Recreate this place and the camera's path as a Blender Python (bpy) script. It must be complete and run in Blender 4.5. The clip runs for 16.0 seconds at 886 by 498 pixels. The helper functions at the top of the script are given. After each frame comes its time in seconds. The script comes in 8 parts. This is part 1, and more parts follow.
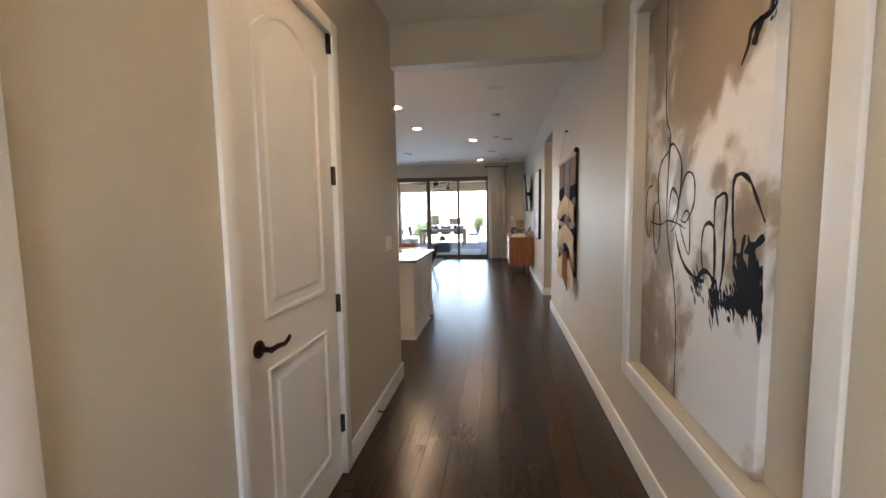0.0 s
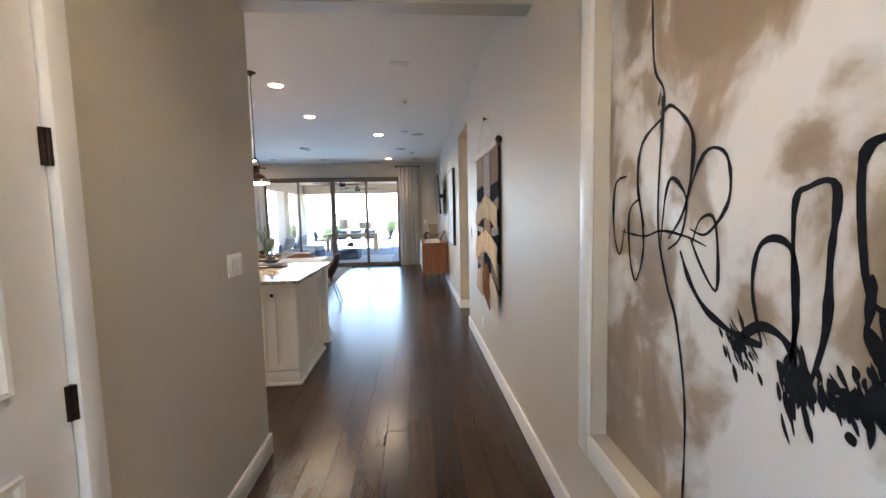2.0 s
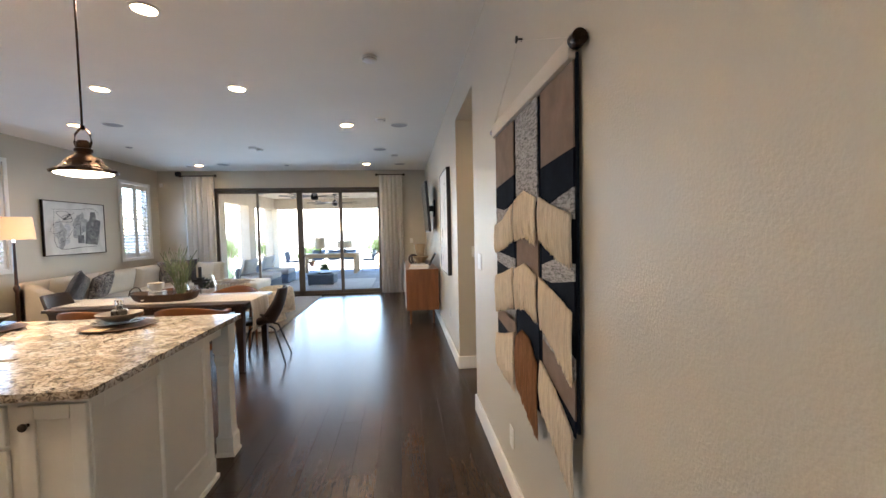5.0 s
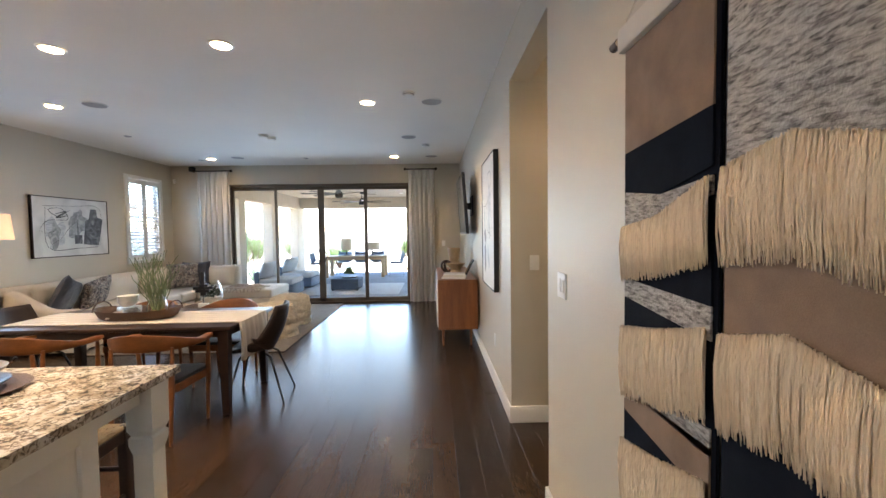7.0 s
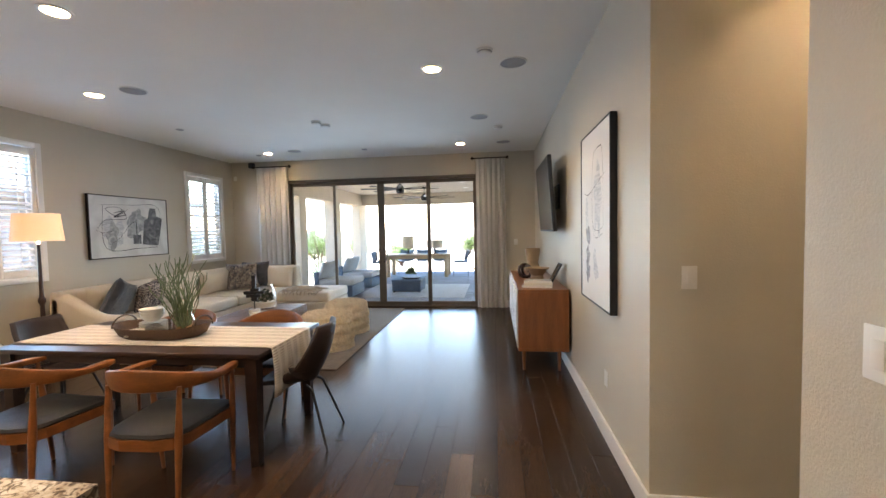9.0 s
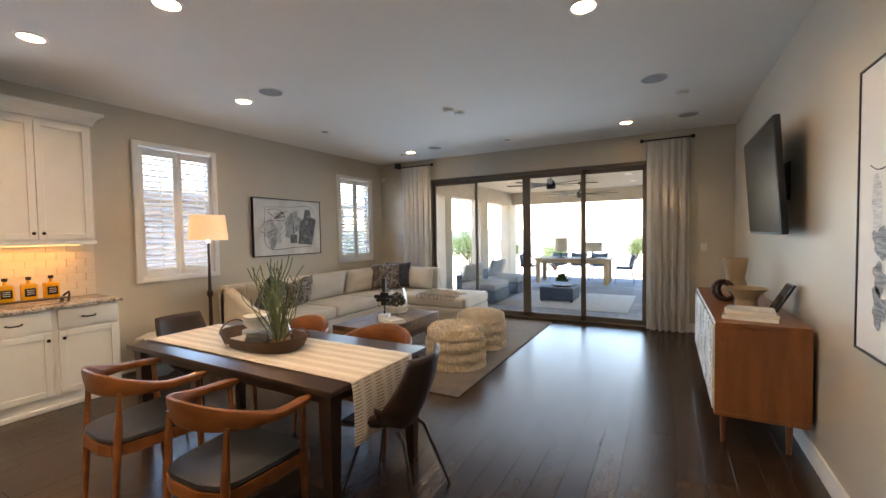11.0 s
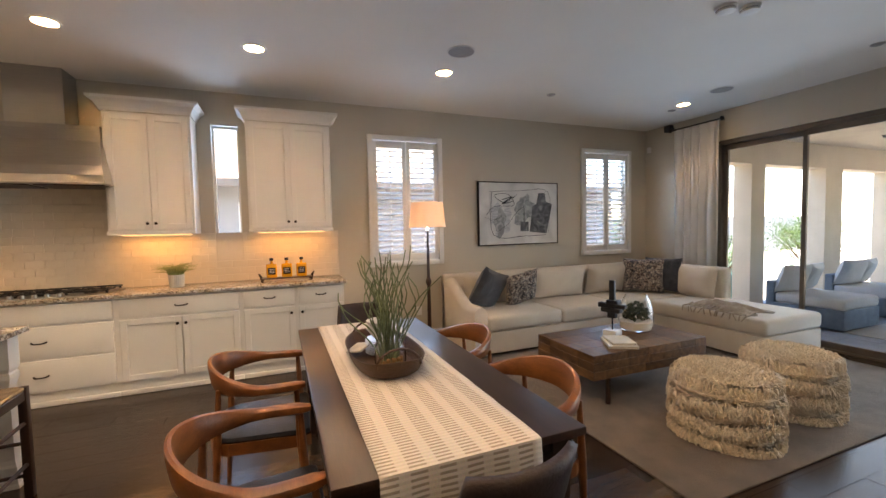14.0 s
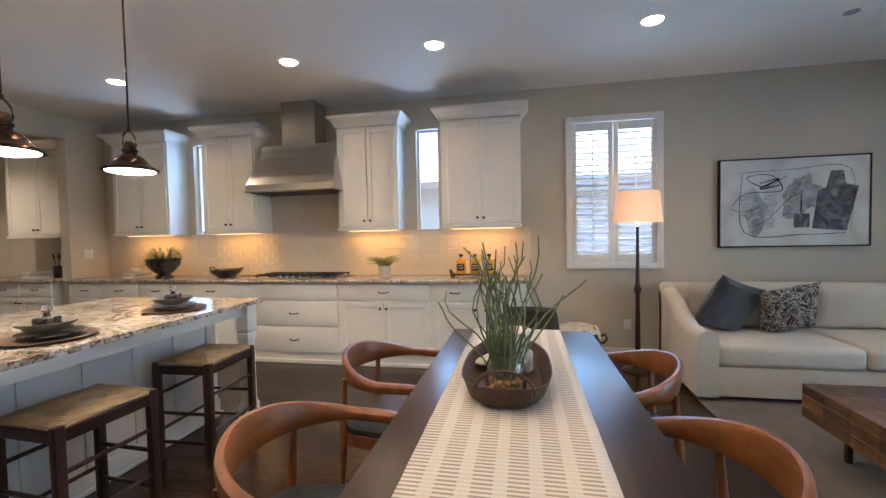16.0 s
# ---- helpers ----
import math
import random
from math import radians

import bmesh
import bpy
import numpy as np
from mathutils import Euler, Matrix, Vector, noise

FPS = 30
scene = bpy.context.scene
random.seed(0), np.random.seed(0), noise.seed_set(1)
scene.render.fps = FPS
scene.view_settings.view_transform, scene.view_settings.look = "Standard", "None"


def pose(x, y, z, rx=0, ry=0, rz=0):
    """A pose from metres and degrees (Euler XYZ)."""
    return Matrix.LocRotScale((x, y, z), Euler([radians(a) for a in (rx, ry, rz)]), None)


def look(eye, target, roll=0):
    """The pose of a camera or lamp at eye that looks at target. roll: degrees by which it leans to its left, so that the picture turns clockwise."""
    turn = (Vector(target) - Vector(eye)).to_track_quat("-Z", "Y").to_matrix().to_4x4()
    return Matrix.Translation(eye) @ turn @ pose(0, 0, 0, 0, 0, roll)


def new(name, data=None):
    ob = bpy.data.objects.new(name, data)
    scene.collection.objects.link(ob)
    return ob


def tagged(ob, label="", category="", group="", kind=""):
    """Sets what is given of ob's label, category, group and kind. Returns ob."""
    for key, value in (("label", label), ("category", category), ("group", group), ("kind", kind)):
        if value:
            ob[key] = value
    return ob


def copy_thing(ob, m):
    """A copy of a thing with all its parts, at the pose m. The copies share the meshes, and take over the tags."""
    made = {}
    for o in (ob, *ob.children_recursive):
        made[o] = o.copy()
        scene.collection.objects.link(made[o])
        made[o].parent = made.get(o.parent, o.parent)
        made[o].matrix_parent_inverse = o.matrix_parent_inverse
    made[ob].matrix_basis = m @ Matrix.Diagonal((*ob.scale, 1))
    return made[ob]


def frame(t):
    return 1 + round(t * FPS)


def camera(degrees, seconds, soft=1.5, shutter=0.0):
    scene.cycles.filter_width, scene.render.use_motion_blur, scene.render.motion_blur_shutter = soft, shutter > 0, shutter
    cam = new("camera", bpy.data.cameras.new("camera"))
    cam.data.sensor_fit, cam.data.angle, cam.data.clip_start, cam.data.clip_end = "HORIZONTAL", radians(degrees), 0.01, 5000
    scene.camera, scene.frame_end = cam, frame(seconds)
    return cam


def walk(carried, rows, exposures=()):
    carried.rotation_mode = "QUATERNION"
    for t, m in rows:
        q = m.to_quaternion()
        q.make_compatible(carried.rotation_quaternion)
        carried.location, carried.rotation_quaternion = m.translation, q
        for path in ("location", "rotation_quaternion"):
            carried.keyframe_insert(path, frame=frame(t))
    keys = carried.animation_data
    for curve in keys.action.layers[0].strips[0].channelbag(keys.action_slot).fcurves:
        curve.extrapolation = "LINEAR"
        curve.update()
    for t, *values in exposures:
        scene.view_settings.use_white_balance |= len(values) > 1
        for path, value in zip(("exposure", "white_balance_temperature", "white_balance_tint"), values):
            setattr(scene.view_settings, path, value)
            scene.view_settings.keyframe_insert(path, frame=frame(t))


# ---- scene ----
cam = camera(94.8, 16.0)
METRES, EYE, TILT, LEAN, TURN = 8.0, 1.5, 0.0, 0.0, 8.3
PATH = [
    (0, (-0.012, -0.122, 1.504), (-0.284, 1.851, 1.325), -0.9),
    (0.5, (-0.01, 0.05, 1.516), (-0.12, 2.039, 1.338), -0.9),
    (1, (-0.023, 0.279, 1.508), (-0.005, 2.271, 1.33), -1.0),
    (1.5, (-0.003, 0.53, 1.5), (0.089, 2.52, 1.323), -1.0),
    (2, (0.057, 0.851, 1.512), (0.198, 2.838, 1.34), -1.2),
    (2.5, (0.075, 1.192, 1.512), (0.244, 3.177, 1.345), -1.2),
    (3, (0.086, 1.591, 1.49), (0.278, 3.576, 1.336), -1.0),
    (3.5, (0.134, 1.919, 1.512), (0.343, 3.903, 1.369), -1.0),
    (4, (0.166, 2.293, 1.509), (0.384, 4.277, 1.381), -1.0),
    (4.2, (0.178, 2.429, 1.511), (0.391, 4.415, 1.394), -1.1),
    (6.3, (0.206, 3.619, 1.509), (0.344, 5.612, 1.431), -0.7),
    (6.5, (0.214, 3.761, 1.513), (0.326, 5.757, 1.43), -0.8),
    (7, (0.171, 4.058, 1.528), (0.22, 6.056, 1.447), -0.8),
    (7.5, (0.121, 4.295, 1.521), (0.107, 6.293, 1.441), -0.8),
    (8, (0.07, 4.578, 1.528), (-0.023, 6.574, 1.448), -0.8),
    (8.2, (0.031, 4.663, 1.532), (-0.083, 6.657, 1.445), -1.0),
    (10.3, (-0.042, 5.684, 1.558), (-0.706, 7.569, 1.477), -0.8),
    (10.5, (-0.056, 5.763, 1.549), (-0.802, 7.617, 1.469), -0.9),
    (11, (-0.069, 5.987, 1.551), (-1.033, 7.738, 1.475), -0.9),
    (11.5, (-0.079, 6.191, 1.551), (-1.228, 7.826, 1.474), -0.9),
    (12, (-0.158, 6.464, 1.536), (-1.483, 7.96, 1.455), -1.0),
    (12.5, (-0.2, 6.688, 1.516), (-1.661, 8.051, 1.427), -1.0),
    (13, (-0.22, 6.979, 1.512), (-1.831, 8.162, 1.424), -1.2),
    (13.5, (-0.261, 7.174, 1.498), (-1.996, 8.164, 1.402), -1.2),
    (14, (-0.362, 7.353, 1.511), (-2.215, 8.097, 1.405), -1.2),
    (14.5, (-0.427, 7.533, 1.477), (-2.364, 8.025, 1.382), -1.4),
    (15, (-0.505, 7.719, 1.432), (-2.495, 7.906, 1.361), -1.5),
    (15.5, (-0.605, 7.82, 1.442), (-2.602, 7.741, 1.365), -1.3),
    (16, (-0.745, 7.931, 1.436), (-2.708, 7.55, 1.364), -1.2),
]
walk(cam, [(t, look(eye, target, roll)) for t, eye, target, roll in PATH], exposures=[(0.0, 3.25, 6900, 17), (0.6, 3.5, 6600, 16), (2.0, 3.65, 6100, 13), (3.5, 3.62, 6600, 13), (8.0, 3.55, 6700, 13), (11.0, 3.25, 7400, 15), (12.5, 3.05, 7100, 16), (13.3, 3.05, 7700, 18), (14.6, 3.12, 6800, 18), (15.5, 3.12, 5900, 11), (16.0, 3.12, 5900, 11)])

# ---- world, sun and large lights ----
world = bpy.data.worlds.new("sky")
scene.world = world
world.use_nodes = True
wn = world.node_tree.nodes
sky = wn.new("ShaderNodeTexSky")
sky.sky_type = "NISHITA"
sky.sun_disc = False
sky.sun_elevation, sky.sun_rotation = radians(59), radians(180)
sky.dust_density, sky.ozone_density, sky.air_density = 0.2, 5.0, 1.3
wn["Background"].inputs["Strength"].default_value = 0.13
world.node_tree.links.new(sky.outputs[0], wn["Background"].inputs["Color"])

sun_data = bpy.data.lights.new("sun", "SUN")
sun_data.energy, sun_data.angle, sun_data.color = 5.0, radians(0.5), (1.0, 0.95, 0.87)
sun_ob = new("sun", sun_data)
sun_ob.matrix_world = look((0, -20, 33), (0, 0, 0))


def daylight(name, at, target, w, h, watts, color=(0.32, 0.60, 1.0)):
    """The sky's light in a window's opening."""
    data = bpy.data.lights.new(name, "AREA")
    data.shape, data.size, data.size_y, data.energy, data.color = "RECTANGLE", w, h, watts, color
    data.spread = radians(125)
    ob = new(name, data)
    ob.matrix_world = look(at, target)


def spot(name, x, y, z, watts, angle=110, color=(1.0, 0.77, 0.53), size=0.06, blend=0.6):
    data = bpy.data.lights.new(name, "SPOT")
    data.energy, data.color, data.spot_size, data.spot_blend, data.shadow_soft_size = watts * 0.5, color, radians(angle), blend, size
    ob = new(name, data)
    ob.location = (x, y, z)
    return ob


# ---- plan ----
XR, XL, YB, XH = 0.78, -5.52, 13.14, -0.90
CEIL = 3.05
YHALL = 3.28            # where the hall opens into the great room
YK = 2.05               # kitchen's stub wall

# ---- materials ----


def nodes_of(name):
    m = bpy.data.materials.new(name)
    m.use_nodes = True
    return m, m.node_tree.nodes, m.node_tree.links, m.node_tree.nodes["Principled BSDF"]


def surf(name, c1, c2, rough=0.5, metal=0.0, scale=4.0, fine=60.0, bump=0.05, stretch=(1, 1, 1), random_tint=0.0, rough_var=0.08,
         sheen=0.0, coat=0.0, fine_mix=0.35, strand_tint=0.0):
    """A surface with two scales of variation in colour, gloss and relief."""
    m, n, l, b = nodes_of(name)
    tc, mp = n.new("ShaderNodeTexCoord"), n.new("ShaderNodeMapping")
    mp.inputs["Scale"].default_value = stretch
    l.new(tc.outputs["Object"], mp.inputs[0])
    big, small = n.new("ShaderNodeTexNoise"), n.new("ShaderNodeTexNoise")
    big.inputs["Scale"].default_value, big.inputs["Detail"].default_value = scale, 4
    small.inputs["Scale"].default_value, small.inputs["Detail"].default_value = fine, 5
    l.new(mp.outputs[0], big.inputs["Vector"]), l.new(mp.outputs[0], small.inputs["Vector"])
    mix = n.new("ShaderNodeMix")
    mix.inputs[0].default_value = fine_mix
    l.new(big.outputs[0], mix.inputs[2]), l.new(small.outputs[0], mix.inputs[3])
    ramp = n.new("ShaderNodeValToRGB")
    ramp.color_ramp.elements[0].position, ramp.color_ramp.elements[1].position = 0.32, 0.68
    ramp.color_ramp.elements[0].color, ramp.color_ramp.elements[1].color = (*c1, 1), (*c2, 1)
    l.new(mix.outputs[0], ramp.inputs[0])
    col = ramp.outputs[0]
    if random_tint:
        oi, hs, mr = n.new("ShaderNodeObjectInfo"), n.new("ShaderNodeHueSaturation"), n.new("ShaderNodeMapRange")
        mr.inputs[3].default_value, mr.inputs[4].default_value = 1 - random_tint, 1 + random_tint
        l.new(oi.outputs["Random"], mr.inputs[0]), l.new(mr.outputs[0], hs.inputs["Value"]), l.new(col, hs.inputs["Color"])
        col = hs.outputs[0]
    if strand_tint:
        ge, hv, mv = n.new("ShaderNodeNewGeometry"), n.new("ShaderNodeHueSaturation"), n.new("ShaderNodeMapRange")
        mv.inputs[3].default_value, mv.inputs[4].default_value = 1 - strand_tint, 1 + strand_tint
        l.new(ge.outputs["Random Per Island"], mv.inputs[0]), l.new(mv.outputs[0], hv.inputs["Value"]), l.new(col, hv.inputs["Color"])
        col = hv.outputs[0]
    l.new(col, b.inputs["Base Color"])
    rr = n.new("ShaderNodeMapRange")
    rr.inputs[3].default_value, rr.inputs[4].default_value = rough - rough_var, min(1, rough + rough_var)
    l.new(mix.outputs[0], rr.inputs[0]), l.new(rr.outputs[0], b.inputs["Roughness"])
    b.inputs["Metallic"].default_value = metal
    b.inputs["Sheen Weight"].default_value, b.inputs["Coat Weight"].default_value = sheen, coat
    if bump:
        bp = n.new("ShaderNodeBump")
        bp.inputs["Strength"].default_value, bp.inputs["Distance"].default_value = min(1.0, bump * 4), 0.01
        l.new(small.outputs[0], bp.inputs["Height"]), l.new(bp.outputs[0], b.inputs["Normal"])
    return m


def glow(name, color, power):
    m, n, l, b = nodes_of(name)
    b.inputs["Base Color"].default_value = (*color, 1)
    b.inputs["Emission Color"].default_value = (*color, 1)
    b.inputs["Emission Strength"].default_value = power
    return m


def glass(name, tint=(1, 1, 1), rough=0.0, ior=1.45):
    m, n, l, b = nodes_of(name)
    b.inputs["Base Color"].default_value = (*tint, 1)
    b.inputs["Transmission Weight"].default_value = 1.0
    b.inputs["Roughness"].default_value, b.inputs["IOR"].default_value = rough, ior
    return m


def granite(name):
    """White-grey granite with cream, grey and black clouds and specks."""
    m, n, l, b = nodes_of(name)
    tc = n.new("ShaderNodeTexCoord")
    cloud, vein, speck = n.new("ShaderNodeTexNoise"), n.new("ShaderNodeTexNoise"), n.new("ShaderNodeTexVoronoi")
    cloud.inputs["Scale"].default_value, cloud.inputs["Detail"].default_value, cloud.inputs["Distortion"].default_value = 7, 6, 1.2
    vein.inputs["Scale"].default_value, vein.inputs["Detail"].default_value, vein.inputs["Distortion"].default_value = 42, 8, 1.4
    speck.inputs["Scale"].default_value = 130
    for t in (cloud, vein, speck):
        l.new(tc.outputs["Object"], t.inputs["Vector"])
    r1, r2, r3 = n.new("ShaderNodeValToRGB"), n.new("ShaderNodeValToRGB"), n.new("ShaderNodeValToRGB")
    for r, pts in ((r1, ((0.35, (0.34, 0.27, 0.20)), (0.5, (0.55, 0.49, 0.41)), (0.65, (0.68, 0.65, 0.61)))),
                   (r2, ((0.38, (0.10, 0.085, 0.08)), (0.46, (0.55, 0.49, 0.44)), (0.53, (1, 1, 1)))),
                   (r3, ((0.0, (0.25, 0.22, 0.2)), (0.18, (0.85, 0.83, 0.8)), (0.4, (1, 1, 1))))):
        while len(r.color_ramp.elements) < 3:
            r.color_ramp.elements.new(0.5)
        for e, (p, c) in zip(r.color_ramp.elements, pts):
            e.position, e.color = p, (*c, 1)
    l.new(cloud.outputs[0], r1.inputs[0]), l.new(vein.outputs[0], r2.inputs[0]), l.new(speck.outputs["Distance"], r3.inputs[0])
    m1, m2 = n.new("ShaderNodeMix"), n.new("ShaderNodeMix")
    for mm in (m1, m2):
        mm.data_type, mm.blend_type = "RGBA", "MULTIPLY"
    m1.inputs[0].default_value, m2.inputs[0].default_value = 0.9, 0.7
    l.new(r1.outputs[0], m1.inputs[6]), l.new(r2.outputs[0], m1.inputs[7])
    l.new(m1.outputs[2], m2.inputs[6]), l.new(r3.outputs[0], m2.inputs[7])
    l.new(m2.outputs[2], b.inputs["Base Color"])
    b.inputs["Roughness"].default_value = 0.12
    return m


def stripes(name, axis, dark, light, period, duty, second=None, rough=0.85, bump=0.3):
    """Woven cloth with stripes across one axis, in metres."""
    m, n, l, b = nodes_of(name)
    tc, sp = n.new("ShaderNodeTexCoord"), n.new("ShaderNodeSeparateXYZ")
    l.new(tc.outputs["Object"], sp.inputs[0])

    def band(source, size, part):
        d, f, g = n.new("ShaderNodeMath"), n.new("ShaderNodeMath"), n.new("ShaderNodeMath")
        d.operation, f.operation, g.operation = "DIVIDE", "FRACT", "LESS_THAN"
        d.inputs[1].default_value, g.inputs[1].default_value = size, part
        l.new(source, d.inputs[0]), l.new(d.outputs[0], f.inputs[0]), l.new(f.outputs[0], g.inputs[0])
        return g.outputs[0]
    ns = n.new("ShaderNodeTexNoise")
    ns.inputs["Scale"].default_value = 220
    l.new(tc.outputs["Object"], ns.inputs["Vector"])
    k = band(sp.outputs[axis], period, duty)
    if second:
        ax2, per2, duty2 = second
        k2 = band(sp.outputs[ax2], per2, duty2)
        mu = n.new("ShaderNodeMath")
        mu.operation = "MULTIPLY"
        fade = n.new("ShaderNodeMapRange")
        fade.inputs[3].default_value = 0.22
        l.new(k2, fade.inputs[0])
        l.new(k, mu.inputs[0]), l.new(fade.outputs[0], mu.inputs[1])
        k = mu.outputs[0]
    mx = n.new("ShaderNodeMix")
    mx.data_type = "RGBA"
    mx.inputs[6].default_value, mx.inputs[7].default_value = (*light, 1), (*dark, 1)
    l.new(k, mx.inputs[0])
    m2 = n.new("ShaderNodeMix")
    m2.data_type, m2.blend_type = "RGBA", "OVERLAY"
    m2.inputs[0].default_value = 0.35
    l.new(mx.outputs[2], m2.inputs[6]), l.new(ns.outputs["Color"], m2.inputs[7])
    hs = n.new("ShaderNodeHueSaturation")
    hs.inputs["Saturation"].default_value = 0.8
    l.new(m2.outputs[2], hs.inputs["Color"]), l.new(hs.outputs[0], b.inputs["Base Color"])
    b.inputs["Roughness"].default_value = rough
    bp = n.new("ShaderNodeBump")
    bp.inputs["Strength"].default_value, bp.inputs["Distance"].default_value = bump, 0.004
    l.new(ns.outputs[0], bp.inputs["Height"]), l.new(bp.outputs[0], b.inputs["Normal"])
    return m


def blotches(name, stops, scale=6.0, distortion=2.0, rough=0.8, bump=0.1, detail=3.0, stretch=(1, 1, 1)):
    """Cloudy patches of several colours: stops are (place, colour)."""
    m, n, l, b = nodes_of(name)
    tc, mp, ns, fn = n.new("ShaderNodeTexCoord"), n.new("ShaderNodeMapping"), n.new("ShaderNodeTexNoise"), n.new("ShaderNodeTexNoise")
    mp.inputs["Scale"].default_value = stretch
    ns.inputs["Scale"].default_value, ns.inputs["Distortion"].default_value, ns.inputs["Detail"].default_value = scale, distortion, detail
    fn.inputs["Scale"].default_value, fn.inputs["Detail"].default_value = 150, 4
    rp = n.new("ShaderNodeValToRGB")
    while len(rp.color_ramp.elements) < len(stops):
        rp.color_ramp.elements.new(0.5)
    for e, (p, c) in zip(rp.color_ramp.elements, stops):
        e.position, e.color = p, (*c, 1)
    l.new(tc.outputs["Object"], mp.inputs[0]), l.new(mp.outputs[0], ns.inputs["Vector"]), l.new(tc.outputs["Object"], fn.inputs["Vector"])
    l.new(ns.outputs[0], rp.inputs[0]), l.new(rp.outputs[0], b.inputs["Base Color"])
    b.inputs["Roughness"].default_value = rough
    bp = n.new("ShaderNodeBump")
    bp.inputs["Strength"].default_value, bp.inputs["Distance"].default_value = min(1, bump * 4), 0.006
    l.new(fn.outputs[0], bp.inputs["Height"]), l.new(bp.outputs[0], b.inputs["Normal"])
    return m


PAINT = surf("wall_paint", (0.515, 0.463, 0.37), (0.545, 0.493, 0.40), 0.46, scale=1.3, fine=130, bump=0.05, rough_var=0.05)
CEILING = surf("ceiling_paint", (0.80, 0.77, 0.71), (0.84, 0.81, 0.75), 0.8, scale=1.5, fine=90, bump=0.06)
WHITE = surf("white_trim_paint", (0.76, 0.74, 0.70), (0.80, 0.78, 0.75), 0.35, scale=3, fine=80, bump=0.012)
CABINET = surf("white_cabinet_paint", (0.74, 0.72, 0.67), (0.78, 0.76, 0.72), 0.38, scale=3, fine=90, bump=0.012)
PLANK = surf("dark_walnut_plank", (0.028, 0.0145, 0.0075), (0.054, 0.029, 0.0155), 0.25, scale=2.2, fine=26, bump=0.012, stretch=(7, 0.6, 1),
             random_tint=0.32, rough_var=0.07, fine_mix=0.5)
PLANK.node_tree.nodes["Principled BSDF"].inputs["Specular IOR Level"].default_value = 0.38
GAP = surf("floor_gap", (0.008, 0.005, 0.004), (0.012, 0.008, 0.006), 0.8)
GRANITE = granite("granite")
STEEL = surf("brushed_steel", (0.40, 0.39, 0.37), (0.50, 0.48, 0.46), 0.30, metal=1.0, scale=1.5, fine=120, bump=0.01, stretch=(1, 0.05, 1))
BRONZE = surf("dark_bronze", (0.018, 0.013, 0.010), (0.045, 0.03, 0.02), 0.35, metal=0.9, scale=8, fine=60, bump=0.02)
COPPER = surf("aged_copper_bronze", (0.028, 0.017, 0.012), (0.075, 0.045, 0.028), 0.28, metal=1.0, scale=6, fine=50, bump=0.02)
BLACK = surf("matt_black", (0.006, 0.006, 0.007), (0.012, 0.012, 0.013), 0.5, scale=5, fine=60, bump=0.02)
TILE = surf("cream_wall_tile", (0.62, 0.56, 0.46), (0.66, 0.60, 0.50), 0.30, scale=5, fine=40, bump=0.01, random_tint=0.02)
GROUT = surf("cream_grout", (0.59, 0.53, 0.44), (0.63, 0.57, 0.48), 0.8)
TEAK = surf("honey_teak", (0.13, 0.042, 0.011), (0.26, 0.092, 0.026), 0.36, scale=3, fine=22, bump=0.02, stretch=(1, 6, 6), random_tint=0.05)
TABLEWOOD = surf("espresso_wood", (0.022, 0.011, 0.008), (0.050, 0.025, 0.016), 0.30, scale=2, fine=25, bump=0, stretch=(0.6, 7, 7), rough_var=0.03)
STOOLWOOD = surf("stained_stool_wood", (0.022, 0.009, 0.006), (0.050, 0.021, 0.012), 0.35, scale=4, fine=30, bump=0.02, stretch=(6, 6, 0.8))
RUSH = surf("woven_rush", (0.22, 0.15, 0.08), (0.42, 0.32, 0.19), 0.75, scale=14, fine=140, bump=0.22)
LEATHER = surf("black_leather", (0.006, 0.007, 0.009), (0.014, 0.015, 0.018), 0.42, scale=7, fine=120, bump=0.05)
BROWNLEATHER = surf("dark_brown_leather", (0.018, 0.009, 0.007), (0.036, 0.018, 0.013), 0.52, scale=5, fine=90, bump=0.06)
LINEN = surf("cream_linen", (0.58, 0.52, 0.43), (0.68, 0.62, 0.53), 0.9, scale=3, fine=260, bump=0.12, sheen=0.2)
CURTAIN = surf("white_sheer_linen", (0.70, 0.67, 0.62), (0.78, 0.75, 0.70), 0.9, scale=3, fine=220, bump=0.08)
cn, ck = CURTAIN.node_tree.nodes, CURTAIN.node_tree.links
ct_, cm_ = cn.new("ShaderNodeBsdfTranslucent"), cn.new("ShaderNodeMixShader")
ct_.inputs["Color"].default_value, cm_.inputs[0].default_value = (0.75, 0.72, 0.67, 1), 0.35
ck.new(cn["Principled BSDF"].outputs[0], cm_.inputs[1]), ck.new(ct_.outputs[0], cm_.inputs[2])
ck.new(cm_.outputs[0], cn["Material Output"].inputs["Surface"])
NAVY = surf("charcoal_blue_wool", (0.025, 0.027, 0.036), (0.07, 0.075, 0.09), 0.95, scale=12, fine=200, bump=0.2, sheen=0.3)
RUG = surf("taupe_rug", (0.125, 0.095, 0.070), (0.215, 0.168, 0.125), 0.97, scale=6, fine=180, bump=0.25, sheen=0.2)
SHAG = surf("cream_wool_fringe", (0.72, 0.58, 0.41), (0.90, 0.79, 0.61), 0.95, scale=14, fine=120, bump=0.35, sheen=0.3, strand_tint=0.14)
SHAG.node_tree.nodes["Principled BSDF"].inputs["Specular IOR Level"].default_value = 0.1
STUCCO = surf("tan_stucco", (0.46, 0.40, 0.31), (0.54, 0.47, 0.37), 0.9, scale=3, fine=60, bump=0.15)
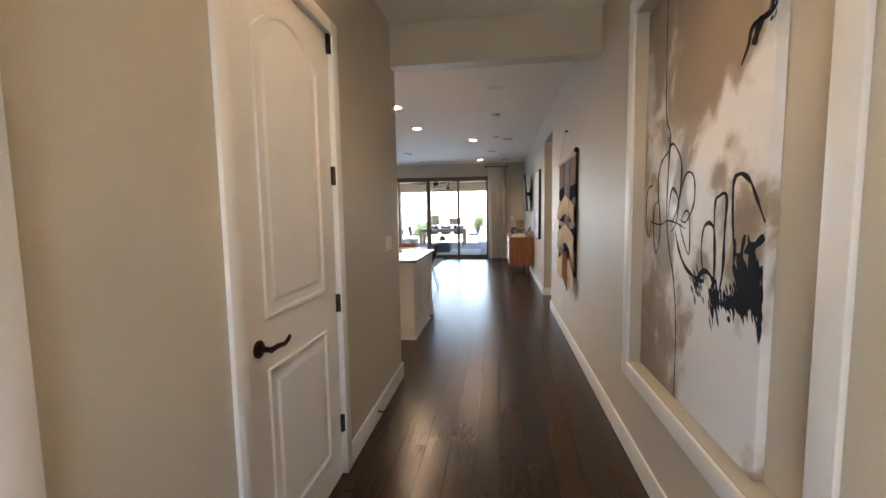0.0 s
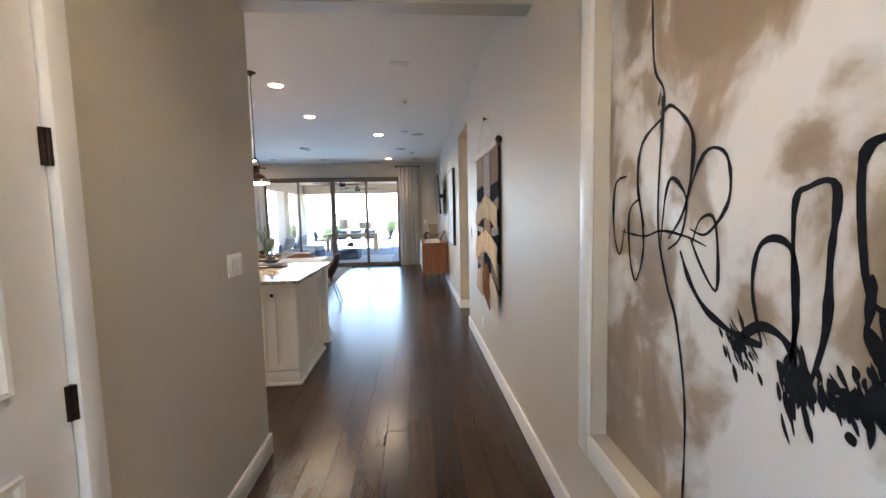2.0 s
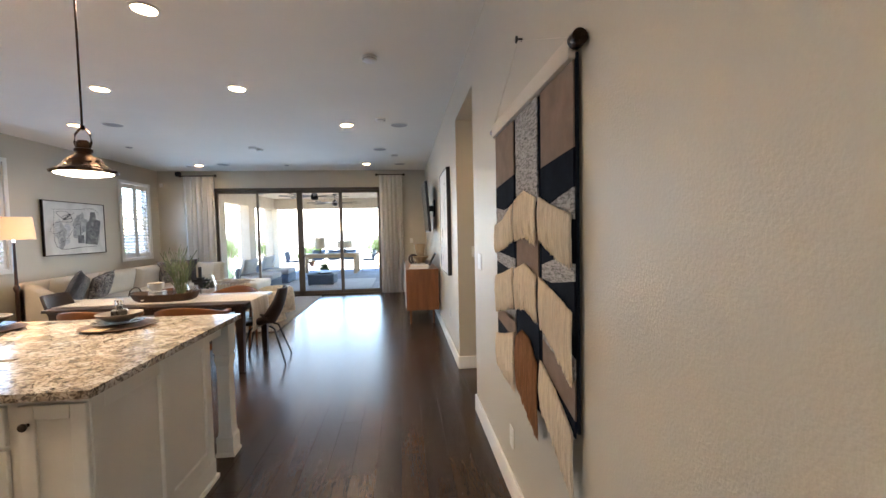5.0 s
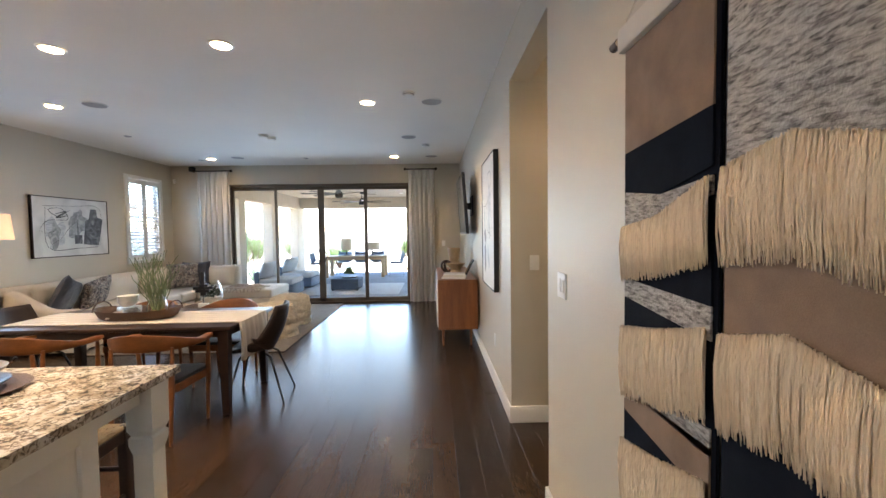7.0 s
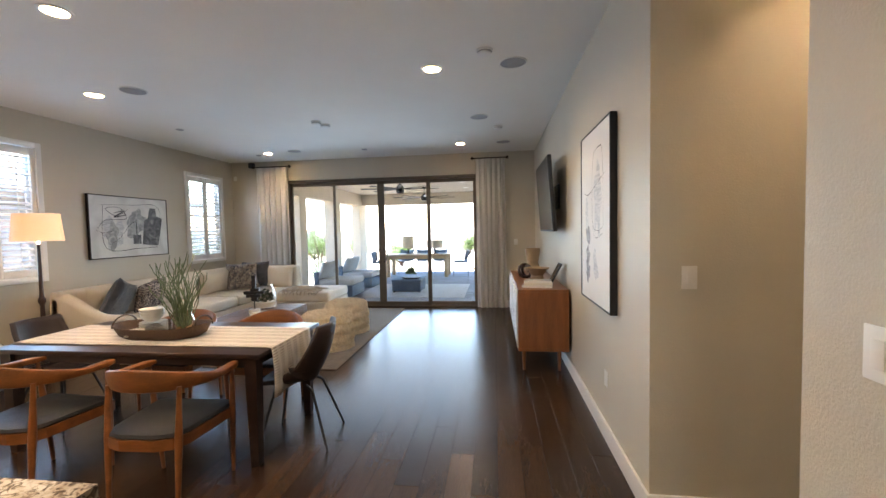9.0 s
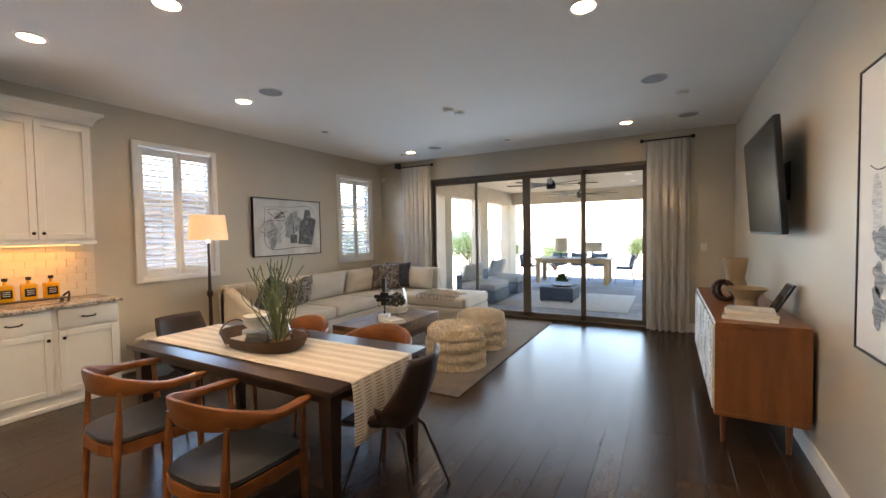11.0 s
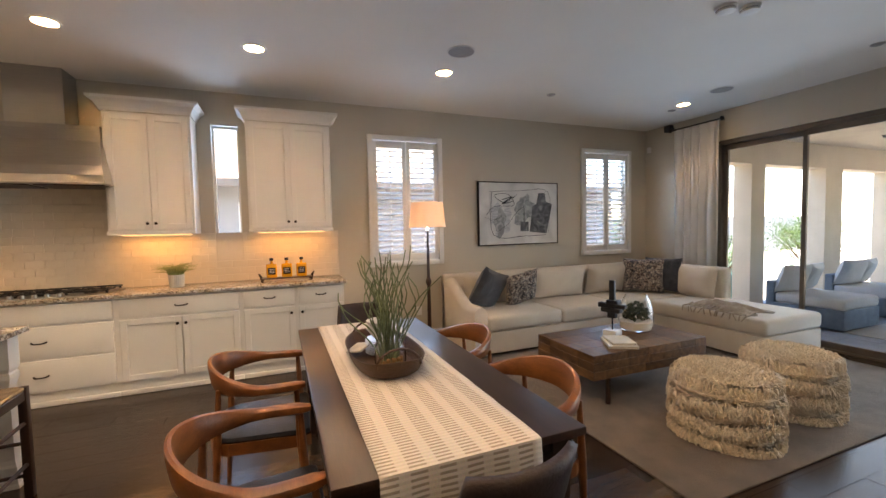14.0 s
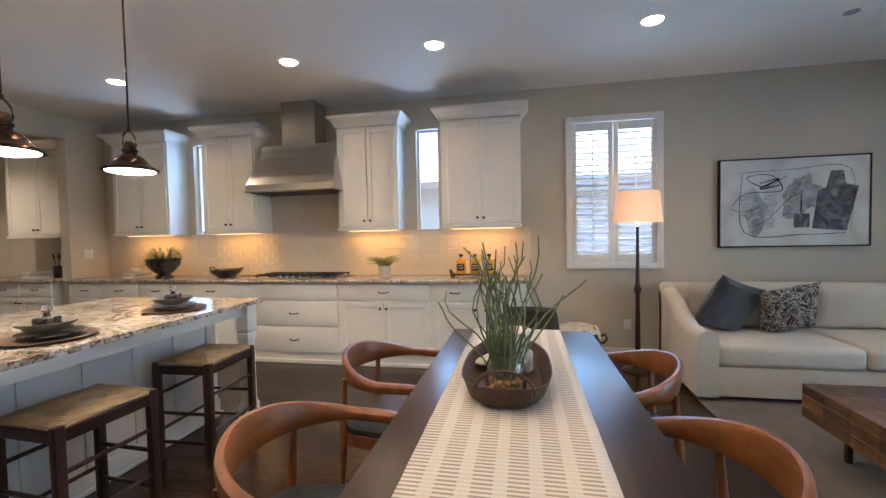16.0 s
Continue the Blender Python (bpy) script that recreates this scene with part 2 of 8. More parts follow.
PAVER = surf("grey_paver", (0.19, 0.22, 0.26), (0.28, 0.31, 0.36), 0.85, scale=3, fine=50, bump=0.1, random_tint=0.15)
GRAVEL = surf("tan_gravel", (0.27, 0.245, 0.21), (0.40, 0.37, 0.32), 0.95, scale=0.8, fine=30, bump=0.3)
WICKER = surf("grey_wicker", (0.09, 0.14, 0.20), (0.16, 0.22, 0.30), 0.7, scale=10, fine=120, bump=0.3)
CUSHION = surf("pale_outdoor_cushion", (0.40, 0.43, 0.46), (0.50, 0.53, 0.56), 0.9, scale=4, fine=150, bump=0.08)
DARKWICKER = surf("slate_blue_wicker", (0.035, 0.055, 0.09), (0.075, 0.105, 0.15), 0.7, scale=10, fine=120, bump=0.3)
OAK = surf("pale_oak", (0.36, 0.24, 0.13), (0.50, 0.36, 0.22), 0.55, scale=3, fine=30, bump=0.03, stretch=(1, 6, 6))
WALNUT = surf("sideboard_walnut", (0.16, 0.050, 0.012), (0.27, 0.095, 0.026), 0.36, scale=3, fine=26, bump=0.015, stretch=(6, 6, 0.7))
RECLAIMED = surf("reclaimed_wood", (0.06, 0.027, 0.010), (0.22, 0.11, 0.043), 0.4, scale=5, fine=34, bump=0.06, stretch=(1, 5, 5), random_tint=0.35)
GLASS = glass("clear_glass")
PANE = glass("window_pane", (0.97, 0.985, 0.98), 0.0, 1.12)
ALU = surf("bronze_aluminium", (0.12, 0.095, 0.07), (0.16, 0.125, 0.095), 0.45, metal=0.2, scale=3, fine=50, bump=0.01)
LEAF = surf("green_stem", (0.075, 0.105, 0.045), (0.19, 0.24, 0.11), 0.55, scale=9, fine=40, bump=0.05, random_tint=0.25)
FERN = surf("fern_green", (0.03, 0.075, 0.015), (0.085, 0.15, 0.03), 0.55, scale=9, fine=40, bump=0.05, random_tint=0.25)
GREYPOT = surf("grey_ceramic", (0.42, 0.42, 0.41), (0.55, 0.55, 0.53), 0.6, scale=6, fine=60, bump=0.04)
DARKPOT = surf("dark_bowl_glaze", (0.016, 0.013, 0.011), (0.04, 0.033, 0.028), 0.28, scale=6, fine=60, bump=0.03)
BAMBOO = surf("dark_basketry", (0.045, 0.022, 0.011), (0.11, 0.055, 0.028), 0.55, scale=12, fine=110, bump=0.2)
PORCELAIN = surf("white_stoneware", (0.70, 0.69, 0.66), (0.78, 0.77, 0.74), 0.2, scale=4, fine=50, bump=0.01)
AMBER = surf("amber_liquid_bottle", (0.75, 0.34, 0.015), (0.85, 0.43, 0.03), 0.15, scale=4, fine=40, bump=0)
PAPER = surf("paper_pages", (0.62, 0.58, 0.50), (0.72, 0.68, 0.60), 0.8, scale=6, fine=90, bump=0.03)
PLASTIC = surf("white_plastic", (0.72, 0.70, 0.66), (0.77, 0.75, 0.71), 0.4, scale=5, fine=70, bump=0.005)
GREYGRILLE = surf("grey_speaker_grille", (0.34, 0.33, 0.32), (0.42, 0.41, 0.40), 0.7, scale=20, fine=400, bump=0.2)
CAMEL = surf("camel_ceramic", (0.30, 0.21, 0.12), (0.42, 0.31, 0.19), 0.7, scale=7, fine=60, bump=0.05)
SCREEN = surf("tv_screen", (0.008, 0.008, 0.009), (0.011, 0.011, 0.012), 0.16, scale=2, fine=20, bump=0)
GREYWALL = surf("neighbour_stucco", (0.27, 0.275, 0.28), (0.34, 0.345, 0.35), 0.9, scale=1, fine=40, bump=0.1)
ROOFTILE = surf("roof_tile", (0.22, 0.17, 0.13), (0.33, 0.26, 0.20), 0.9, scale=4, fine=30, bump=0.2)
CAN_GLOW = glow("downlight_lens", (1.0, 0.86, 0.66), 3.0)
STRIP_GLOW = glow("under_cabinet_strip", (1.0, 0.60, 0.26), 0.22)
PENDANT_GLOW = glow("pendant_diffuser", (1.0, 0.86, 0.66), 2.0)
BLOTCH = blotches("abstract_cushion_print", ((0.40, (0.020, 0.019, 0.022)), (0.455, (0.16, 0.11, 0.085)), (0.52, (0.56, 0.51, 0.45)), (0.57, (0.045, 0.043, 0.05))), 16, 2.0, 0.9, 0.1)


def painting(name, patches):
    """Canvas washed from taupe to white: patches are (y, z, radius, amount of white)."""
    m, n, l, b = nodes_of(name)
    tc, ns, fn = n.new("ShaderNodeTexCoord"), n.new("ShaderNodeTexNoise"), n.new("ShaderNodeTexNoise")
    mp = n.new("ShaderNodeMapping")
    mp.inputs["Scale"].default_value = (1, 1.0, 0.8)
    ns.inputs["Scale"].default_value, ns.inputs["Detail"].default_value, ns.inputs["Distortion"].default_value = 4.0, 10, 0.35
    fn.inputs["Scale"].default_value, fn.inputs["Detail"].default_value = 320, 3
    l.new(tc.outputs["Object"], mp.inputs[0]), l.new(mp.outputs[0], ns.inputs["Vector"]), l.new(tc.outputs["Object"], fn.inputs["Vector"])
    total = ns.outputs[0]
    for y, z, r, amount in patches:
        d, mr, ad = n.new("ShaderNodeVectorMath"), n.new("ShaderNodeMapRange"), n.new("ShaderNodeMath")
        d.operation, mr.interpolation_type = "DISTANCE", "SMOOTHSTEP"
        d.inputs[1].default_value = (XR + 0.062, 1.325 + (y - 1.106) * 0.965, 1.5 + (z - 1.5) * 1.12)
        mr.inputs[2].default_value, mr.inputs[3].default_value, mr.inputs[4].default_value = r, amount, 0.0
        l.new(tc.outputs["Object"], d.inputs[0]), l.new(d.outputs["Value"], mr.inputs[0])
        l.new(total, ad.inputs[0]), l.new(mr.outputs[0], ad.inputs[1])
        total = ad.outputs[0]
    rp = n.new("ShaderNodeValToRGB")
    while len(rp.color_ramp.elements) < 4:
        rp.color_ramp.elements.new(0.5)
    for e, (p, c) in zip(rp.color_ramp.elements, ((0.40, (0.31, 0.24, 0.175)), (0.49, (0.40, 0.325, 0.25)), (0.535, (0.62, 0.59, 0.56)), (0.60, (0.80, 0.79, 0.79)))):
        e.position, e.color = p, (*c, 1)
    l.new(total, rp.inputs[0]), l.new(rp.outputs[0], b.inputs["Base Color"])
    b.inputs["Roughness"].default_value = 0.38
    bp = n.new("ShaderNodeBump")
    bp.inputs["Strength"].default_value, bp.inputs["Distance"].default_value = 0.2, 0.003
    l.new(fn.outputs[0], bp.inputs["Height"]), l.new(bp.outputs[0], b.inputs["Normal"])
    return m


CANVAS = painting("washed_canvas", ((1.40, 0.90, 0.48, 0.34), (1.10, 1.75, 0.34, 0.26), (1.15, 2.3, 0.30, 0.16), (1.62, 2.05, 0.42, -0.28), (1.95, 1.55, 0.35, 0.12), (1.62, 1.55, 0.25, 0.10), (2.1, 0.95, 0.38, -0.14), (1.36, 2.2, 0.36, -0.12), (1.75, 0.75, 0.25, 0.12)))
INK = surf("ink_paint", (0.004, 0.005, 0.008), (0.012, 0.014, 0.02), 0.6, scale=8, fine=50, bump=0.03)
INK.node_tree.nodes["Principled BSDF"].inputs["Specular IOR Level"].default_value = 0.15
RUNNER = stripes("striped_table_runner", 0, (0.34, 0.28, 0.215), (0.68, 0.62, 0.54), 0.0185, 0.46, (1, 0.095, 0.60))
RUNNER_END = stripes("striped_runner_end", 2, (0.34, 0.28, 0.215), (0.68, 0.62, 0.54), 0.0185, 0.46, (1, 0.095, 0.60))

# ---- shape helpers ----


def box(bm, x0, x1, y0, y1, z0, z1, bevel=0.0, seg=2, turn=None):
    """A box with rounded edges, added to bm."""
    made = bmesh.ops.create_cube(bm, size=1.0)["verts"]
    for v in made:
        v.co = Vector((x0 + (v.co.x + 0.5) * (x1 - x0), y0 + (v.co.y + 0.5) * (y1 - y0), z0 + (v.co.z + 0.5) * (z1 - z0)))
    if bevel:
        edges = list({e for v in made for e in v.link_edges})
        out = bmesh.ops.bevel(bm, geom=edges, offset=bevel, segments=seg, affect="EDGES", profile=0.5)
        made = list({v for f in out["faces"] for v in f.verts} | {v for v in made if v.is_valid})
    if turn is not None:
        for v in made:
            v.co = turn @ v.co
    return made


def cyl(bm, p, q, r0, r1=None, seg=14, caps=True):
    """A round bar from p to q."""
    p, q = Vector(p), Vector(q)
    m = Matrix.Translation((p + q) / 2) @ (q - p).to_track_quat("Z", "Y").to_matrix().to_4x4()
    return bmesh.ops.create_cone(bm, cap_ends=caps, segments=seg, radius1=r0, radius2=r0 if r1 is None else r1, depth=(q - p).length, matrix=m)["verts"]


def lathe(bm, profile, seg=28, at=(0, 0, 0), sx=1.0, sy=1.0):
    """A turned body: profile is (radius, height) from the bottom up."""
    rings = []
    for r, z in profile:
        rings.append([bm.verts.new((at[0] + sx * r * math.cos(2 * math.pi * i / seg), at[1] + sy * r * math.sin(2 * math.pi * i / seg), at[2] + z)) for i in range(seg)])
    for a, b in zip(rings, rings[1:]):
        for i in range(seg):
            bm.faces.new((a[i], a[(i + 1) % seg], b[(i + 1) % seg], b[i]))
    if profile[0][0] > 1e-4:
        bm.faces.new(list(reversed(rings[0])))
    if profile[-1][0] > 1e-4:
        bm.faces.new(rings[-1])
    return [v for r in rings for v in r]


def tube(bm, pts, radius, seg=8, taper=None, flat=1.0):
    """A bent bar through the points; taper gives the radius at its end."""
    pts = [Vector(p) for p in pts]
    rings = []
    for i, p in enumerate(pts):
        d = (pts[min(i + 1, len(pts) - 1)] - pts[max(i - 1, 0)]).normalized()
        side = d.cross(Vector((0, 0, 1)))
        side = side.normalized() if side.length > 1e-4 else Vector((1, 0, 0))
        up = side.cross(d).normalized()
        r = radius if taper is None else radius + (taper - radius) * i / (len(pts) - 1)
        rings.append([bm.verts.new(p + side * r * math.cos(2 * math.pi * k / seg) + up * r * flat * math.sin(2 * math.pi * k / seg)) for k in range(seg)])
    for a, b in zip(rings, rings[1:]):
        for k in range(seg):
            bm.faces.new((a[k], a[(k + 1) % seg], b[(k + 1) % seg], b[k]))
    bm.faces.new(list(reversed(rings[0])))
    bm.faces.new(rings[-1])


def prism(bm, outline, z0, z1):
    """An upright prism on a flat outline of (x, y)."""
    lo, hi = [bm.verts.new((x, y, z0)) for x, y in outline], [bm.verts.new((x, y, z1)) for x, y in outline]
    for i in range(len(lo)):
        j = (i + 1) % len(lo)
        bm.faces.new((lo[i], lo[j], hi[j], hi[i]))
    bm.faces.new(list(reversed(lo)))
    bm.faces.new(hi)


def part(name, bm, material, parent=None, label="", smooth=False, at=None):
    """Links a bmesh as one mesh object, under a thing or a part."""
    bmesh.ops.recalc_face_normals(bm, faces=bm.faces)
    me = bpy.data.meshes.new(name)
    bm.to_mesh(me)
    bm.free()
    me.materials.append(material)
    if smooth:
        me.shade_smooth()
        me.set_sharp_from_angle(angle=radians(40))
    ob = new(name, me)
    if at is not None:
        ob.matrix_basis = at
    if parent is not None:
        ob.parent = parent
    if label:
        ob["label"] = label
    return ob


def thing(name, at, label, category, group="", kind=""):
    """An Empty at the base of a thing, to carry its parts."""
    ob = new(name)
    ob.empty_display_size = 0.1
    ob.matrix_basis = at if isinstance(at, Matrix) else Matrix.Translation(at)
    return tagged(ob, label, category, group, kind)


def bx(name, x0, x1, y0, y1, z0, z1, material, parent=None, bevel=0.0, label="", seg=2):
    bm = bmesh.new()
    box(bm, x0, x1, y0, y1, z0, z1, bevel, seg)
    return part(name, bm, material, parent, label, smooth=bevel > 0)


def pillow(bm, w, h, d, n=10, m=None, pinch=0.75):
    """A stuffed cushion, w wide, h high and d deep, round the origin, facing y."""
    grid = {}
    for s in (-1, 1):
        for i in range(n + 1):
            for j in range(n + 1):
                u, v = 2 * i / n - 1, 2 * j / n - 1
                if s == 1 and (abs(u) == 1 or abs(v) == 1):
                    grid[s, i, j] = grid[-1, i, j]
                    continue
                bulge = max(0.0, (1 - u ** 4) * (1 - v ** 4)) ** 0.55
                pull = 1 - 0.07 * (1 - abs(u) ** 2) * abs(v) ** 4, 1 - 0.07 * (1 - abs(v) ** 2) * abs(u) ** 4
                co = Vector((u * w / 2 * pull[1], s * d / 2 * bulge, v * h / 2 * pull[0]))
                co.y += 0.012 * noise.noise(co * 9)
                grid[s, i, j] = bm.verts.new(m @ co if m is not None else co)
        for i in range(n):
            for j in range(n):
                f = [grid[s, i, j], grid[s, i + 1, j], grid[s, i + 1, j + 1], grid[s, i, j + 1]]
                bm.faces.new(f if s < 0 else f[::-1])


def structure(ob, label, category):
    return tagged(ob, label, category, kind="structure")

# ---- large structure ----


def wall(name, axis, t0, t1, a0, a1, z0, z1, holes, material, label):
    """An upright wall. axis: the way it runs; t0..t1 its thickness; holes (a, b, za, zb) go right through it."""
    bm = bmesh.new()
    cuts = sorted({a0, a1, *(h[0] for h in holes), *(h[1] for h in holes)})
    for a, b in zip(cuts, cuts[1:]):
        spans, z = [], z0
        for h in sorted((h for h in holes if h[0] <= a and h[1] >= b), key=lambda h: h[2]):
            if h[2] > z:
                spans.append((z, h[2]))
            z = h[3]
        if z < z1:
            spans.append((z, z1))
        for lo, hi in spans:
            if axis == "x":
                box(bm, a, b, t0, t1, lo, hi)
            else:
                box(bm, t0, t1, a, b, lo, hi)
    bmesh.ops.remove_doubles(bm, verts=bm.verts, dist=0.0005)
    return structure(part(name, bm, material), label, "wall")


W1, W2 = (8.47, 9.38, 1.07, 2.65), (11.82, 12.75, 1.07, 2.65)
SLIT_A, SLIT_B = (6.70, 6.97, 1.24, 2.69), (3.62, 3.93, 1.24, 2.69)
SLIDER = (-4.31, -0.32, 0.0, 2.64)
OPEN = (6.20, 7.25, 0.0, 2.69)
DOOR = (1.15, 2.035, 0.0, 2.46)
NICHE = (0.985, 2.447, 0.57, 2.62)
# Opening for the unseen window added in the hall's end wall.
ADDED_ENTRY = (-0.8, -0.2, 0.9, 2.3)
wall("wall_west", "y", XL - 0.16, XL, -0.2, YB + 0.2, 0, CEIL, [W1, W2, SLIT_A, SLIT_B], PAINT, "greige painted wall with shuttered and slit windows")
wall("wall_north", "x", YB, YB + 0.2, XL, XR + 0.16, 0, CEIL, [SLIDER], PAINT, "greige painted end wall around a wide sliding glass door")
wall("wall_east", "y", XR, XR + 0.16, -1.4, YB, 0, CEIL, [OPEN, NICHE], PAINT, "long greige painted wall with a passage opening and an art niche")
structure(bx("niche_back", XR + 0.10, XR + 0.16, *NICHE, PAINT), "greige painted back of a shallow art niche", "wall")
wall("wall_hall", "y", XH - 0.14, XH, -1.4, YHALL + 0.14, 0, CEIL, [DOOR], PAINT, "greige painted hall wall with a white door")
wall("wall_hall_end", "x", -1.4, -1.25, XH, XR, 0, CEIL, [ADDED_ENTRY], PAINT, "greige painted wall that closes the hall")
bx("hall_header", XH, XR, YHALL, YHALL + 0.14, 2.71, CEIL, PAINT)
structure(bpy.data.objects["hall_header"], "greige painted header over the end of the hall", "header")
wall("wall_closet", "y", -1.9, -1.75, -1.4, YK - 0.03, 0, CEIL, [], PAINT, "plain greige wall that closes the pantry")
wall("wall_kitchen_south", "x", YK - 0.03, YK + 0.12, XL, XH - 0.14, 0, CEIL, [(-5.02, -3.3, 0, 2.76)], PAINT, "greige painted kitchen wall with a pantry opening")
wall("wall_pantry_south", "x", -0.36, -0.2, XL, -1.75, 0, CEIL, [], PAINT, "plain greige pantry wall")
wall("wall_passage_far", "x", OPEN[1], OPEN[1] + 0.14, XR + 0.16, 2.6, 0, CEIL, [], PAINT, "greige painted side of the passage")
wall("wall_passage_near", "x", OPEN[0] - 0.14, OPEN[0], XR + 0.16, 2.6, 0, CEIL, [], PAINT, "greige painted side of the passage")
wall("wall_passage_end", "y", 2.6, 2.75, OPEN[0] - 0.14, OPEN[1] + 0.14, 0, CEIL, [], PAINT, "greige painted end of the passage")
structure(bx("ceiling", XL - 0.16, 2.75, -1.4, YB + 0.2, CEIL, CEIL + 0.15, CEILING), "smooth off-white painted ceiling", "ceiling")
structure(bx("floor", XL - 0.16, 2.75, -1.4, YB + 0.2, -0.16, -0.008, GAP), "dark wooden plank floor", "floor")
FLOOR = bpy.data.objects["floor"]


def skirting(name, pts, out, h=0.135, t=0.016):
    """White baseboard along a straight run; out is the way it faces."""
    (x0, y0), (x1, y1) = pts
    bm = bmesh.new()
    if x0 == x1:
        box(bm, min(x0, x0 + out * t), max(x0, x0 + out * t), min(y0, y1), max(y0, y1), 0.0, h, 0.004)
    else:
        box(bm, min(x0, x1), max(x0, x1), min(y0, y0 + out * t), max(y0, y0 + out * t), 0.0, h, 0.004)
    return structure(part("baseboard", bm, WHITE, smooth=True), "white painted baseboard", "baseboard")


skirting("baseboard", ((XR, -1.25), (XR, OPEN[0])), -1)
skirting("baseboard", ((XR, OPEN[1]), (XR, YB)), -1)
skirting("baseboard", ((XR - 0.016, OPEN[1]), (2.6, OPEN[1])), -1)
skirting("baseboard", ((XR - 0.016, OPEN[0]), (2.6, OPEN[0])), 1)
skirting("baseboard", ((XH, 2.097), (XH, YHALL + 0.14)), 1)
skirting("baseboard", ((XH, 0.512), (XH, 1.088)), 1)
skirting("baseboard", ((XH - 0.14, YHALL + 0.14), (XH + 0.016, YHALL + 0.14)), 1)
skirting("baseboard", ((XL, 8.08), (XL, YB)), 1)
skirting("baseboard", ((XL + 0.016, YB), (-4.31, YB)), -1)
skirting("baseboard", ((-0.32, YB), (XR - 0.016, YB)), -1)

# ---- sliding glass door ----
sl = thing("sliding_door_1", (0, YB, 0), "wide bronze-framed sliding glass door of four panels", "sliding door", kind="structure")
x0, x1, zt = SLIDER[0], SLIDER[1], SLIDER[3]
bm = bmesh.new()
box(bm, x0, x1, 0.03, 0.17, zt - 0.06, zt, 0.004)
box(bm, x0, x0 + 0.05, 0.03, 0.17, 0.0, zt - 0.06, 0.004)
box(bm, x1 - 0.05, x1, 0.03, 0.17, 0.0, zt - 0.06, 0.004)
box(bm, x0 + 0.05, x1 - 0.05, 0.03, 0.17, -0.005, 0.022, 0.003)
part("door_frame", bm, ALU, sl, "dark bronze aluminium frame")
edges = (x0 + 0.05, -3.31, -2.30, -1.31, x1 - 0.05)
for k in range(4):
    a, b = edges[k], edges[k + 1]
    y = 0.07 if k in (1, 2) else 0.115
    bm = bmesh.new()
    s = 0.045
    aa, bb = a - (0.02 if k == 3 else 0), b + (0.02 if k == 0 else 0)
    for u, v, lo, hi in ((aa, aa + s + (0.025 if k == 2 else 0), 0.022, zt - 0.06), (bb - s - (0.025 if k == 1 else 0), bb, 0.022, zt - 0.06),
                         (aa, bb, 0.022, 0.10), (aa, bb, zt - 0.13, zt - 0.06)):
        box(bm, u, v, y - 0.02, y + 0.02, lo, hi, 0.003)
    panel = part("sliding_panel", bm, ALU, sl)
    pane = bx("pane", aa + s * 0.9, bb - s * 0.9, y - 0.004, y + 0.004, 0.09, zt - 0.12, PANE, panel)
    pane.visible_shadow = False
    if k in (1, 2):
        hx = b - 0.035 if k == 1 else a + 0.035
        bm = bmesh.new()
        sd = -1 if k == 1 else 1
        tube(bm, [(hx, y - 0.02, 0.92), (hx + sd * 0.03, y - 0.045, 0.93), (hx + sd * 0.065, y - 0.05, 0.98), (hx + sd * 0.08, y - 0.05, 1.05), (hx + sd * 0.065, y - 0.05, 1.12), (hx + sd * 0.03, y - 0.045, 1.17), (hx, y - 0.02, 1.18)], 0.010)
        part("door_handle", bm, BRONZE, panel, smooth=True)

daylight("slider_daylight", (-2.315, YB - 0.23, 1.30), (-2.315, YB - 5.23, 1.2), 3.9, 2.4, 5.0, (0.50, 0.72, 1.0))

# ---- west windows ----


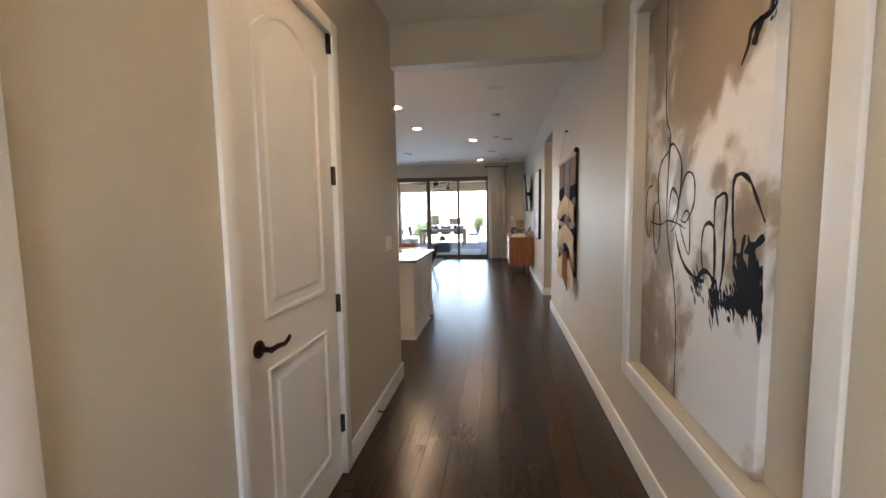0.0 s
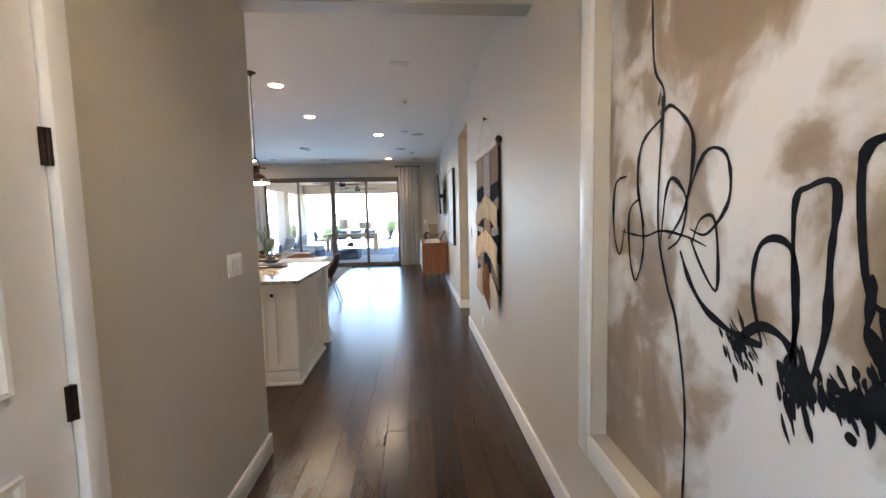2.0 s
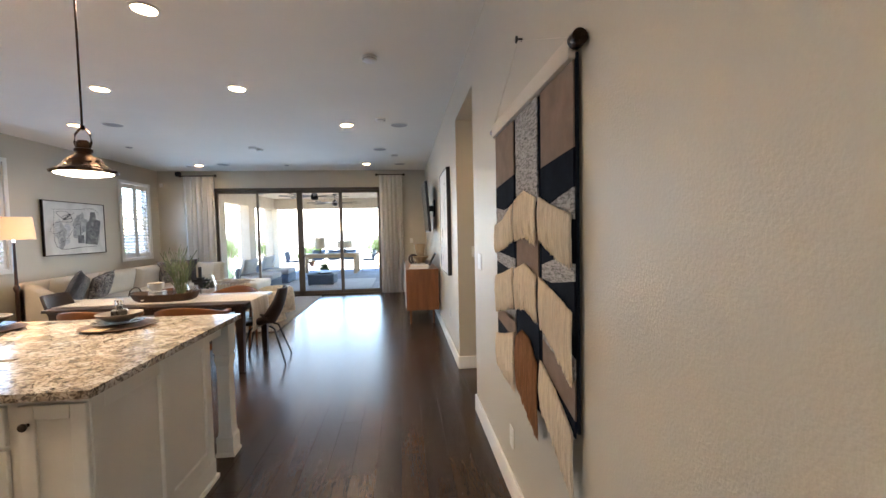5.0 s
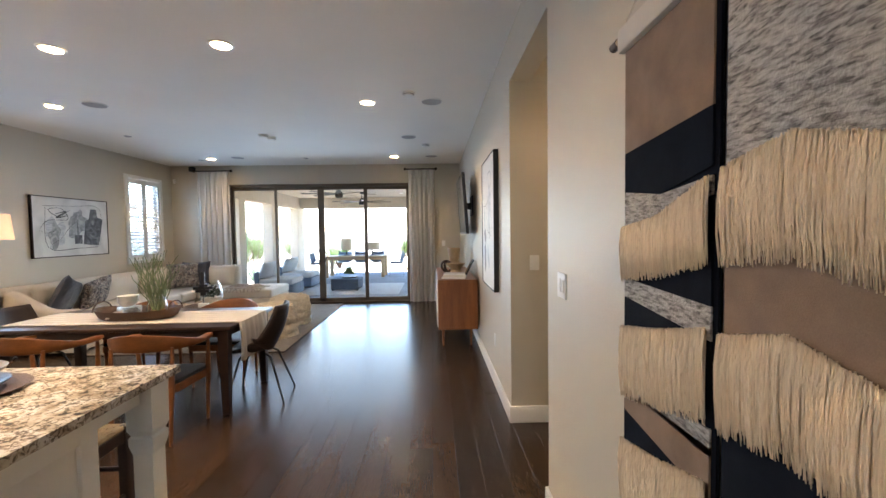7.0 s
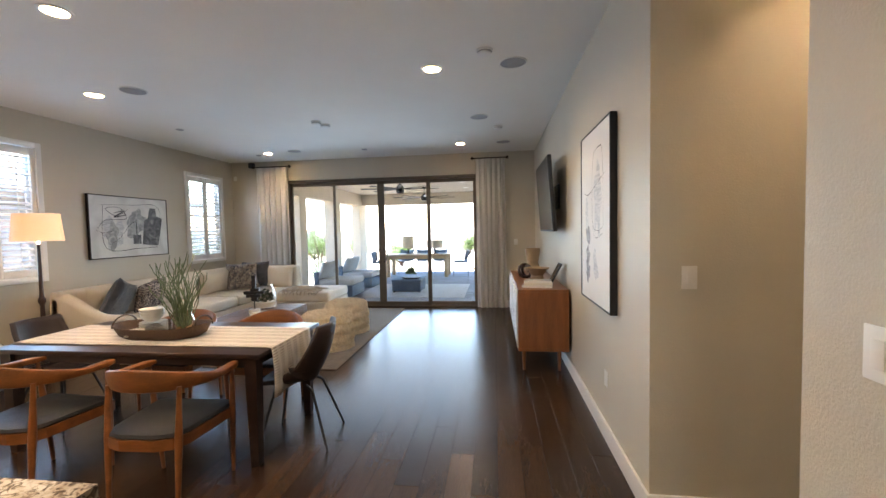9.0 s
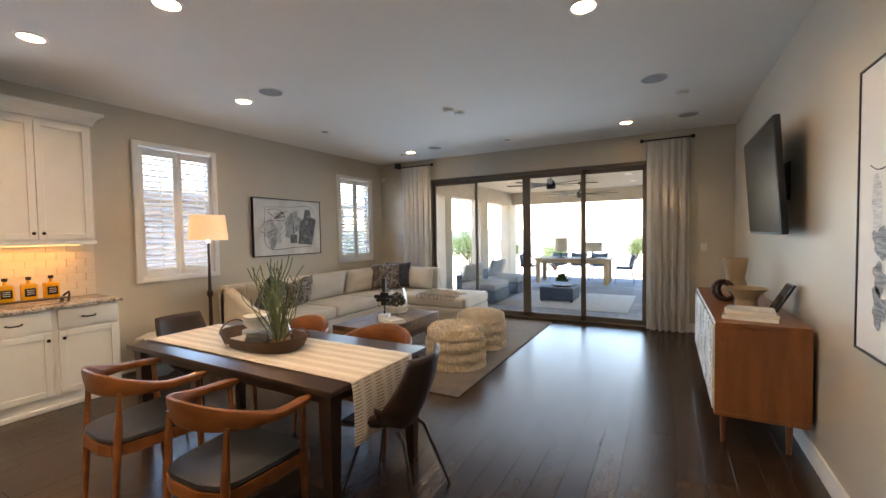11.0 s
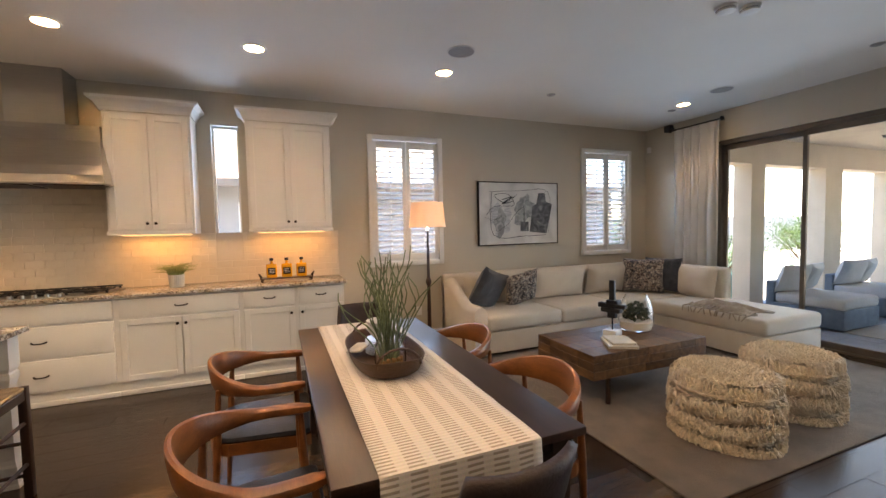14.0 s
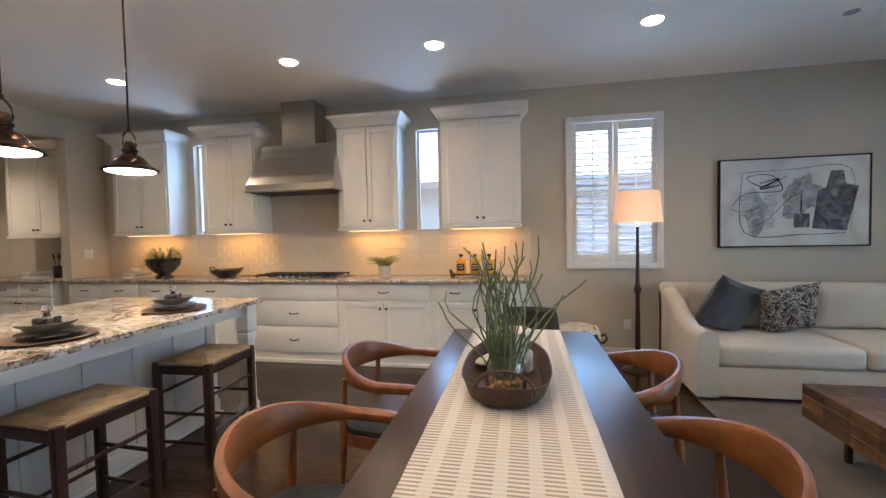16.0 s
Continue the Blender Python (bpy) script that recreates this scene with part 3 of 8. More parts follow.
def shutter_window(name, w, label):
    """A window in the west wall with white plantation shutters in front."""
    y0, y1, z0, z1 = w
    win = thing(name, (XL, (y0 + y1) / 2, z0), label, "window", kind="structure")
    oy = (y0 + y1) / 2
    hw, hh = (y1 - y0) / 2, z1 - z0
    bm = bmesh.new()
    o = 0.05
    for a, b, lo, hi in ((-hw - o, -hw + 0.015, -o, hh + o), (hw - 0.015, hw + o, -o, hh + o), (-hw + 0.015, hw - 0.015, hh - 0.015, hh + o), (-hw + 0.015, hw - 0.015, -o, 0.015)):
        box(bm, -0.03, 0.028, a, b, lo, hi, 0.004)
    part("window_frame", bm, WHITE, win, smooth=True)
    bm = bmesh.new()
    for a, b, lo, hi in ((-hw, -hw + 0.04, 0, hh), (hw - 0.04, hw, 0, hh), (-hw, hw, 0, 0.04), (-hw, hw, hh - 0.04, hh), (-hw, hw, hh * 0.52, hh * 0.55)):
        box(bm, -0.13, -0.10, a, b, lo, hi, 0.003)
    part("sash", bm, WHITE, win)
    p = bx("pane", -0.118, -0.112, -hw + 0.02, hw - 0.02, 0.02, hh - 0.02, PANE, win)
    p.visible_shadow = False
    for s in (-1, 1):
        a, b = (-hw + 0.018, -0.003) if s < 0 else (0.003, hw - 0.018)
        bm = bmesh.new()
        box(bm, -0.022, 0.006, a, a + 0.05, 0.02, hh - 0.02, 0.003)
        box(bm, -0.022, 0.006, b - 0.05, b, 0.02, hh - 0.02, 0.003)
        box(bm, -0.022, 0.006, a + 0.05, b - 0.05, 0.02, 0.11, 0.003)
        box(bm, -0.022, 0.006, a + 0.05, b - 0.05, hh - 0.11, hh - 0.02, 0.003)
        leaf = part("shutter_panel", bm, WHITE, win, smooth=True)
        n = 20
        sl_me = None
        for i in range(n):
            z = 0.11 + (i + 0.5) * (hh - 0.22) / n
            if sl_me is None:
                sb = bmesh.new()
                box(sb, -0.034, 0.034, -(b - a - 0.1) / 2, (b - a - 0.1) / 2, -0.004, 0.004, 0.0035)
                ob = part("slat", sb, WHITE, leaf, smooth=True)
                sl_me = ob.data
            else:
                ob = new("slat", sl_me)
                ob.parent = leaf
            ob.matrix_basis = pose(-0.006, (a + b) / 2, z, 0, 24, 0)
        bm = bmesh.new()
        cyl(bm, (0.034, (a + b) / 2, 0.14), (0.034, (a + b) / 2, hh - 0.14), 0.005, seg=6)
        part("tilt_rod", bm, WHITE, leaf)


shutter_window("window_1", W1, "window with white plantation shutters tilted open")
for w, power in ((W1, 1.4), (W2, 1.4), (SLIT_A, 0.7), (SLIT_B, 0.7)):
    mid = ((w[0] + w[1]) / 2, (w[2] + w[3]) / 2)
    daylight("window_daylight", (XL + 0.05, *mid), (0, mid[0], mid[1] + 0.9), w[1] - w[0], w[3] - w[2], power)
shutter_window("window_2", W2, "narrow window with white plantation shutters by the sofa")


def slit_window(name, w):
    y0, y1, z0, z1 = w
    win = thing(name, (XL, y0, z0), "tall slit window between white kitchen cabinets", "window", kind="structure")
    bm = bmesh.new()
    W, H = y1 - y0, z1 - z0
    for a, b, lo, hi in ((0, 0.022, 0, H), (W - 0.022, W, 0, H), (0.022, W - 0.022, 0, 0.022), (0.022, W - 0.022, H - 0.022, H)):
        box(bm, -0.12, -0.07, a, b, lo, hi, 0.003)
    part("window_frame", bm, WHITE, win)
    p = bx("pane", -0.1, -0.094, 0.02, W - 0.02, 0.02, H - 0.02, PANE, win)
    p.visible_shadow = False


slit_window("window_3", SLIT_A)
slit_window("window_4", SLIT_B)

# ---- hall: door, casing, wall moulding ----
door = thing("door_1", (XH, DOOR[0], 0), "white two-panel closet door with an arched top panel, shut", "door", kind="structure")
DW, DH = DOOR[1] - DOOR[0], DOOR[3]
bm = bmesh.new()
for a, b, lo, hi in ((-0.062, 0.012, 0, DH + 0.062), (DW - 0.012, DW + 0.062, 0, DH + 0.062), (0.012, DW - 0.012, DH - 0.012, DH + 0.062)):
    box(bm, -0.02, 0.018, a, b, lo, hi, 0.005)
part("casing", bm, WHITE, door, smooth=True)
bm = bmesh.new()
box(bm, -0.055, -0.012, 0.014, DW - 0.014, 0.008, DH - 0.014, 0.002)
leaf = part("door_leaf", bm, WHITE, door)


def raised_panel(a, b, lo, hi, arch):
    """A panel of the door with a sunk moulding round it."""
    n = 14
    def outline(k):
        pts = [(a + k, lo + k), (b - k, lo + k)]
        for i in range(n + 1):
            u = i / n
            pts.append((b - k - u * (b - a - 2 * k), hi - k + arch * (1 - (2 * u - 1) ** 2)))
        return pts
    bm = bmesh.new()
    rings = []
    for k, x in ((0.0, -0.012), (0.004, -0.002), (0.016, -0.004), (0.028, -0.016), (0.045, -0.017), (0.075, -0.006)):
        rings.append([bm.verts.new((x, y, z)) for y, z in outline(k)])
    for r, s in zip(rings, rings[1:]):
        for i in range(len(r)):
            j = (i + 1) % len(r)
            bm.faces.new((r[i], r[j], s[j], s[i]))
    bm.faces.new(rings[-1])
    part("panel", bm, WHITE, leaf)


raised_panel(0.17, DW - 0.17, 0.20, 0.90, 0.0)
raised_panel(0.17, DW - 0.17, 1.10, 2.20, 0.13)
for z in (0.31, 1.01, 1.71, 2.40):
    bm = bmesh.new()
    cyl(bm, (0.0, DW - 0.012, z - 0.05), (0.0, DW - 0.012, z + 0.05), 0.009, seg=10)
    box(bm, -0.013, 0.002, DW - 0.03, DW - 0.004, z - 0.05, z + 0.05, 0.001)
    part("hinge", bm, BRONZE, leaf, "dark bronze hinge")
bm = bmesh.new()
lathe(bm, [(0.034, 0), (0.034, 0.006), (0.026, 0.014), (0.012, 0.018), (0.011, 0.05), (0.014, 0.055)], 20)
for v in bm.verts:
    v.co = Vector((v.co.z - 0.012, 0.115 + v.co.x, 1.0 + v.co.y))
tube(bm, [(0.042, 0.115, 1.0), (0.046, 0.16, 1.003), (0.046, 0.20, 0.995), (0.044, 0.235, 1.004), (0.040, 0.255, 1.012)], 0.011, 10, 0.007)
part("door_handle", bm, BRONZE, leaf, "dark bronze lever handle", smooth=True)
bx("latch", -0.02, -0.008, 0.012, 0.02, 0.95, 1.03, BRONZE, leaf)
cs = bx("trim", XH, XH + 0.018, 0.40, 0.512, 0, 2.52, WHITE, None, 0.005)
structure(cs, "white painted casing beside the hall", "trim")

bm = bmesh.new()
MY0, MY1, MZ0, MZ1 = NICHE
mw = 0.092
for y0, y1, z0, z1 in ((MY0 - mw, MY0, MZ0 - mw, MZ1 + mw), (MY1, MY1 + mw, MZ0 - mw, MZ1 + mw), (MY0, MY1, MZ0 - mw, MZ0), (MY0, MY1, MZ1, MZ1 + mw)):
    box(bm, XR - 0.020, XR, y0, y1, z0, z1, 0.006)
structure(part("wall_moulding", bm, WHITE, smooth=True), "white painted casing around a shallow art niche", "trim")

# Unseen window and area lamp, added to brighten the casing round the niche.
en = thing("window_5", (0, -1.32, 0), "unseen entry window added to light the niche casing", "window", kind="structure")
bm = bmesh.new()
for x0, x1, z0, z1 in ((ADDED_ENTRY[0], ADDED_ENTRY[0] + 0.05, ADDED_ENTRY[2], ADDED_ENTRY[3]), (ADDED_ENTRY[1] - 0.05, ADDED_ENTRY[1], ADDED_ENTRY[2], ADDED_ENTRY[3]), (ADDED_ENTRY[0] + 0.05, ADDED_ENTRY[1] - 0.05, ADDED_ENTRY[2], ADDED_ENTRY[2] + 0.05), (ADDED_ENTRY[0] + 0.05, ADDED_ENTRY[1] - 0.05, ADDED_ENTRY[3] - 0.05, ADDED_ENTRY[3])):
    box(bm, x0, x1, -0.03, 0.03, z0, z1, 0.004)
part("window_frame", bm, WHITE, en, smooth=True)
bx("pane", ADDED_ENTRY[0] + 0.04, ADDED_ENTRY[1] - 0.04, -0.004, 0.004, ADDED_ENTRY[2] + 0.04, ADDED_ENTRY[3] - 0.04, PANE, en).visible_shadow = False
daylight("entry_fill_light", (-0.5, -1.22, 1.6), (0.75, 0.9, 1.3), 0.5, 1.2, 0.75, (0.8, 0.9, 1.0))

# ---- patio and outdoors ----
PZ = -0.03
bm = bmesh.new()
bmesh.ops.create_grid(bm, x_segments=60, y_segments=60, size=400)
for v in bm.verts:
    v.co.z = -0.22 + (0.10 * noise.noise(v.co * 0.05) if abs(v.co.x) > 60 or abs(v.co.y) > 60 else 0)
structure(part("ground", bm, GRAVEL), "pale tan desert gravel ground", "ground")
structure(bx("patio_slab", -5.4, 4.2, YB + 0.2, 20.6, -0.2, PZ - 0.012, GAP), "covered patio floor of grey concrete pavers", "patio")
structure(bx("patio_ceiling", -5.4, 4.2, YB + 0.2, 20.3, 2.92, 3.1, STUCCO), "tan stucco patio ceiling", "ceiling")
structure(bx("patio_beam", -4.9, 4.2, 19.85, 20.3, 2.52, 2.92, STUCCO), "tan stucco beam across the open patio side", "beam")
wall("patio_wall_west", "y", -5.2, -4.9, YB + 0.2, 20.3, PZ, 2.92, [(13.45, 14.9, PZ, 2.49), (15.27, 17.1, PZ, 2.49), (17.67, 19.55, PZ, 2.49)], STUCCO, "tan stucco patio columns with openings between")
wall("patio_wall_east", "y", 4.0, 4.3, YB + 0.2, 20.3, PZ, 2.92, [], STUCCO, "tan stucco patio side wall")
structure(bx("yard_wall", -40, 40, 38, 38.3, -0.22, 1.75, GREYWALL), "pale stucco yard wall", "wall")
structure(bx("yard_wall", -15.3, -15, 21, 38, -0.22, 1.75, GREYWALL), "pale stucco yard wall", "wall")

nh = thing("neighbour_house", (-9.2, 7, -0.22), "pale grey stucco neighbouring house with a tiled roof", "house")
bm = bmesh.new()
box(bm, -6, 0, -9, 9, 0, 2.75)
part("wall", bm, GREYWALL, nh)
bm = bmesh.new()
v = [bm.verts.new(p) for p in ((0.55, -9.5, 2.7), (0.55, 9.5, 2.7), (-6, 9.5, 4.9), (-6, -9.5, 4.9), (0.55, -9.5, 2.55), (0.55, 9.5, 2.55), (-6, 9.5, 4.7), (-6, -9.5, 4.7))]
for f in ((0, 1, 2, 3), (4, 7, 6, 5), (0, 4, 5, 1), (1, 5, 6, 2), (3, 2, 6, 7), (0, 3, 7, 4)):
    bm.faces.new([v[i] for i in f])
part("roof", bm, ROOFTILE, nh)
DUSKPANE = surf("shaded_window_glass", (0.16, 0.20, 0.24), (0.22, 0.26, 0.30), 0.08, scale=1, fine=10, bump=0)
for y in (-2.9, -0.35, 6.2):
    wnd = bx("window", -0.02, 0.05, y, y + 0.9, 1.0, 2.3, WHITE, nh, 0.006)
    bx("pane", 0.052, 0.058, y + 0.07, y + 0.83, 1.07, 2.23, DUSKPANE, wnd)
    bx("meeting_rail", 0.05, 0.07, y + 0.05, y + 0.85, 1.63, 1.68, WHITE, wnd)

# ---- kitchen ----
CT = 0.955              # worktop height


def shaker(bm_name, parent, y0, y1, z0, z1, face_x, out=1, rail=0.055):
    """A shaker front on a face that looks along +x (out 1): frame proud of a sunk panel."""
    bm = bmesh.new()
    t = 0.02 * out
    xs = sorted((face_x, face_x + t))
    xp = sorted((face_x, face_x + t * 0.45))
    g = 0.003
    y0, y1, z0, z1 = y0 + g, y1 - g, z0 + g, z1 - g
    box(bm, xs[0], xs[1], y0, y0 + rail, z0, z1, 0.0025, 1)
    box(bm, xs[0], xs[1], y1 - rail, y1, z0, z1, 0.0025, 1)
    box(bm, xs[0], xs[1], y0 + rail, y1 - rail, z0, z0 + rail, 0.0025, 1)
    box(bm, xs[0], xs[1], y0 + rail, y1 - rail, z1 - rail, z1, 0.0025, 1)
    box(bm, xp[0], xp[1], y0 + rail, y1 - rail, z0 + rail, z1 - rail)
    return part(bm_name, bm, CABINET, parent)


def slab_front(name, parent, y0, y1, z0, z1, face_x):
    return bx(name, face_x, face_x + 0.02, y0 + 0.003, y1 - 0.003, z0 + 0.003, z1 - 0.003, CABINET, parent, 0.004)


def knob(parent, x, y, z):
    bm = bmesh.new()
    lathe(bm, [(0.007, 0), (0.006, 0.012), (0.013, 0.018), (0.015, 0.025), (0.011, 0.031), (0.0, 0.033)], 14)
    for v in bm.verts:
        v.co = Vector((x + v.co.z, y + v.co.x, z + v.co.y))
    part("knob", bm, BRONZE, parent, "dark bronze knob", smooth=True)


def pull(parent, x, y, z, w=0.10):
    bm = bmesh.new()
    tube(bm, [(x, y - w / 2, z), (x + 0.022, y - w / 2 + 0.008, z), (x + 0.027, y - w / 4, z - 0.003), (x + 0.027, y + w / 4, z - 0.003), (x + 0.022, y + w / 2 - 0.008, z), (x, y + w / 2, z)], 0.006, 8)
    for s in (-1, 1):
        lathe(bm, [(0.0, -0.003), (0.009, 0), (0.007, 0.008), (0.0, 0.012)], 10, (x, y + s * w / 2, z))
    part("pull_handle", bm, BRONZE, parent, "dark bronze pull handle", smooth=True)


def upper_cabinet(y0, y1, label):
    """Wall cabinet with two doors, crown moulding and a light rail."""
    zb, zt, d = 1.50, 2.69, 0.33
    c = thing("wall_cabinet", (XL, y0, 0), label, "cabinet", "white wall cabinets")
    w = y1 - y0
    bx("body", 0, d - 0.02, 0, w, zb, zt, CABINET, c)
    for a, b, k in ((0.02, w / 2, w / 2 - 0.035), (w / 2, w - 0.02, w / 2 + 0.035)):
        dd = shaker("door", c, a, b, zb + 0.05, zt - 0.02, d - 0.02)
        knob(dd, d, k, zb + 0.11)
    bx("light_rail", 0.2, d + 0.006, -0.006, w + 0.006, zb, zb + 0.035, CABINET, c, 0.004)
    bm = bmesh.new()
    prof = [(0.0, 0.0), (0.012, 0.0), (0.02, 0.03), (0.05, 0.075), (0.085, 0.10), (0.085, 0.125), (0.0, 0.125)]
    rings = []
    for o, z in prof:
        rings.append([bm.verts.new(p) for p in ((0.0, -o, zt + z), (d + o, -o, zt + z), (d + o, w + o, zt + z), (0.0, w + o, zt + z))])
    for r, s in zip(rings, rings[1:]):
        for i in range(3):
            bm.faces.new((r[i], r[i + 1], s[i + 1], s[i]))
    bm.faces.new(rings[-2])
    part("crown_moulding", bm, CABINET, c)
    return c


upper_cabinet(7.06, 7.93, "white shaker wall cabinet with crown moulding, beside a shuttered window")
upper_cabinet(5.83, 6.56, "white shaker wall cabinet with crown moulding, beside the range hood")
upper_cabinet(4.02, 4.76, "white shaker wall cabinet with crown moulding, beside the range hood")
upper_cabinet(2.66, 3.51, "white shaker wall cabinet with crown moulding, above a trailing plant")
upper_cabinet(0.86, 1.93, "white shaker wall cabinet in the pantry alcove")

FX = XL + 0.585         # face of the base cabinets


def base_cabinet(y0, y1, fronts, label):
    """Floor cabinet: fronts lists (kind, a, b, z0, z1) along its face."""
    c = thing("base_cabinet", (XL, y0, 0), label, "cabinet", "white base cabinets")
    w = y1 - y0
    f = FX - XL - 0.02
    bx("body", 0, f, 0, w, 0.10, CT - 0.032, CABINET, c)
    bx("toe_kick", 0, f - 0.012, 0, w, 0.0, 0.10, CABINET, c)
    bx("toe_moulding", f - 0.012, f + 0.014, 0, w, 0.0, 0.045, CABINET, c, 0.006)
    for kind, a, b, z0, z1 in fronts:
        if kind == "drawer":
            d = slab_front("drawer", c, a, b, z0, z1, f)
            pull(d, f + 0.02, (a + b) / 2, (z0 + z1) / 2)
        elif kind == "blank":
            slab_front("panel", c, a, b, z0, z1, f)
        else:
            d = shaker("door", c, a, b, z0, z1, f)
            knob(d, f + 0.02, b - 0.035 if kind == "door_r" else a + 0.035, z1 - 0.07)
    return c


TOPZ = CT - 0.045
def pair(w):
    return [("drawer", 0.02, w - 0.02, 0.73, TOPZ), ("door_r", 0.02, w / 2, 0.13, 0.715), ("door_l", w / 2, w - 0.02, 0.13, 0.715)]
def single(w, side):
    return [("drawer", 0.02, w - 0.02, 0.73, TOPZ), (side, 0.02, w - 0.02, 0.13, 0.715)]


base_cabinet(7.50, 8.00, single(0.50, "door_l"), "white base cabinet with a drawer over a shaker door")
base_cabinet(6.97, 7.50, single(0.53, "door_r"), "white base cabinet with a drawer over a shaker door")
base_cabinet(5.93, 6.97, pair(1.04), "white base cabinet with a wide drawer over two shaker doors")
base_cabinet(4.82, 5.93, [("blank", 0.02, 1.09, 0.73, TOPZ), ("drawer", 0.02, 1.09, 0.435, 0.715), ("drawer", 0.02, 1.09, 0.13, 0.42)], "white base cabinet with deep drawers under the cooktop")
base_cabinet(3.80, 4.82, pair(1.02), "white base cabinet with a wide drawer over two shaker doors")
base_cabinet(3.28, 3.80, single(0.52, "door_r"), "white base cabinet with a drawer over a shaker door")
base_cabinet(2.20, 3.28, [("drawer", 0.02, 0.54, 0.73, TOPZ), ("drawer", 0.54, 1.06, 0.73, TOPZ), ("door_r", 0.02, 0.54, 0.13, 0.715), ("door_l", 0.54, 1.06, 0.13, 0.715)], "white base cabinet with two drawers over two doors")
base_cabinet(0.86, 1.96, [("drawer", 0.02, 0.55, 0.73, TOPZ), ("drawer", 0.55, 1.08, 0.73, TOPZ), ("door_r", 0.02, 0.55, 0.13, 0.715), ("door_l", 0.55, 1.08, 0.13, 0.715)], "white base cabinet in the pantry alcove")
tagged(bx("worktop", XL + 0.006, FX + 0.035, YK + 0.125, 8.03, CT - 0.032, CT, GRANITE, None, 0.006), "speckled white and grey granite worktop on white cabinets", "worktop")
tagged(bx("worktop", XL + 0.006, FX + 0.035, 0.6, YK - 0.035, CT - 0.032, CT, GRANITE, None, 0.006), "speckled granite worktop in the pantry alcove", "worktop")

# range hood
hood = thing("range_hood", (XL, 5.34, 0), "brushed stainless steel range hood with a square flue", "range hood")
bm = bmesh.new()
rings = []
for z, hw, d in ((1.985, 0.555, 0.545), (2.05, 0.552, 0.54), (2.14, 0.535, 0.50), (2.26, 0.51, 0.43), (2.38, 0.487, 0.365), (2.49, 0.475, 0.325), (2.535, 0.472, 0.315)):
    rings.append([bm.verts.new(p) for p in ((0.01, -hw, z), (d, -hw, z), (d, hw, z), (0.01, hw, z))])
for r, s in zip(rings, rings[1:]):
    for i in range(4):
        bm.faces.new((r[i], r[(i + 1) % 4], s[(i + 1) % 4], s[i]))
bm.faces.new(rings[-1])
bm.faces.new(rings[0])
part("canopy", bm, STEEL, hood)
bx("flue", 0.01, 0.30, -0.215, 0.215, 2.535, CEIL, STEEL, hood, 0.003)
bx("rim", 0.008, 0.552, -0.562, 0.562, 1.968, 1.988, STEEL, hood, 0.004)
for y in (-0.28, 0.28):
    bx("filter", 0.08, 0.48, y - 0.25, y + 0.25, 1.960, 1.969, BRONZE, hood)

# cooktop
ck = thing("cooktop", (XL + 0.31, 5.34, CT), "black gas cooktop with cast iron grates and steel knobs", "cooktop")
bx("tray", -0.24, 0.24, -0.53, 0.53, 0, 0.012, STEEL, ck, 0.004)
for y in (-0.35, 0.0, 0.35):
    bm = bmesh.new()
    for a in (-0.155, -0.05, 0.05, 0.155):
        box(bm, -0.2, 0.17, y + a - 0.006, y + a + 0.006, 0.035, 0.048, 0.002, 1)
    for xx in (-0.2, 0.0, 0.17):
        box(bm, xx - 0.007, xx + 0.007, y - 0.165, y + 0.165, 0.030, 0.046, 0.002, 1)
    for xx in (-0.19, 0.16):
        for a in (-0.15, 0.15):
            box(bm, xx - 0.008, xx + 0.008, y + a - 0.008, y + a + 0.008, 0.012, 0.032)
    part("grate", bm, BLACK, ck)
    for xx in (-0.1, 0.08):
        bm = bmesh.new()
        lathe(bm, [(0.05, 0.012), (0.05, 0.02), (0.03, 0.026), (0.03, 0.032), (0.0, 0.033)], 16, (xx, y, 0))
        part("burner", bm, BLACK, ck, smooth=True)
for i in range(5):
    bm = bmesh.new()
    lathe(bm, [(0.02, 0.012), (0.018, 0.036), (0.012, 0.04), (0.0, 0.041)], 14, (0.208, -0.17 + i * 0.085, 0))
    part("knob", bm, STEEL, ck, smooth=True)

# ---- island ----
IX0, IX1, IY0, IY1 = -3.66, -0.965, 4.47, 5.885
isl = thing("kitchen_island", ((IX0 + IX1) / 2, 0, 0), "white panelled kitchen island with corner posts", "kitchen island")
hx = (IX1 - IX0) / 2
BY0, BY1 = IY0 + 0.05, 5.47
bm = bmesh.new()
box(bm, -hx + 0.05, hx - 0.05, BY0, BY1, 0.10, CT - 0.032)
part("body", bm, CABINET, isl)
bm = bmesh.new()
box(bm, -hx + 0.032, hx - 0.032, BY0 - 0.018, BY1 + 0.018, 0.02, 0.13, 0.006)
box(bm, -hx + 0.018, hx - 0.018, BY0 - 0.032, BY1 + 0.032, 0.0, 0.03, 0.006)
part("plinth", bm, CABINET, isl, smooth=True)
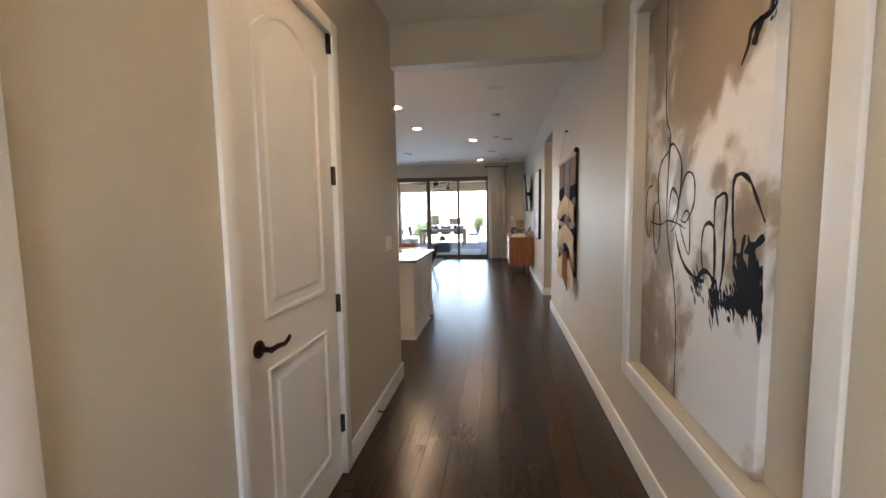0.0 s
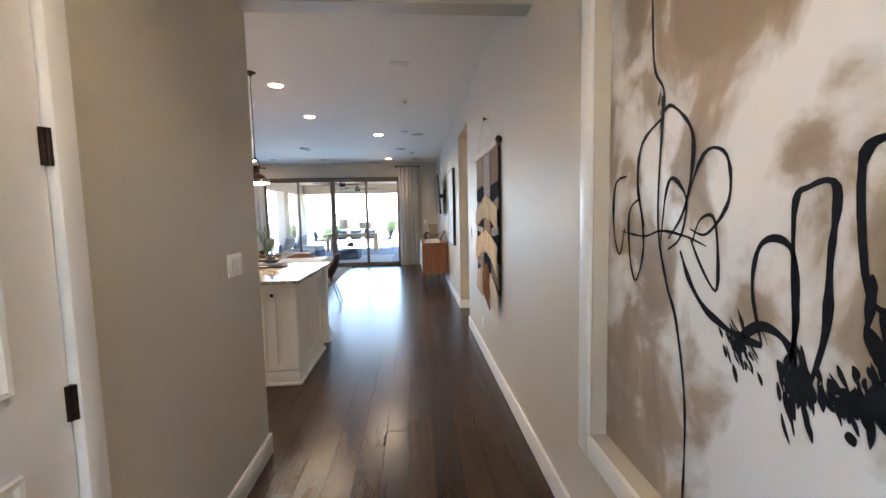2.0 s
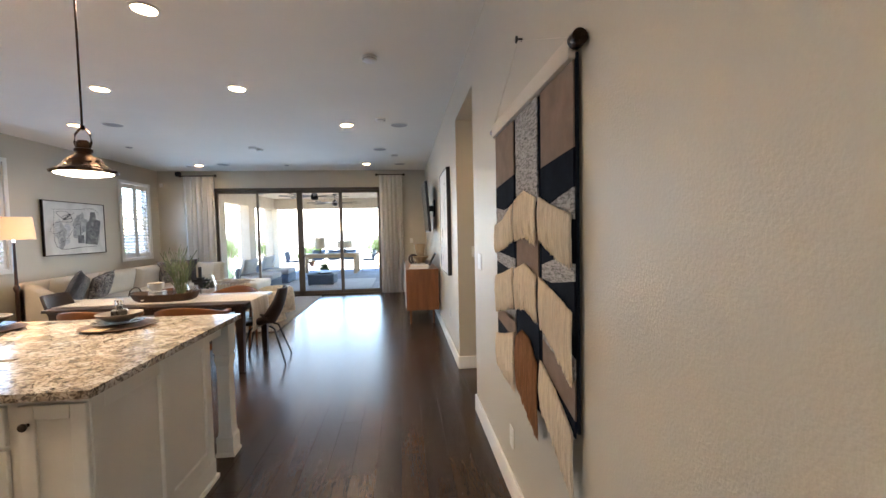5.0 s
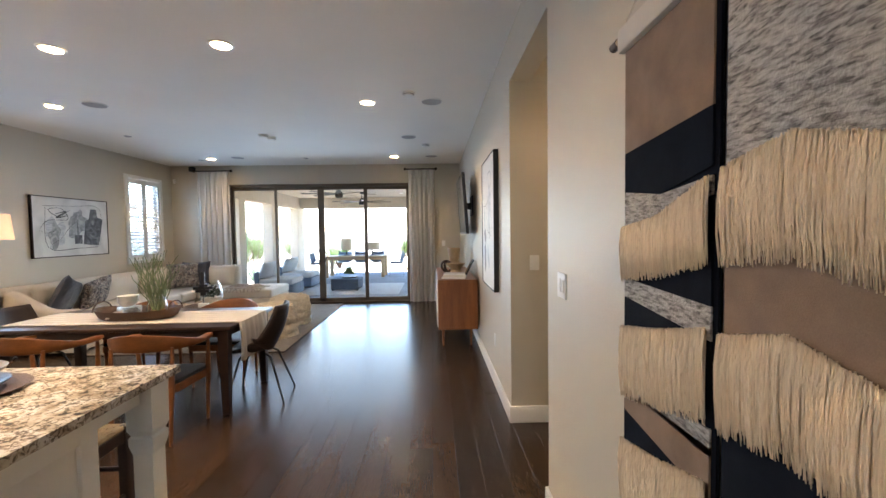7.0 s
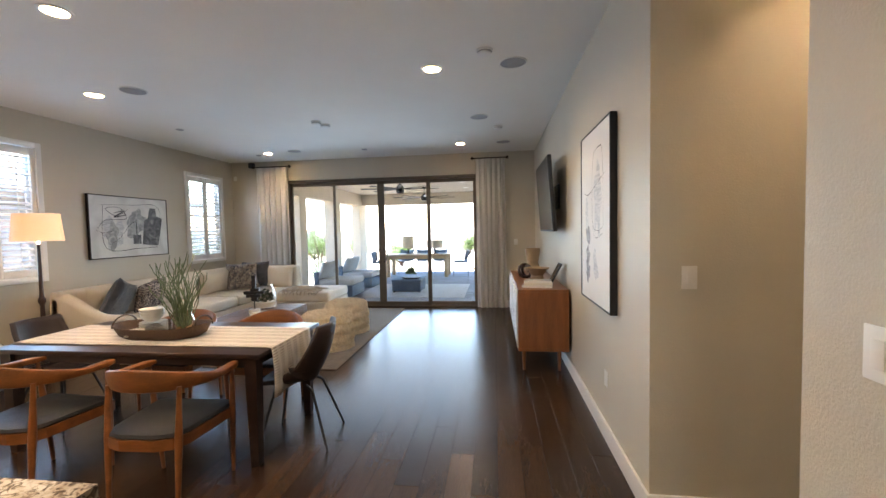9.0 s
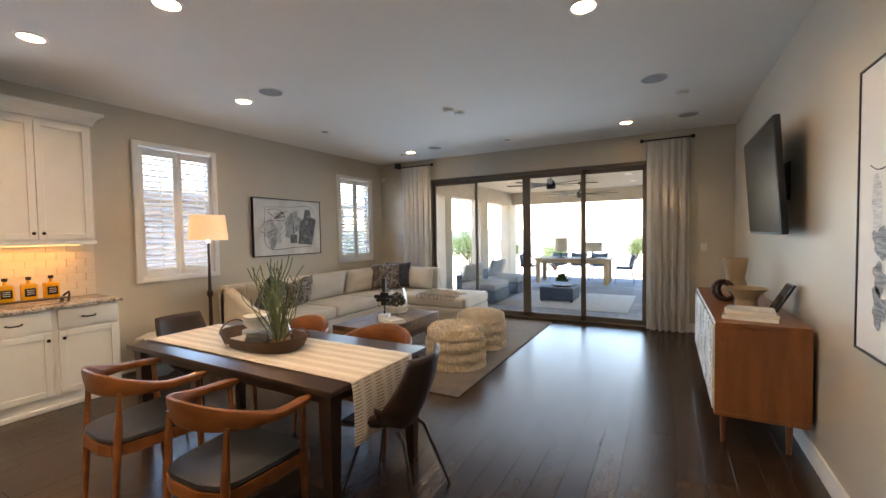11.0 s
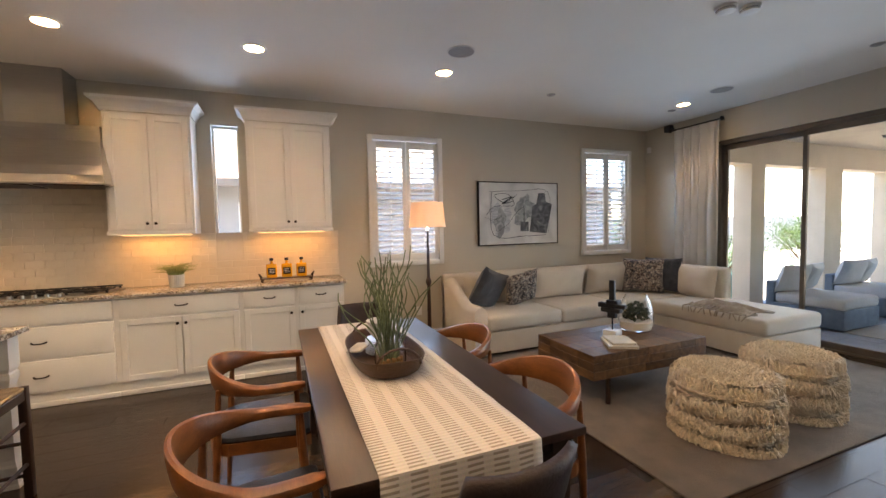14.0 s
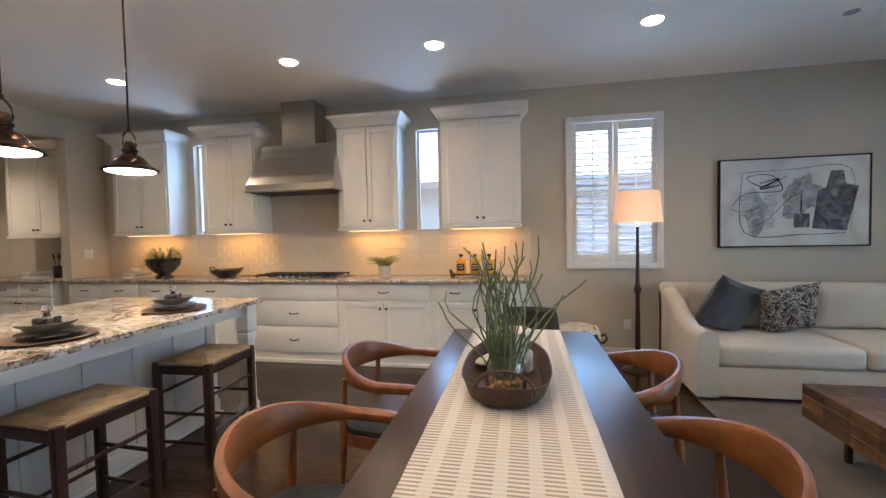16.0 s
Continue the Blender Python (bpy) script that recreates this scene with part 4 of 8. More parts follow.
for s in (-1, 1):       # end panels
    bm = bmesh.new()
    X = s * (hx - 0.05)
    xs = sorted((X, X + s * 0.018))
    for a, b, lo, hi in ((BY0, BY0 + 0.07, 0.13, CT - 0.032), (BY1 - 0.07, BY1, 0.13, CT - 0.032), ((BY0 + BY1) / 2 - 0.035, (BY0 + BY1) / 2 + 0.035, 0.13, CT - 0.032),
                         (BY0 + 0.07, (BY0 + BY1) / 2 - 0.035, CT - 0.11, CT - 0.032), ((BY0 + BY1) / 2 + 0.035, BY1 - 0.07, CT - 0.11, CT - 0.032),
                         (BY0 + 0.07, (BY0 + BY1) / 2 - 0.035, 0.13, 0.21), ((BY0 + BY1) / 2 + 0.035, BY1 - 0.07, 0.13, 0.21)):
        box(bm, xs[0], xs[1], a, b, lo, hi, 0.002, 1)
    part("end_panel", bm, CABINET, isl)
for i in range(9):      # battens on the seating side
    x = -hx + 0.12 + i * (2 * hx - 0.24) / 8
    bx("batten", x - 0.03, x + 0.03, BY1, BY1 + 0.014, 0.13, CT - 0.11, CABINET, isl, 0.002)
bx("apron", -hx + 0.12, hx - 0.12, IY1 - 0.115, IY1 - 0.085, CT - 0.115, CT - 0.032, CABINET, isl, 0.003)
for sx in (-1, 1):
    bx("side_apron", sx * (hx - 0.09) - 0.014, sx * (hx - 0.09) + 0.014, BY1, IY1 - 0.15, CT - 0.115, CT - 0.032, CABINET, isl, 0.003)
    bm = bmesh.new()
    cx, cy = sx * (hx - 0.085), IY1 - 0.095
    prof = [(0.062, 0), (0.062, 0.02), (0.055, 0.03), (0.055, 0.13), (0.047, 0.145), (0.042, 0.17), (0.040, 0.40), (0.040, 0.62), (0.050, 0.66), (0.050, 0.69), (0.043, 0.70), (0.053, 0.725), (0.055, CT - 0.032)]
    rings = [[bm.verts.new((cx + a * r, cy + b * r, z)) for a, b in ((-1, -1), (1, -1), (1, 1), (-1, 1))] for r, z in prof]
    for r, s in zip(rings, rings[1:]):
        for i in range(4):
            bm.faces.new((r[i], r[(i + 1) % 4], s[(i + 1) % 4], s[i]))
    bm.faces.new(rings[0]), bm.faces.new(rings[-1])
    part("post", bm, CABINET, isl)


def island_front(name, a, b, z0, z1, handle):
    """A front on the working side of the island, which looks along -y."""
    bm = bmesh.new()
    rail, y = 0.055, BY0
    g = 0.003
    a, b, z0, z1 = a + g, b - g, z0 + g, z1 - g
    if name == "drawer":
        box(bm, a, b, y - 0.02, y, z0, z1, 0.004)
    else:
        for u, v, lo, hi in ((a, a + rail, z0, z1), (b - rail, b, z0, z1), (a + rail, b - rail, z0, z0 + rail), (a + rail, b - rail, z1 - rail, z1)):
            box(bm, u, v, y - 0.02, y, lo, hi, 0.0025, 1)
        box(bm, a + rail, b - rail, y - 0.009, y, z0 + rail, z1 - rail)
    f = part(name, bm, CABINET, isl)
    if handle == "knob":
        bm = bmesh.new()
        lathe(bm, [(0.007, 0), (0.006, 0.012), (0.014, 0.018), (0.016, 0.025), (0.011, 0.031), (0.0, 0.033)], 14)
        for v in bm.verts:
            v.co = Vector((a + 0.035 + v.co.x, y - 0.02 - v.co.z, z1 - 0.07 + v.co.y))
        part("knob", bm, BRONZE, f, "dark bronze knob", smooth=True)
    else:
        zc = (z0 + z1) / 2 if name == "drawer" else z1 - 0.028
        xc = (a + b) / 2
        bm = bmesh.new()
        tube(bm, [(xc - 0.06, y - 0.02, zc), (xc - 0.05, y - 0.042, zc), (xc - 0.02, y - 0.047, zc - 0.004), (xc + 0.02, y - 0.047, zc - 0.004), (xc + 0.05, y - 0.042, zc), (xc + 0.06, y - 0.02, zc)], 0.006, 8)
        for s in (-1, 1):
            lathe(bm, [(0.0, -0.006), (0.011, 0), (0.009, 0.006), (0.0, 0.012)], 10, (xc + s * 0.055, y - 0.04, zc - 0.003))
        part("pull_handle", bm, BRONZE, f, "dark bronze pull handle", smooth=True)


island_front("door", hx - 0.275, hx - 0.035, 0.14, 0.90, "knob")
island_front("drawer", hx - 0.635, hx - 0.315, 0.745, 0.90, "pull")
island_front("door", hx - 0.635, hx - 0.315, 0.14, 0.735, "pull")
island_front("door", hx - 1.06, hx - 0.665, 0.14, 0.66, "knob")
island_front("door", hx - 1.475, hx - 1.08, 0.14, 0.66, "knob")
island_front("door", hx - 1.98, hx - 1.53, 0.14, 0.735, "pull")
island_front("drawer", hx - 1.98, hx - 1.53, 0.745, 0.90, "pull")
bm = bmesh.new()
sx0, sx1 = IX1 - 1.48, IX1 - 0.64
box(bm, IX0, sx0, IY0, IY1, CT - 0.032, CT)
box(bm, sx1, IX1, IY0, IY1, CT - 0.032, CT)
box(bm, sx0, sx1, IY0 + 0.48, IY1, CT - 0.032, CT)
bmesh.ops.remove_doubles(bm, verts=bm.verts, dist=0.0005)
tagged(part("island_worktop", bm, GRANITE), "speckled cream and grey granite island worktop", "worktop")
bm = bmesh.new()
wallt = 0.03
sy0, sy1, sz0, sz1 = IY0 - 0.012, IY0 + 0.475, 0.69, CT - 0.008
box(bm, sx0 + 0.004, sx1 - 0.004, sy0, sy0 + wallt, sz0, sz1, 0.008)
box(bm, sx0 + 0.004, sx1 - 0.004, sy1 - wallt, sy1, sz0, sz1, 0.008)
box(bm, sx0 + 0.004, sx0 + 0.034, sy0, sy1, sz0, sz1, 0.008)
box(bm, sx1 - 0.034, sx1 - 0.004, sy0, sy1, sz0, sz1, 0.008)
box(bm, sx0 + 0.004, sx1 - 0.004, sy0, sy1, sz0, sz0 + 0.03, 0.008)
tagged(part("apron_sink", bm, PORCELAIN, smooth=True), "white porcelain apron-front sink set in the island", "sink")
fau = thing("kitchen_faucet", pose(-2.26, 5.26, CT, 0, 0, -20), "dark bronze gooseneck kitchen faucet", "faucet")
bm = bmesh.new()
lathe(bm, [(0.03, 0), (0.03, 0.012), (0.026, 0.02), (0.026, 0.11), (0.017, 0.12)], 16)
tube(bm, [(0, 0, 0.09), (0, 0, 0.35)] + [(0, -0.105 + 0.105 * math.cos(radians(a)), 0.35 + 0.105 * math.sin(radians(a))) for a in range(15, 181, 15)] + [(0, -0.21, 0.33)], 0.016, 10)
tube(bm, [(0, -0.21, 0.335), (0, -0.21, 0.25)], 0.021, 10, 0.023)
part("spout", bm, BRONZE, fau, smooth=True)
bm = bmesh.new()
tube(bm, [(0.02, 0, 0.05), (0.05, 0, 0.06), (0.055, 0, 0.12)], 0.008, 8)
part("lever", bm, BRONZE, fau, smooth=True)

# ---- dining table ----
TX0, TX1, TY0, TY1, TH = -3.56, -1.525, 7.46, 8.375, 0.77
tb = thing("dining_table", ((TX0 + TX1) / 2, (TY0 + TY1) / 2, 0), "dark espresso wooden dining table", "table")
tx, ty = (TX1 - TX0) / 2, (TY1 - TY0) / 2
bx("tabletop", -tx, tx, -ty, ty, TH - 0.032, TH, TABLEWOOD, tb, 0.004)
bm = bmesh.new()
for y in (-ty + 0.06, ty - 0.085):
    box(bm, -tx + 0.1, tx - 0.1, y, y + 0.025, TH - 0.10, TH - 0.032)
for x in (-tx + 0.06, tx - 0.085):
    box(bm, x, x + 0.025, -ty + 0.085, ty - 0.085, TH - 0.10, TH - 0.032)
part("apron", bm, TABLEWOOD, tb)
for sx in (-1, 1):
    for sy in (-1, 1):
        bm = bmesh.new()
        x, y = sx * (tx - 0.085), sy * (ty - 0.075)
        prof = ((0.028, 0), (0.042, TH - 0.032))
        rings = [[bm.verts.new((x + a * r, y + b * r, z)) for a, b in ((-1, -1), (1, -1), (1, 1), (-1, 1))] for r, z in prof]
        for i in range(4):
            bm.faces.new((rings[0][i], rings[0][(i + 1) % 4], rings[1][(i + 1) % 4], rings[1][i]))
        bm.faces.new(rings[0]), bm.faces.new(rings[1])
        part("leg", bm, TABLEWOOD, tb)

# runner: lies on the table and hangs over its east end
bm = bmesh.new()
RW0, RW1 = 7.60, 8.17
prof = [(TX0 - 0.012, TH - 0.22), (TX0 - 0.010, TH - 0.05), (TX0 - 0.004, TH + 0.004), (TX0 + 0.01, TH + 0.006)]
prof += [(TX0 + 0.01 + (TX1 - TX0 - 0.02) * i / 24, TH + 0.006 + 0.0012 * math.sin(i * 2.3)) for i in range(1, 25)]
prof += [(TX1 + 0.006, TH + 0.003), (TX1 + 0.014, TH - 0.05), (TX1 + 0.022, TH - 0.15), (TX1 + 0.02, TH - 0.25), (TX1 + 0.016, TH - 0.34)]
n = 16
grid = [[bm.verts.new((x + (0.012 * math.sin(j * 1.1) * min(1, max(0, (TH - z) * 4))), RW0 + (RW1 - RW0) * j / n, z)) for j in range(n + 1)] for x, z in prof]
for k, (a, b) in enumerate(zip(grid, grid[1:])):
    for j in range(n):
        f = bm.faces.new((a[j], a[j + 1], b[j + 1], b[j]))
        f.material_index = 1 if k < 2 or k > len(grid) - 6 else 0
run = part("table_runner", bm, RUNNER, smooth=True)
run.data.materials.append(RUNNER_END)
sm = run.modifiers.new("thickness", "SOLIDIFY")
sm.thickness, sm.offset = 0.003, 1.0
tagged(run, "cream and taupe striped woven runner on the dining table", "table runner")

# ---- round-backed dining chairs ----


def elbow_chair():
    """Teak chair with a hooped back that runs on into the arms; its back looks along -y."""
    c = thing("dining_chair", (0, 0, 0), "teak dining chair with a hooped back and black leather seat", "chair", "chairs round the dining table")
    bm = bmesh.new()
    n, rings, arm = 48, [], 0.20
    arc = math.pi / 2 * 0.29
    for i in range(n + 1):
        d = (2 * i / n - 1) * (arc + arm)
        a = max(-1.0, min(1.0, d / arc)) * math.pi / 2
        past = max(0.0, abs(d) - arc)
        back = max(0.0, math.cos(a))
        s = abs(d) / (arc + arm)
        ctr = Vector(((0.305 - 0.10 * past * past / arm) * math.sin(a), -0.275 * math.cos(a) + 0.03 + past, 0.725 + 0.035 * back ** 1.5 - 0.012 * s))
        nrm = Vector((math.sin(a), -math.cos(a) * 1.1, 0)).normalized()
        h = 0.021 + 0.048 * back ** 1.3
        w = 0.030 - 0.016 * back ** 1.2
        if s > 0.93:
            h, w = h * (1 - (s - 0.93) * 5), w * (1 - (s - 0.93) * 6)
        tilt = 0.010 * back
        ring = []
        for k in range(12):
            t = 2 * math.pi * k / 12
            cu, cv = math.cos(t), math.sin(t)
            su, sv = math.copysign(abs(cu) ** 0.6, cu), math.copysign(abs(cv) ** 0.6, cv)
            ring.append(bm.verts.new(ctr + nrm * (su * w + tilt * sv) + Vector((0, 0, sv * h))))
        rings.append(ring)
    for a, b in zip(rings, rings[1:]):
        for k in range(12):
            bm.faces.new((a[k], a[(k + 1) % 12], b[(k + 1) % 12], b[k]))
    bm.faces.new(rings[0]), bm.faces.new(rings[-1])
    part("back_rail", bm, TEAK, c, smooth=True)
    for x, y, xt, yt, zt in ((-0.245, 0.215, -0.285, 0.185, 0.705), (0.245, 0.215, 0.285, 0.185, 0.705), (-0.205, -0.23, -0.215, -0.185, 0.715), (0.205, -0.23, 0.215, -0.185, 0.715)):
        bm = bmesh.new()
        p, q = Vector((x, y, 0)), Vector((xt, yt, zt))
        prev = None
        for f, r in ((0, 0.012), (0.3, 0.016), (0.6, 0.021), (0.75, 0.017), (1.0, 0.012)):
            ctr = p.lerp(q, f)
            ring = [bm.verts.new(ctr + Vector((r * math.cos(2 * math.pi * k / 12), r * math.sin(2 * math.pi * k / 12), 0))) for k in range(12)]
            if prev:
                for k in range(12):
                    bm.faces.new((prev[k], prev[(k + 1) % 12], ring[(k + 1) % 12], ring[k]))
            else:
                bm.faces.new(ring[::-1])
            prev = ring
        bm.faces.new(prev)
        part("leg", bm, TEAK, c, smooth=True)
    out = [(-0.27, 0.225), (-0.255, 0.25), (0.255, 0.25), (0.27, 0.225), (0.235, -0.15), (0.19, -0.225), (0.10, -0.255), (-0.10, -0.255), (-0.19, -0.225), (-0.235, -0.15)]
    bm = bmesh.new()
    prism(bm, out, 0.375, 0.435)
    part("seat_frame", bm, TEAK, c)
    bm = bmesh.new()
    rings = [[bm.verts.new((x * k, y * k, z)) for x, y in out] for k, z in ((0.95, 0.432), (0.985, 0.445), (0.96, 0.462), (0.80, 0.472), (0.45, 0.468))]
    for a, b in zip(rings, rings[1:]):
        for i in range(len(a)):
            j = (i + 1) % len(a)
            bm.faces.new((a[i], a[j], b[j], b[i]))
    bm.faces.new(rings[-1])
    part("seat", bm, LEATHER, c, "black leather seat pad", smooth=True)
    return c


first = elbow_chair()
first.matrix_basis = pose(-1.97, 7.235, 0, 0, 0, 2)
copy_thing(first, pose(-2.86, 7.235, 0, 0, 0, -3))
copy_thing(first, pose(-2.03, 8.40, 0, 0, 0, 182))
copy_thing(first, pose(-2.87, 8.40, 0, 0, 0, 178))


def shell_chair():
    """Dark brown leather bucket chair on thin splayed legs; its back looks along -y."""
    c = thing("leather_chair", (0, 0, 0), "dark brown leather bucket chair on thin black legs", "chair", "chairs round the dining table")
    bm = bmesh.new()
    n, m = 14, 18
    grid = []
    for j in range(m + 1):
        t = j / m
        if t < 0.5:
            u = t / 0.5
            y, z, w = 0.22 - 0.36 * u, 0.465 - 0.025 * math.sin(u * math.pi), 0.20 + 0.025 * u
        else:
            u = (t - 0.5) / 0.5
            y, z, w = -0.14 - 0.15 * u - 0.03 * math.sin(u * math.pi), 0.455 + 0.42 * u, 0.225 - 0.035 * u ** 2
        row = []
        for i in range(n + 1):
            s = 2 * i / n - 1
            curl = abs(s) ** 3
            fall = max(0.0, 1 - abs(t - 0.5) * 2.0)
            row.append(bm.verts.new((s * w, y + curl * 0.10 * fall + (0.055 * abs(s) ** 2 if t > 0.5 else 0), z + curl * 0.10 * fall * (1 if t < 0.6 else 0.3))))
        grid.append(row)
    for a, b in zip(grid, grid[1:]):
        for i in range(n):
            bm.faces.new((a[i], a[i + 1], b[i + 1], b[i]))
    seat = part("seat_shell", bm, BROWNLEATHER, c, smooth=True)
    md = seat.modifiers.new("thickness", "SOLIDIFY")
    md.thickness = 0.028
    for x, y in ((-0.2, 0.2), (0.2, 0.2), (-0.2, -0.24), (0.2, -0.24)):
        bm = bmesh.new()
        tube(bm, [(x * 0.5, y * 0.4, 0.43), (x * 0.62, y * 0.62, 0.40), (x * 1.1, y * 1.15, 0.0)], 0.013, 8, 0.008)
        part("leg", bm, BLACK, c, smooth=True)
    return c


sc = shell_chair()
sc.matrix_basis = pose(-1.50, 7.92, 0, 0, 0, 90 + 6)
copy_thing(sc, pose(-3.60, 7.98, 0, 0, 0, -90))

# ---- living room: rug, sofa, low table, poufs ----
tagged(bx("area_rug", -4.62, -1.79, 9.36, 12.92, 0.001, 0.014, RUG, None, 0.005), "large plain taupe wool rug under the sofa", "rug")

sofa = thing("sectional_sofa", (0, 0, 0), "cream linen sectional sofa with a long chaise", "sofa")
SX0, SY0 = -5.42, 9.34      # back of the long side, arm end
SYE = 12.98                 # behind the chaise side
D = 1.0
bm = bmesh.new()
box(bm, SX0 + 0.10, SX0 + D, SY0 + 0.12, SYE, 0.05, 0.30, 0.02)
box(bm, SX0 + D - 0.02, -2.98, SYE - D - 0.02, SYE, 0.05, 0.30, 0.02)
part("base", bm, LINEN, sofa, smooth=True)
bm = bmesh.new()        # back along the wall and round the corner
box(bm, SX0, SX0 + 0.17, SY0, SYE + 0.02, 0.05, 0.89, 0.05, 4)
part("back", bm, LINEN, sofa, smooth=True)
bm = bmesh.new()
box(bm, SX0 + 0.12, -3.98, SYE - 0.14, SYE + 0.03, 0.05, 0.89, 0.05, 4)
part("back", bm, LINEN, sofa, smooth=True)
bm = bmesh.new()        # sloping arm
prev = None
for i in range(17):
    u = i / 16
    x = SX0 + 0.02 + u * (D + 0.0)
    top = 0.60 + 0.28 * (0.5 + 0.5 * math.cos(math.pi * min(1, u / 0.75)))
    ring = []
    for k in range(14):
        a = math.pi * k / 13
        ring.append(bm.verts.new((x, SY0 + 0.08 - 0.08 * math.cos(a), top - 0.08 + 0.08 * math.sin(a))))
    ring = [bm.verts.new((x, SY0, 0.05))] + ring + [bm.verts.new((x, SY0 + 0.16, 0.05))]
    if prev:
        for k in range(len(ring) - 1):
            bm.faces.new((prev[k], prev[k + 1], ring[k + 1], ring[k]))
    else:
        bm.faces.new(ring[::-1])
    prev = ring
bm.faces.new(prev)
part("arm", bm, LINEN, sofa, smooth=True)


def seat_cushion(x0, x1, y0, y1, z0=0.30, z1=0.48):
    bm = bmesh.new()
    vs = box(bm, x0 + 0.004, x1 - 0.004, y0 + 0.004, y1 - 0.004, z0, z1, 0.05, 4)
    part("seat_cushion", bm, LINEN, sofa, smooth=True)


seat_cushion(SX0 + 0.17, SX0 + D + 0.02, SY0 + 0.16, 10.55)
seat_cushion(SX0 + 0.17, SX0 + D + 0.02, 10.55, 11.55)
seat_cushion(SX0 + 0.17, SX0 + D + 0.02, 11.55, 12.84)
seat_cushion(SX0 + D + 0.02, -2.96, SYE - D - 0.03, SYE - 0.01)


def back_cushion(x, y, w, rz, lean=12, h=0.46, d=0.2):
    bm = bmesh.new()
    pillow(bm, w, h, d, 12, pose(x, y, 0.48 + h / 2 - 0.02, 0, 0, rz) @ pose(0, 0, 0, lean, 0, 0))
    part("back_cushion", bm, LINEN, sofa, smooth=True)


for y, w in ((10.02, 1.0), (11.03, 1.0), (11.98, 0.88)):
    back_cushion(SX0 + 0.27, y, w, -90, -12)
for x in (-4.92, -4.32):
    back_cushion(x, SYE - 0.24, 0.62, 0, -12)


def cushion(name, x, y, z, w, h, d, rz, lean, roll, material, label):
    bm = bmesh.new()
    pillow(bm, w, h, d, 12)
    ob = part(name, bm, material, smooth=True, at=pose(x, y, z, 0, 0, rz) @ pose(0, 0, 0, lean, roll, 0))
    tagged(ob, label, "cushion", "cushions on the sofa")


cushion("throw_pillow", -4.93, 9.80, 0.715, 0.52, 0.52, 0.17, -90 + 25, -22, -18, NAVY, "charcoal blue woven cushion leaning on the sofa arm")
cushion("throw_pillow", -4.90, 10.27, 0.70, 0.48, 0.48, 0.16, -90, -24, 12, BLOTCH, "black and taupe blotched cushion on the cream sofa")
cushion("throw_pillow", -4.86, 12.36, 0.74, 0.56, 0.50, 0.16, 40, -16, 0, BLOTCH, "black and taupe blotched cushion in the sofa corner")
cushion("throw_pillow", -4.74, 12.60, 0.75, 0.52, 0.50, 0.15, 20, -14, 0, NAVY, "dark charcoal cushion in the sofa corner")

THROW = surf("oatmeal_knit", (0.30, 0.24, 0.18), (0.52, 0.45, 0.36), 0.95, scale=9, fine=160, bump=0.3)
throw = thing("throw_blanket", (-3.55, 12.25, 0.48), "rumpled oatmeal knitted throw with tassels over the chaise", "blanket")
bm = bmesh.new()
n, m = 40, 24
g = []
for i in range(n + 1):
    row = []
    for j in range(m + 1):
        u, v = i / n, j / m
        x = -0.36 + 0.72 * u + 0.05 * math.sin(v * 9) + 0.04 * noise.noise(Vector((u * 5, v * 5, 7)))
        y = -0.22 + 0.46 * v + 0.06 * math.sin(u * 6)
        ridge = 0.5 + 0.5 * math.sin(v * 26 + 2.5 * math.sin(u * 4) + u * 3)
        edge = min(1.0, 6 * min(u, 1 - u, v, 1 - v))
        row.append(bm.verts.new((x, y, 0.010 + edge * (0.050 * ridge ** 1.5 + 0.030 * abs(noise.noise(Vector((x * 7, y * 7, 1))))))))
    g.append(row)
for a, b in zip(g, g[1:]):
    for j in range(m):
        bm.faces.new((a[j], a[j + 1], b[j + 1], b[j]))
cl = part("cloth", bm, THROW, throw, smooth=True)
cl.modifiers.new("thickness", "SOLIDIFY").thickness = 0.008
for k in range(14):
    x = -0.34 + 0.72 * k / 13
    bm = bmesh.new()
    tube(bm, [(x, -0.13, 0.03), (x + 0.012, -0.23, 0.018), (x + 0.02 * math.sin(k * 2.1), -0.30, 0.012), (x + 0.03 * math.sin(k * 1.3), -0.315, -0.05)], 0.012, 6, 0.007)
    part("tassel", bm, THROW, throw, smooth=True)

# low wooden table of stacked blocks
lt = thing("coffee_table", (-3.25, 10.28, 0.014), "low reclaimed wood coffee table on dark legs", "coffee table")
W, L = 0.75, 1.30
k = 0
for layer, (z0, z1) in enumerate(((0.245, 0.315), (0.315, 0.385), (0.385, 0.45))):
    pts = sorted(random.uniform(-L / 2 + 0.1, L / 2 - 0.1) for _ in range(4))
    pts = [-L / 2] + pts + [L / 2]
    for a, b in zip(pts, pts[1:]):
        if b - a < 0.03:
            continue
        for x0 in range(4):
            xa = -W / 2 + x0 * W / 4
            o = random.uniform(0, 0.006)
            bm = bmesh.new()
            box(bm, xa + 0.0008, xa + W / 4 - 0.0008, a + 0.0008, b - 0.0008, z0 + 0.0006, z1 - 0.0006 - (o * 0.2 if layer == 2 else 0), 0.0015, 1)
            part("block", bm, RECLAIMED, lt)
for sx in (-1, 1):
    for sy in (-1, 1):
        bm = bmesh.new()
        box(bm, sx * 0.31 - 0.016, sx * 0.31 + 0.016, sy * 0.44 - 0.016, sy * 0.44 + 0.016, 0.0, 0.244, 0.005)
        part("leg", bm, STOOLWOOD, lt)


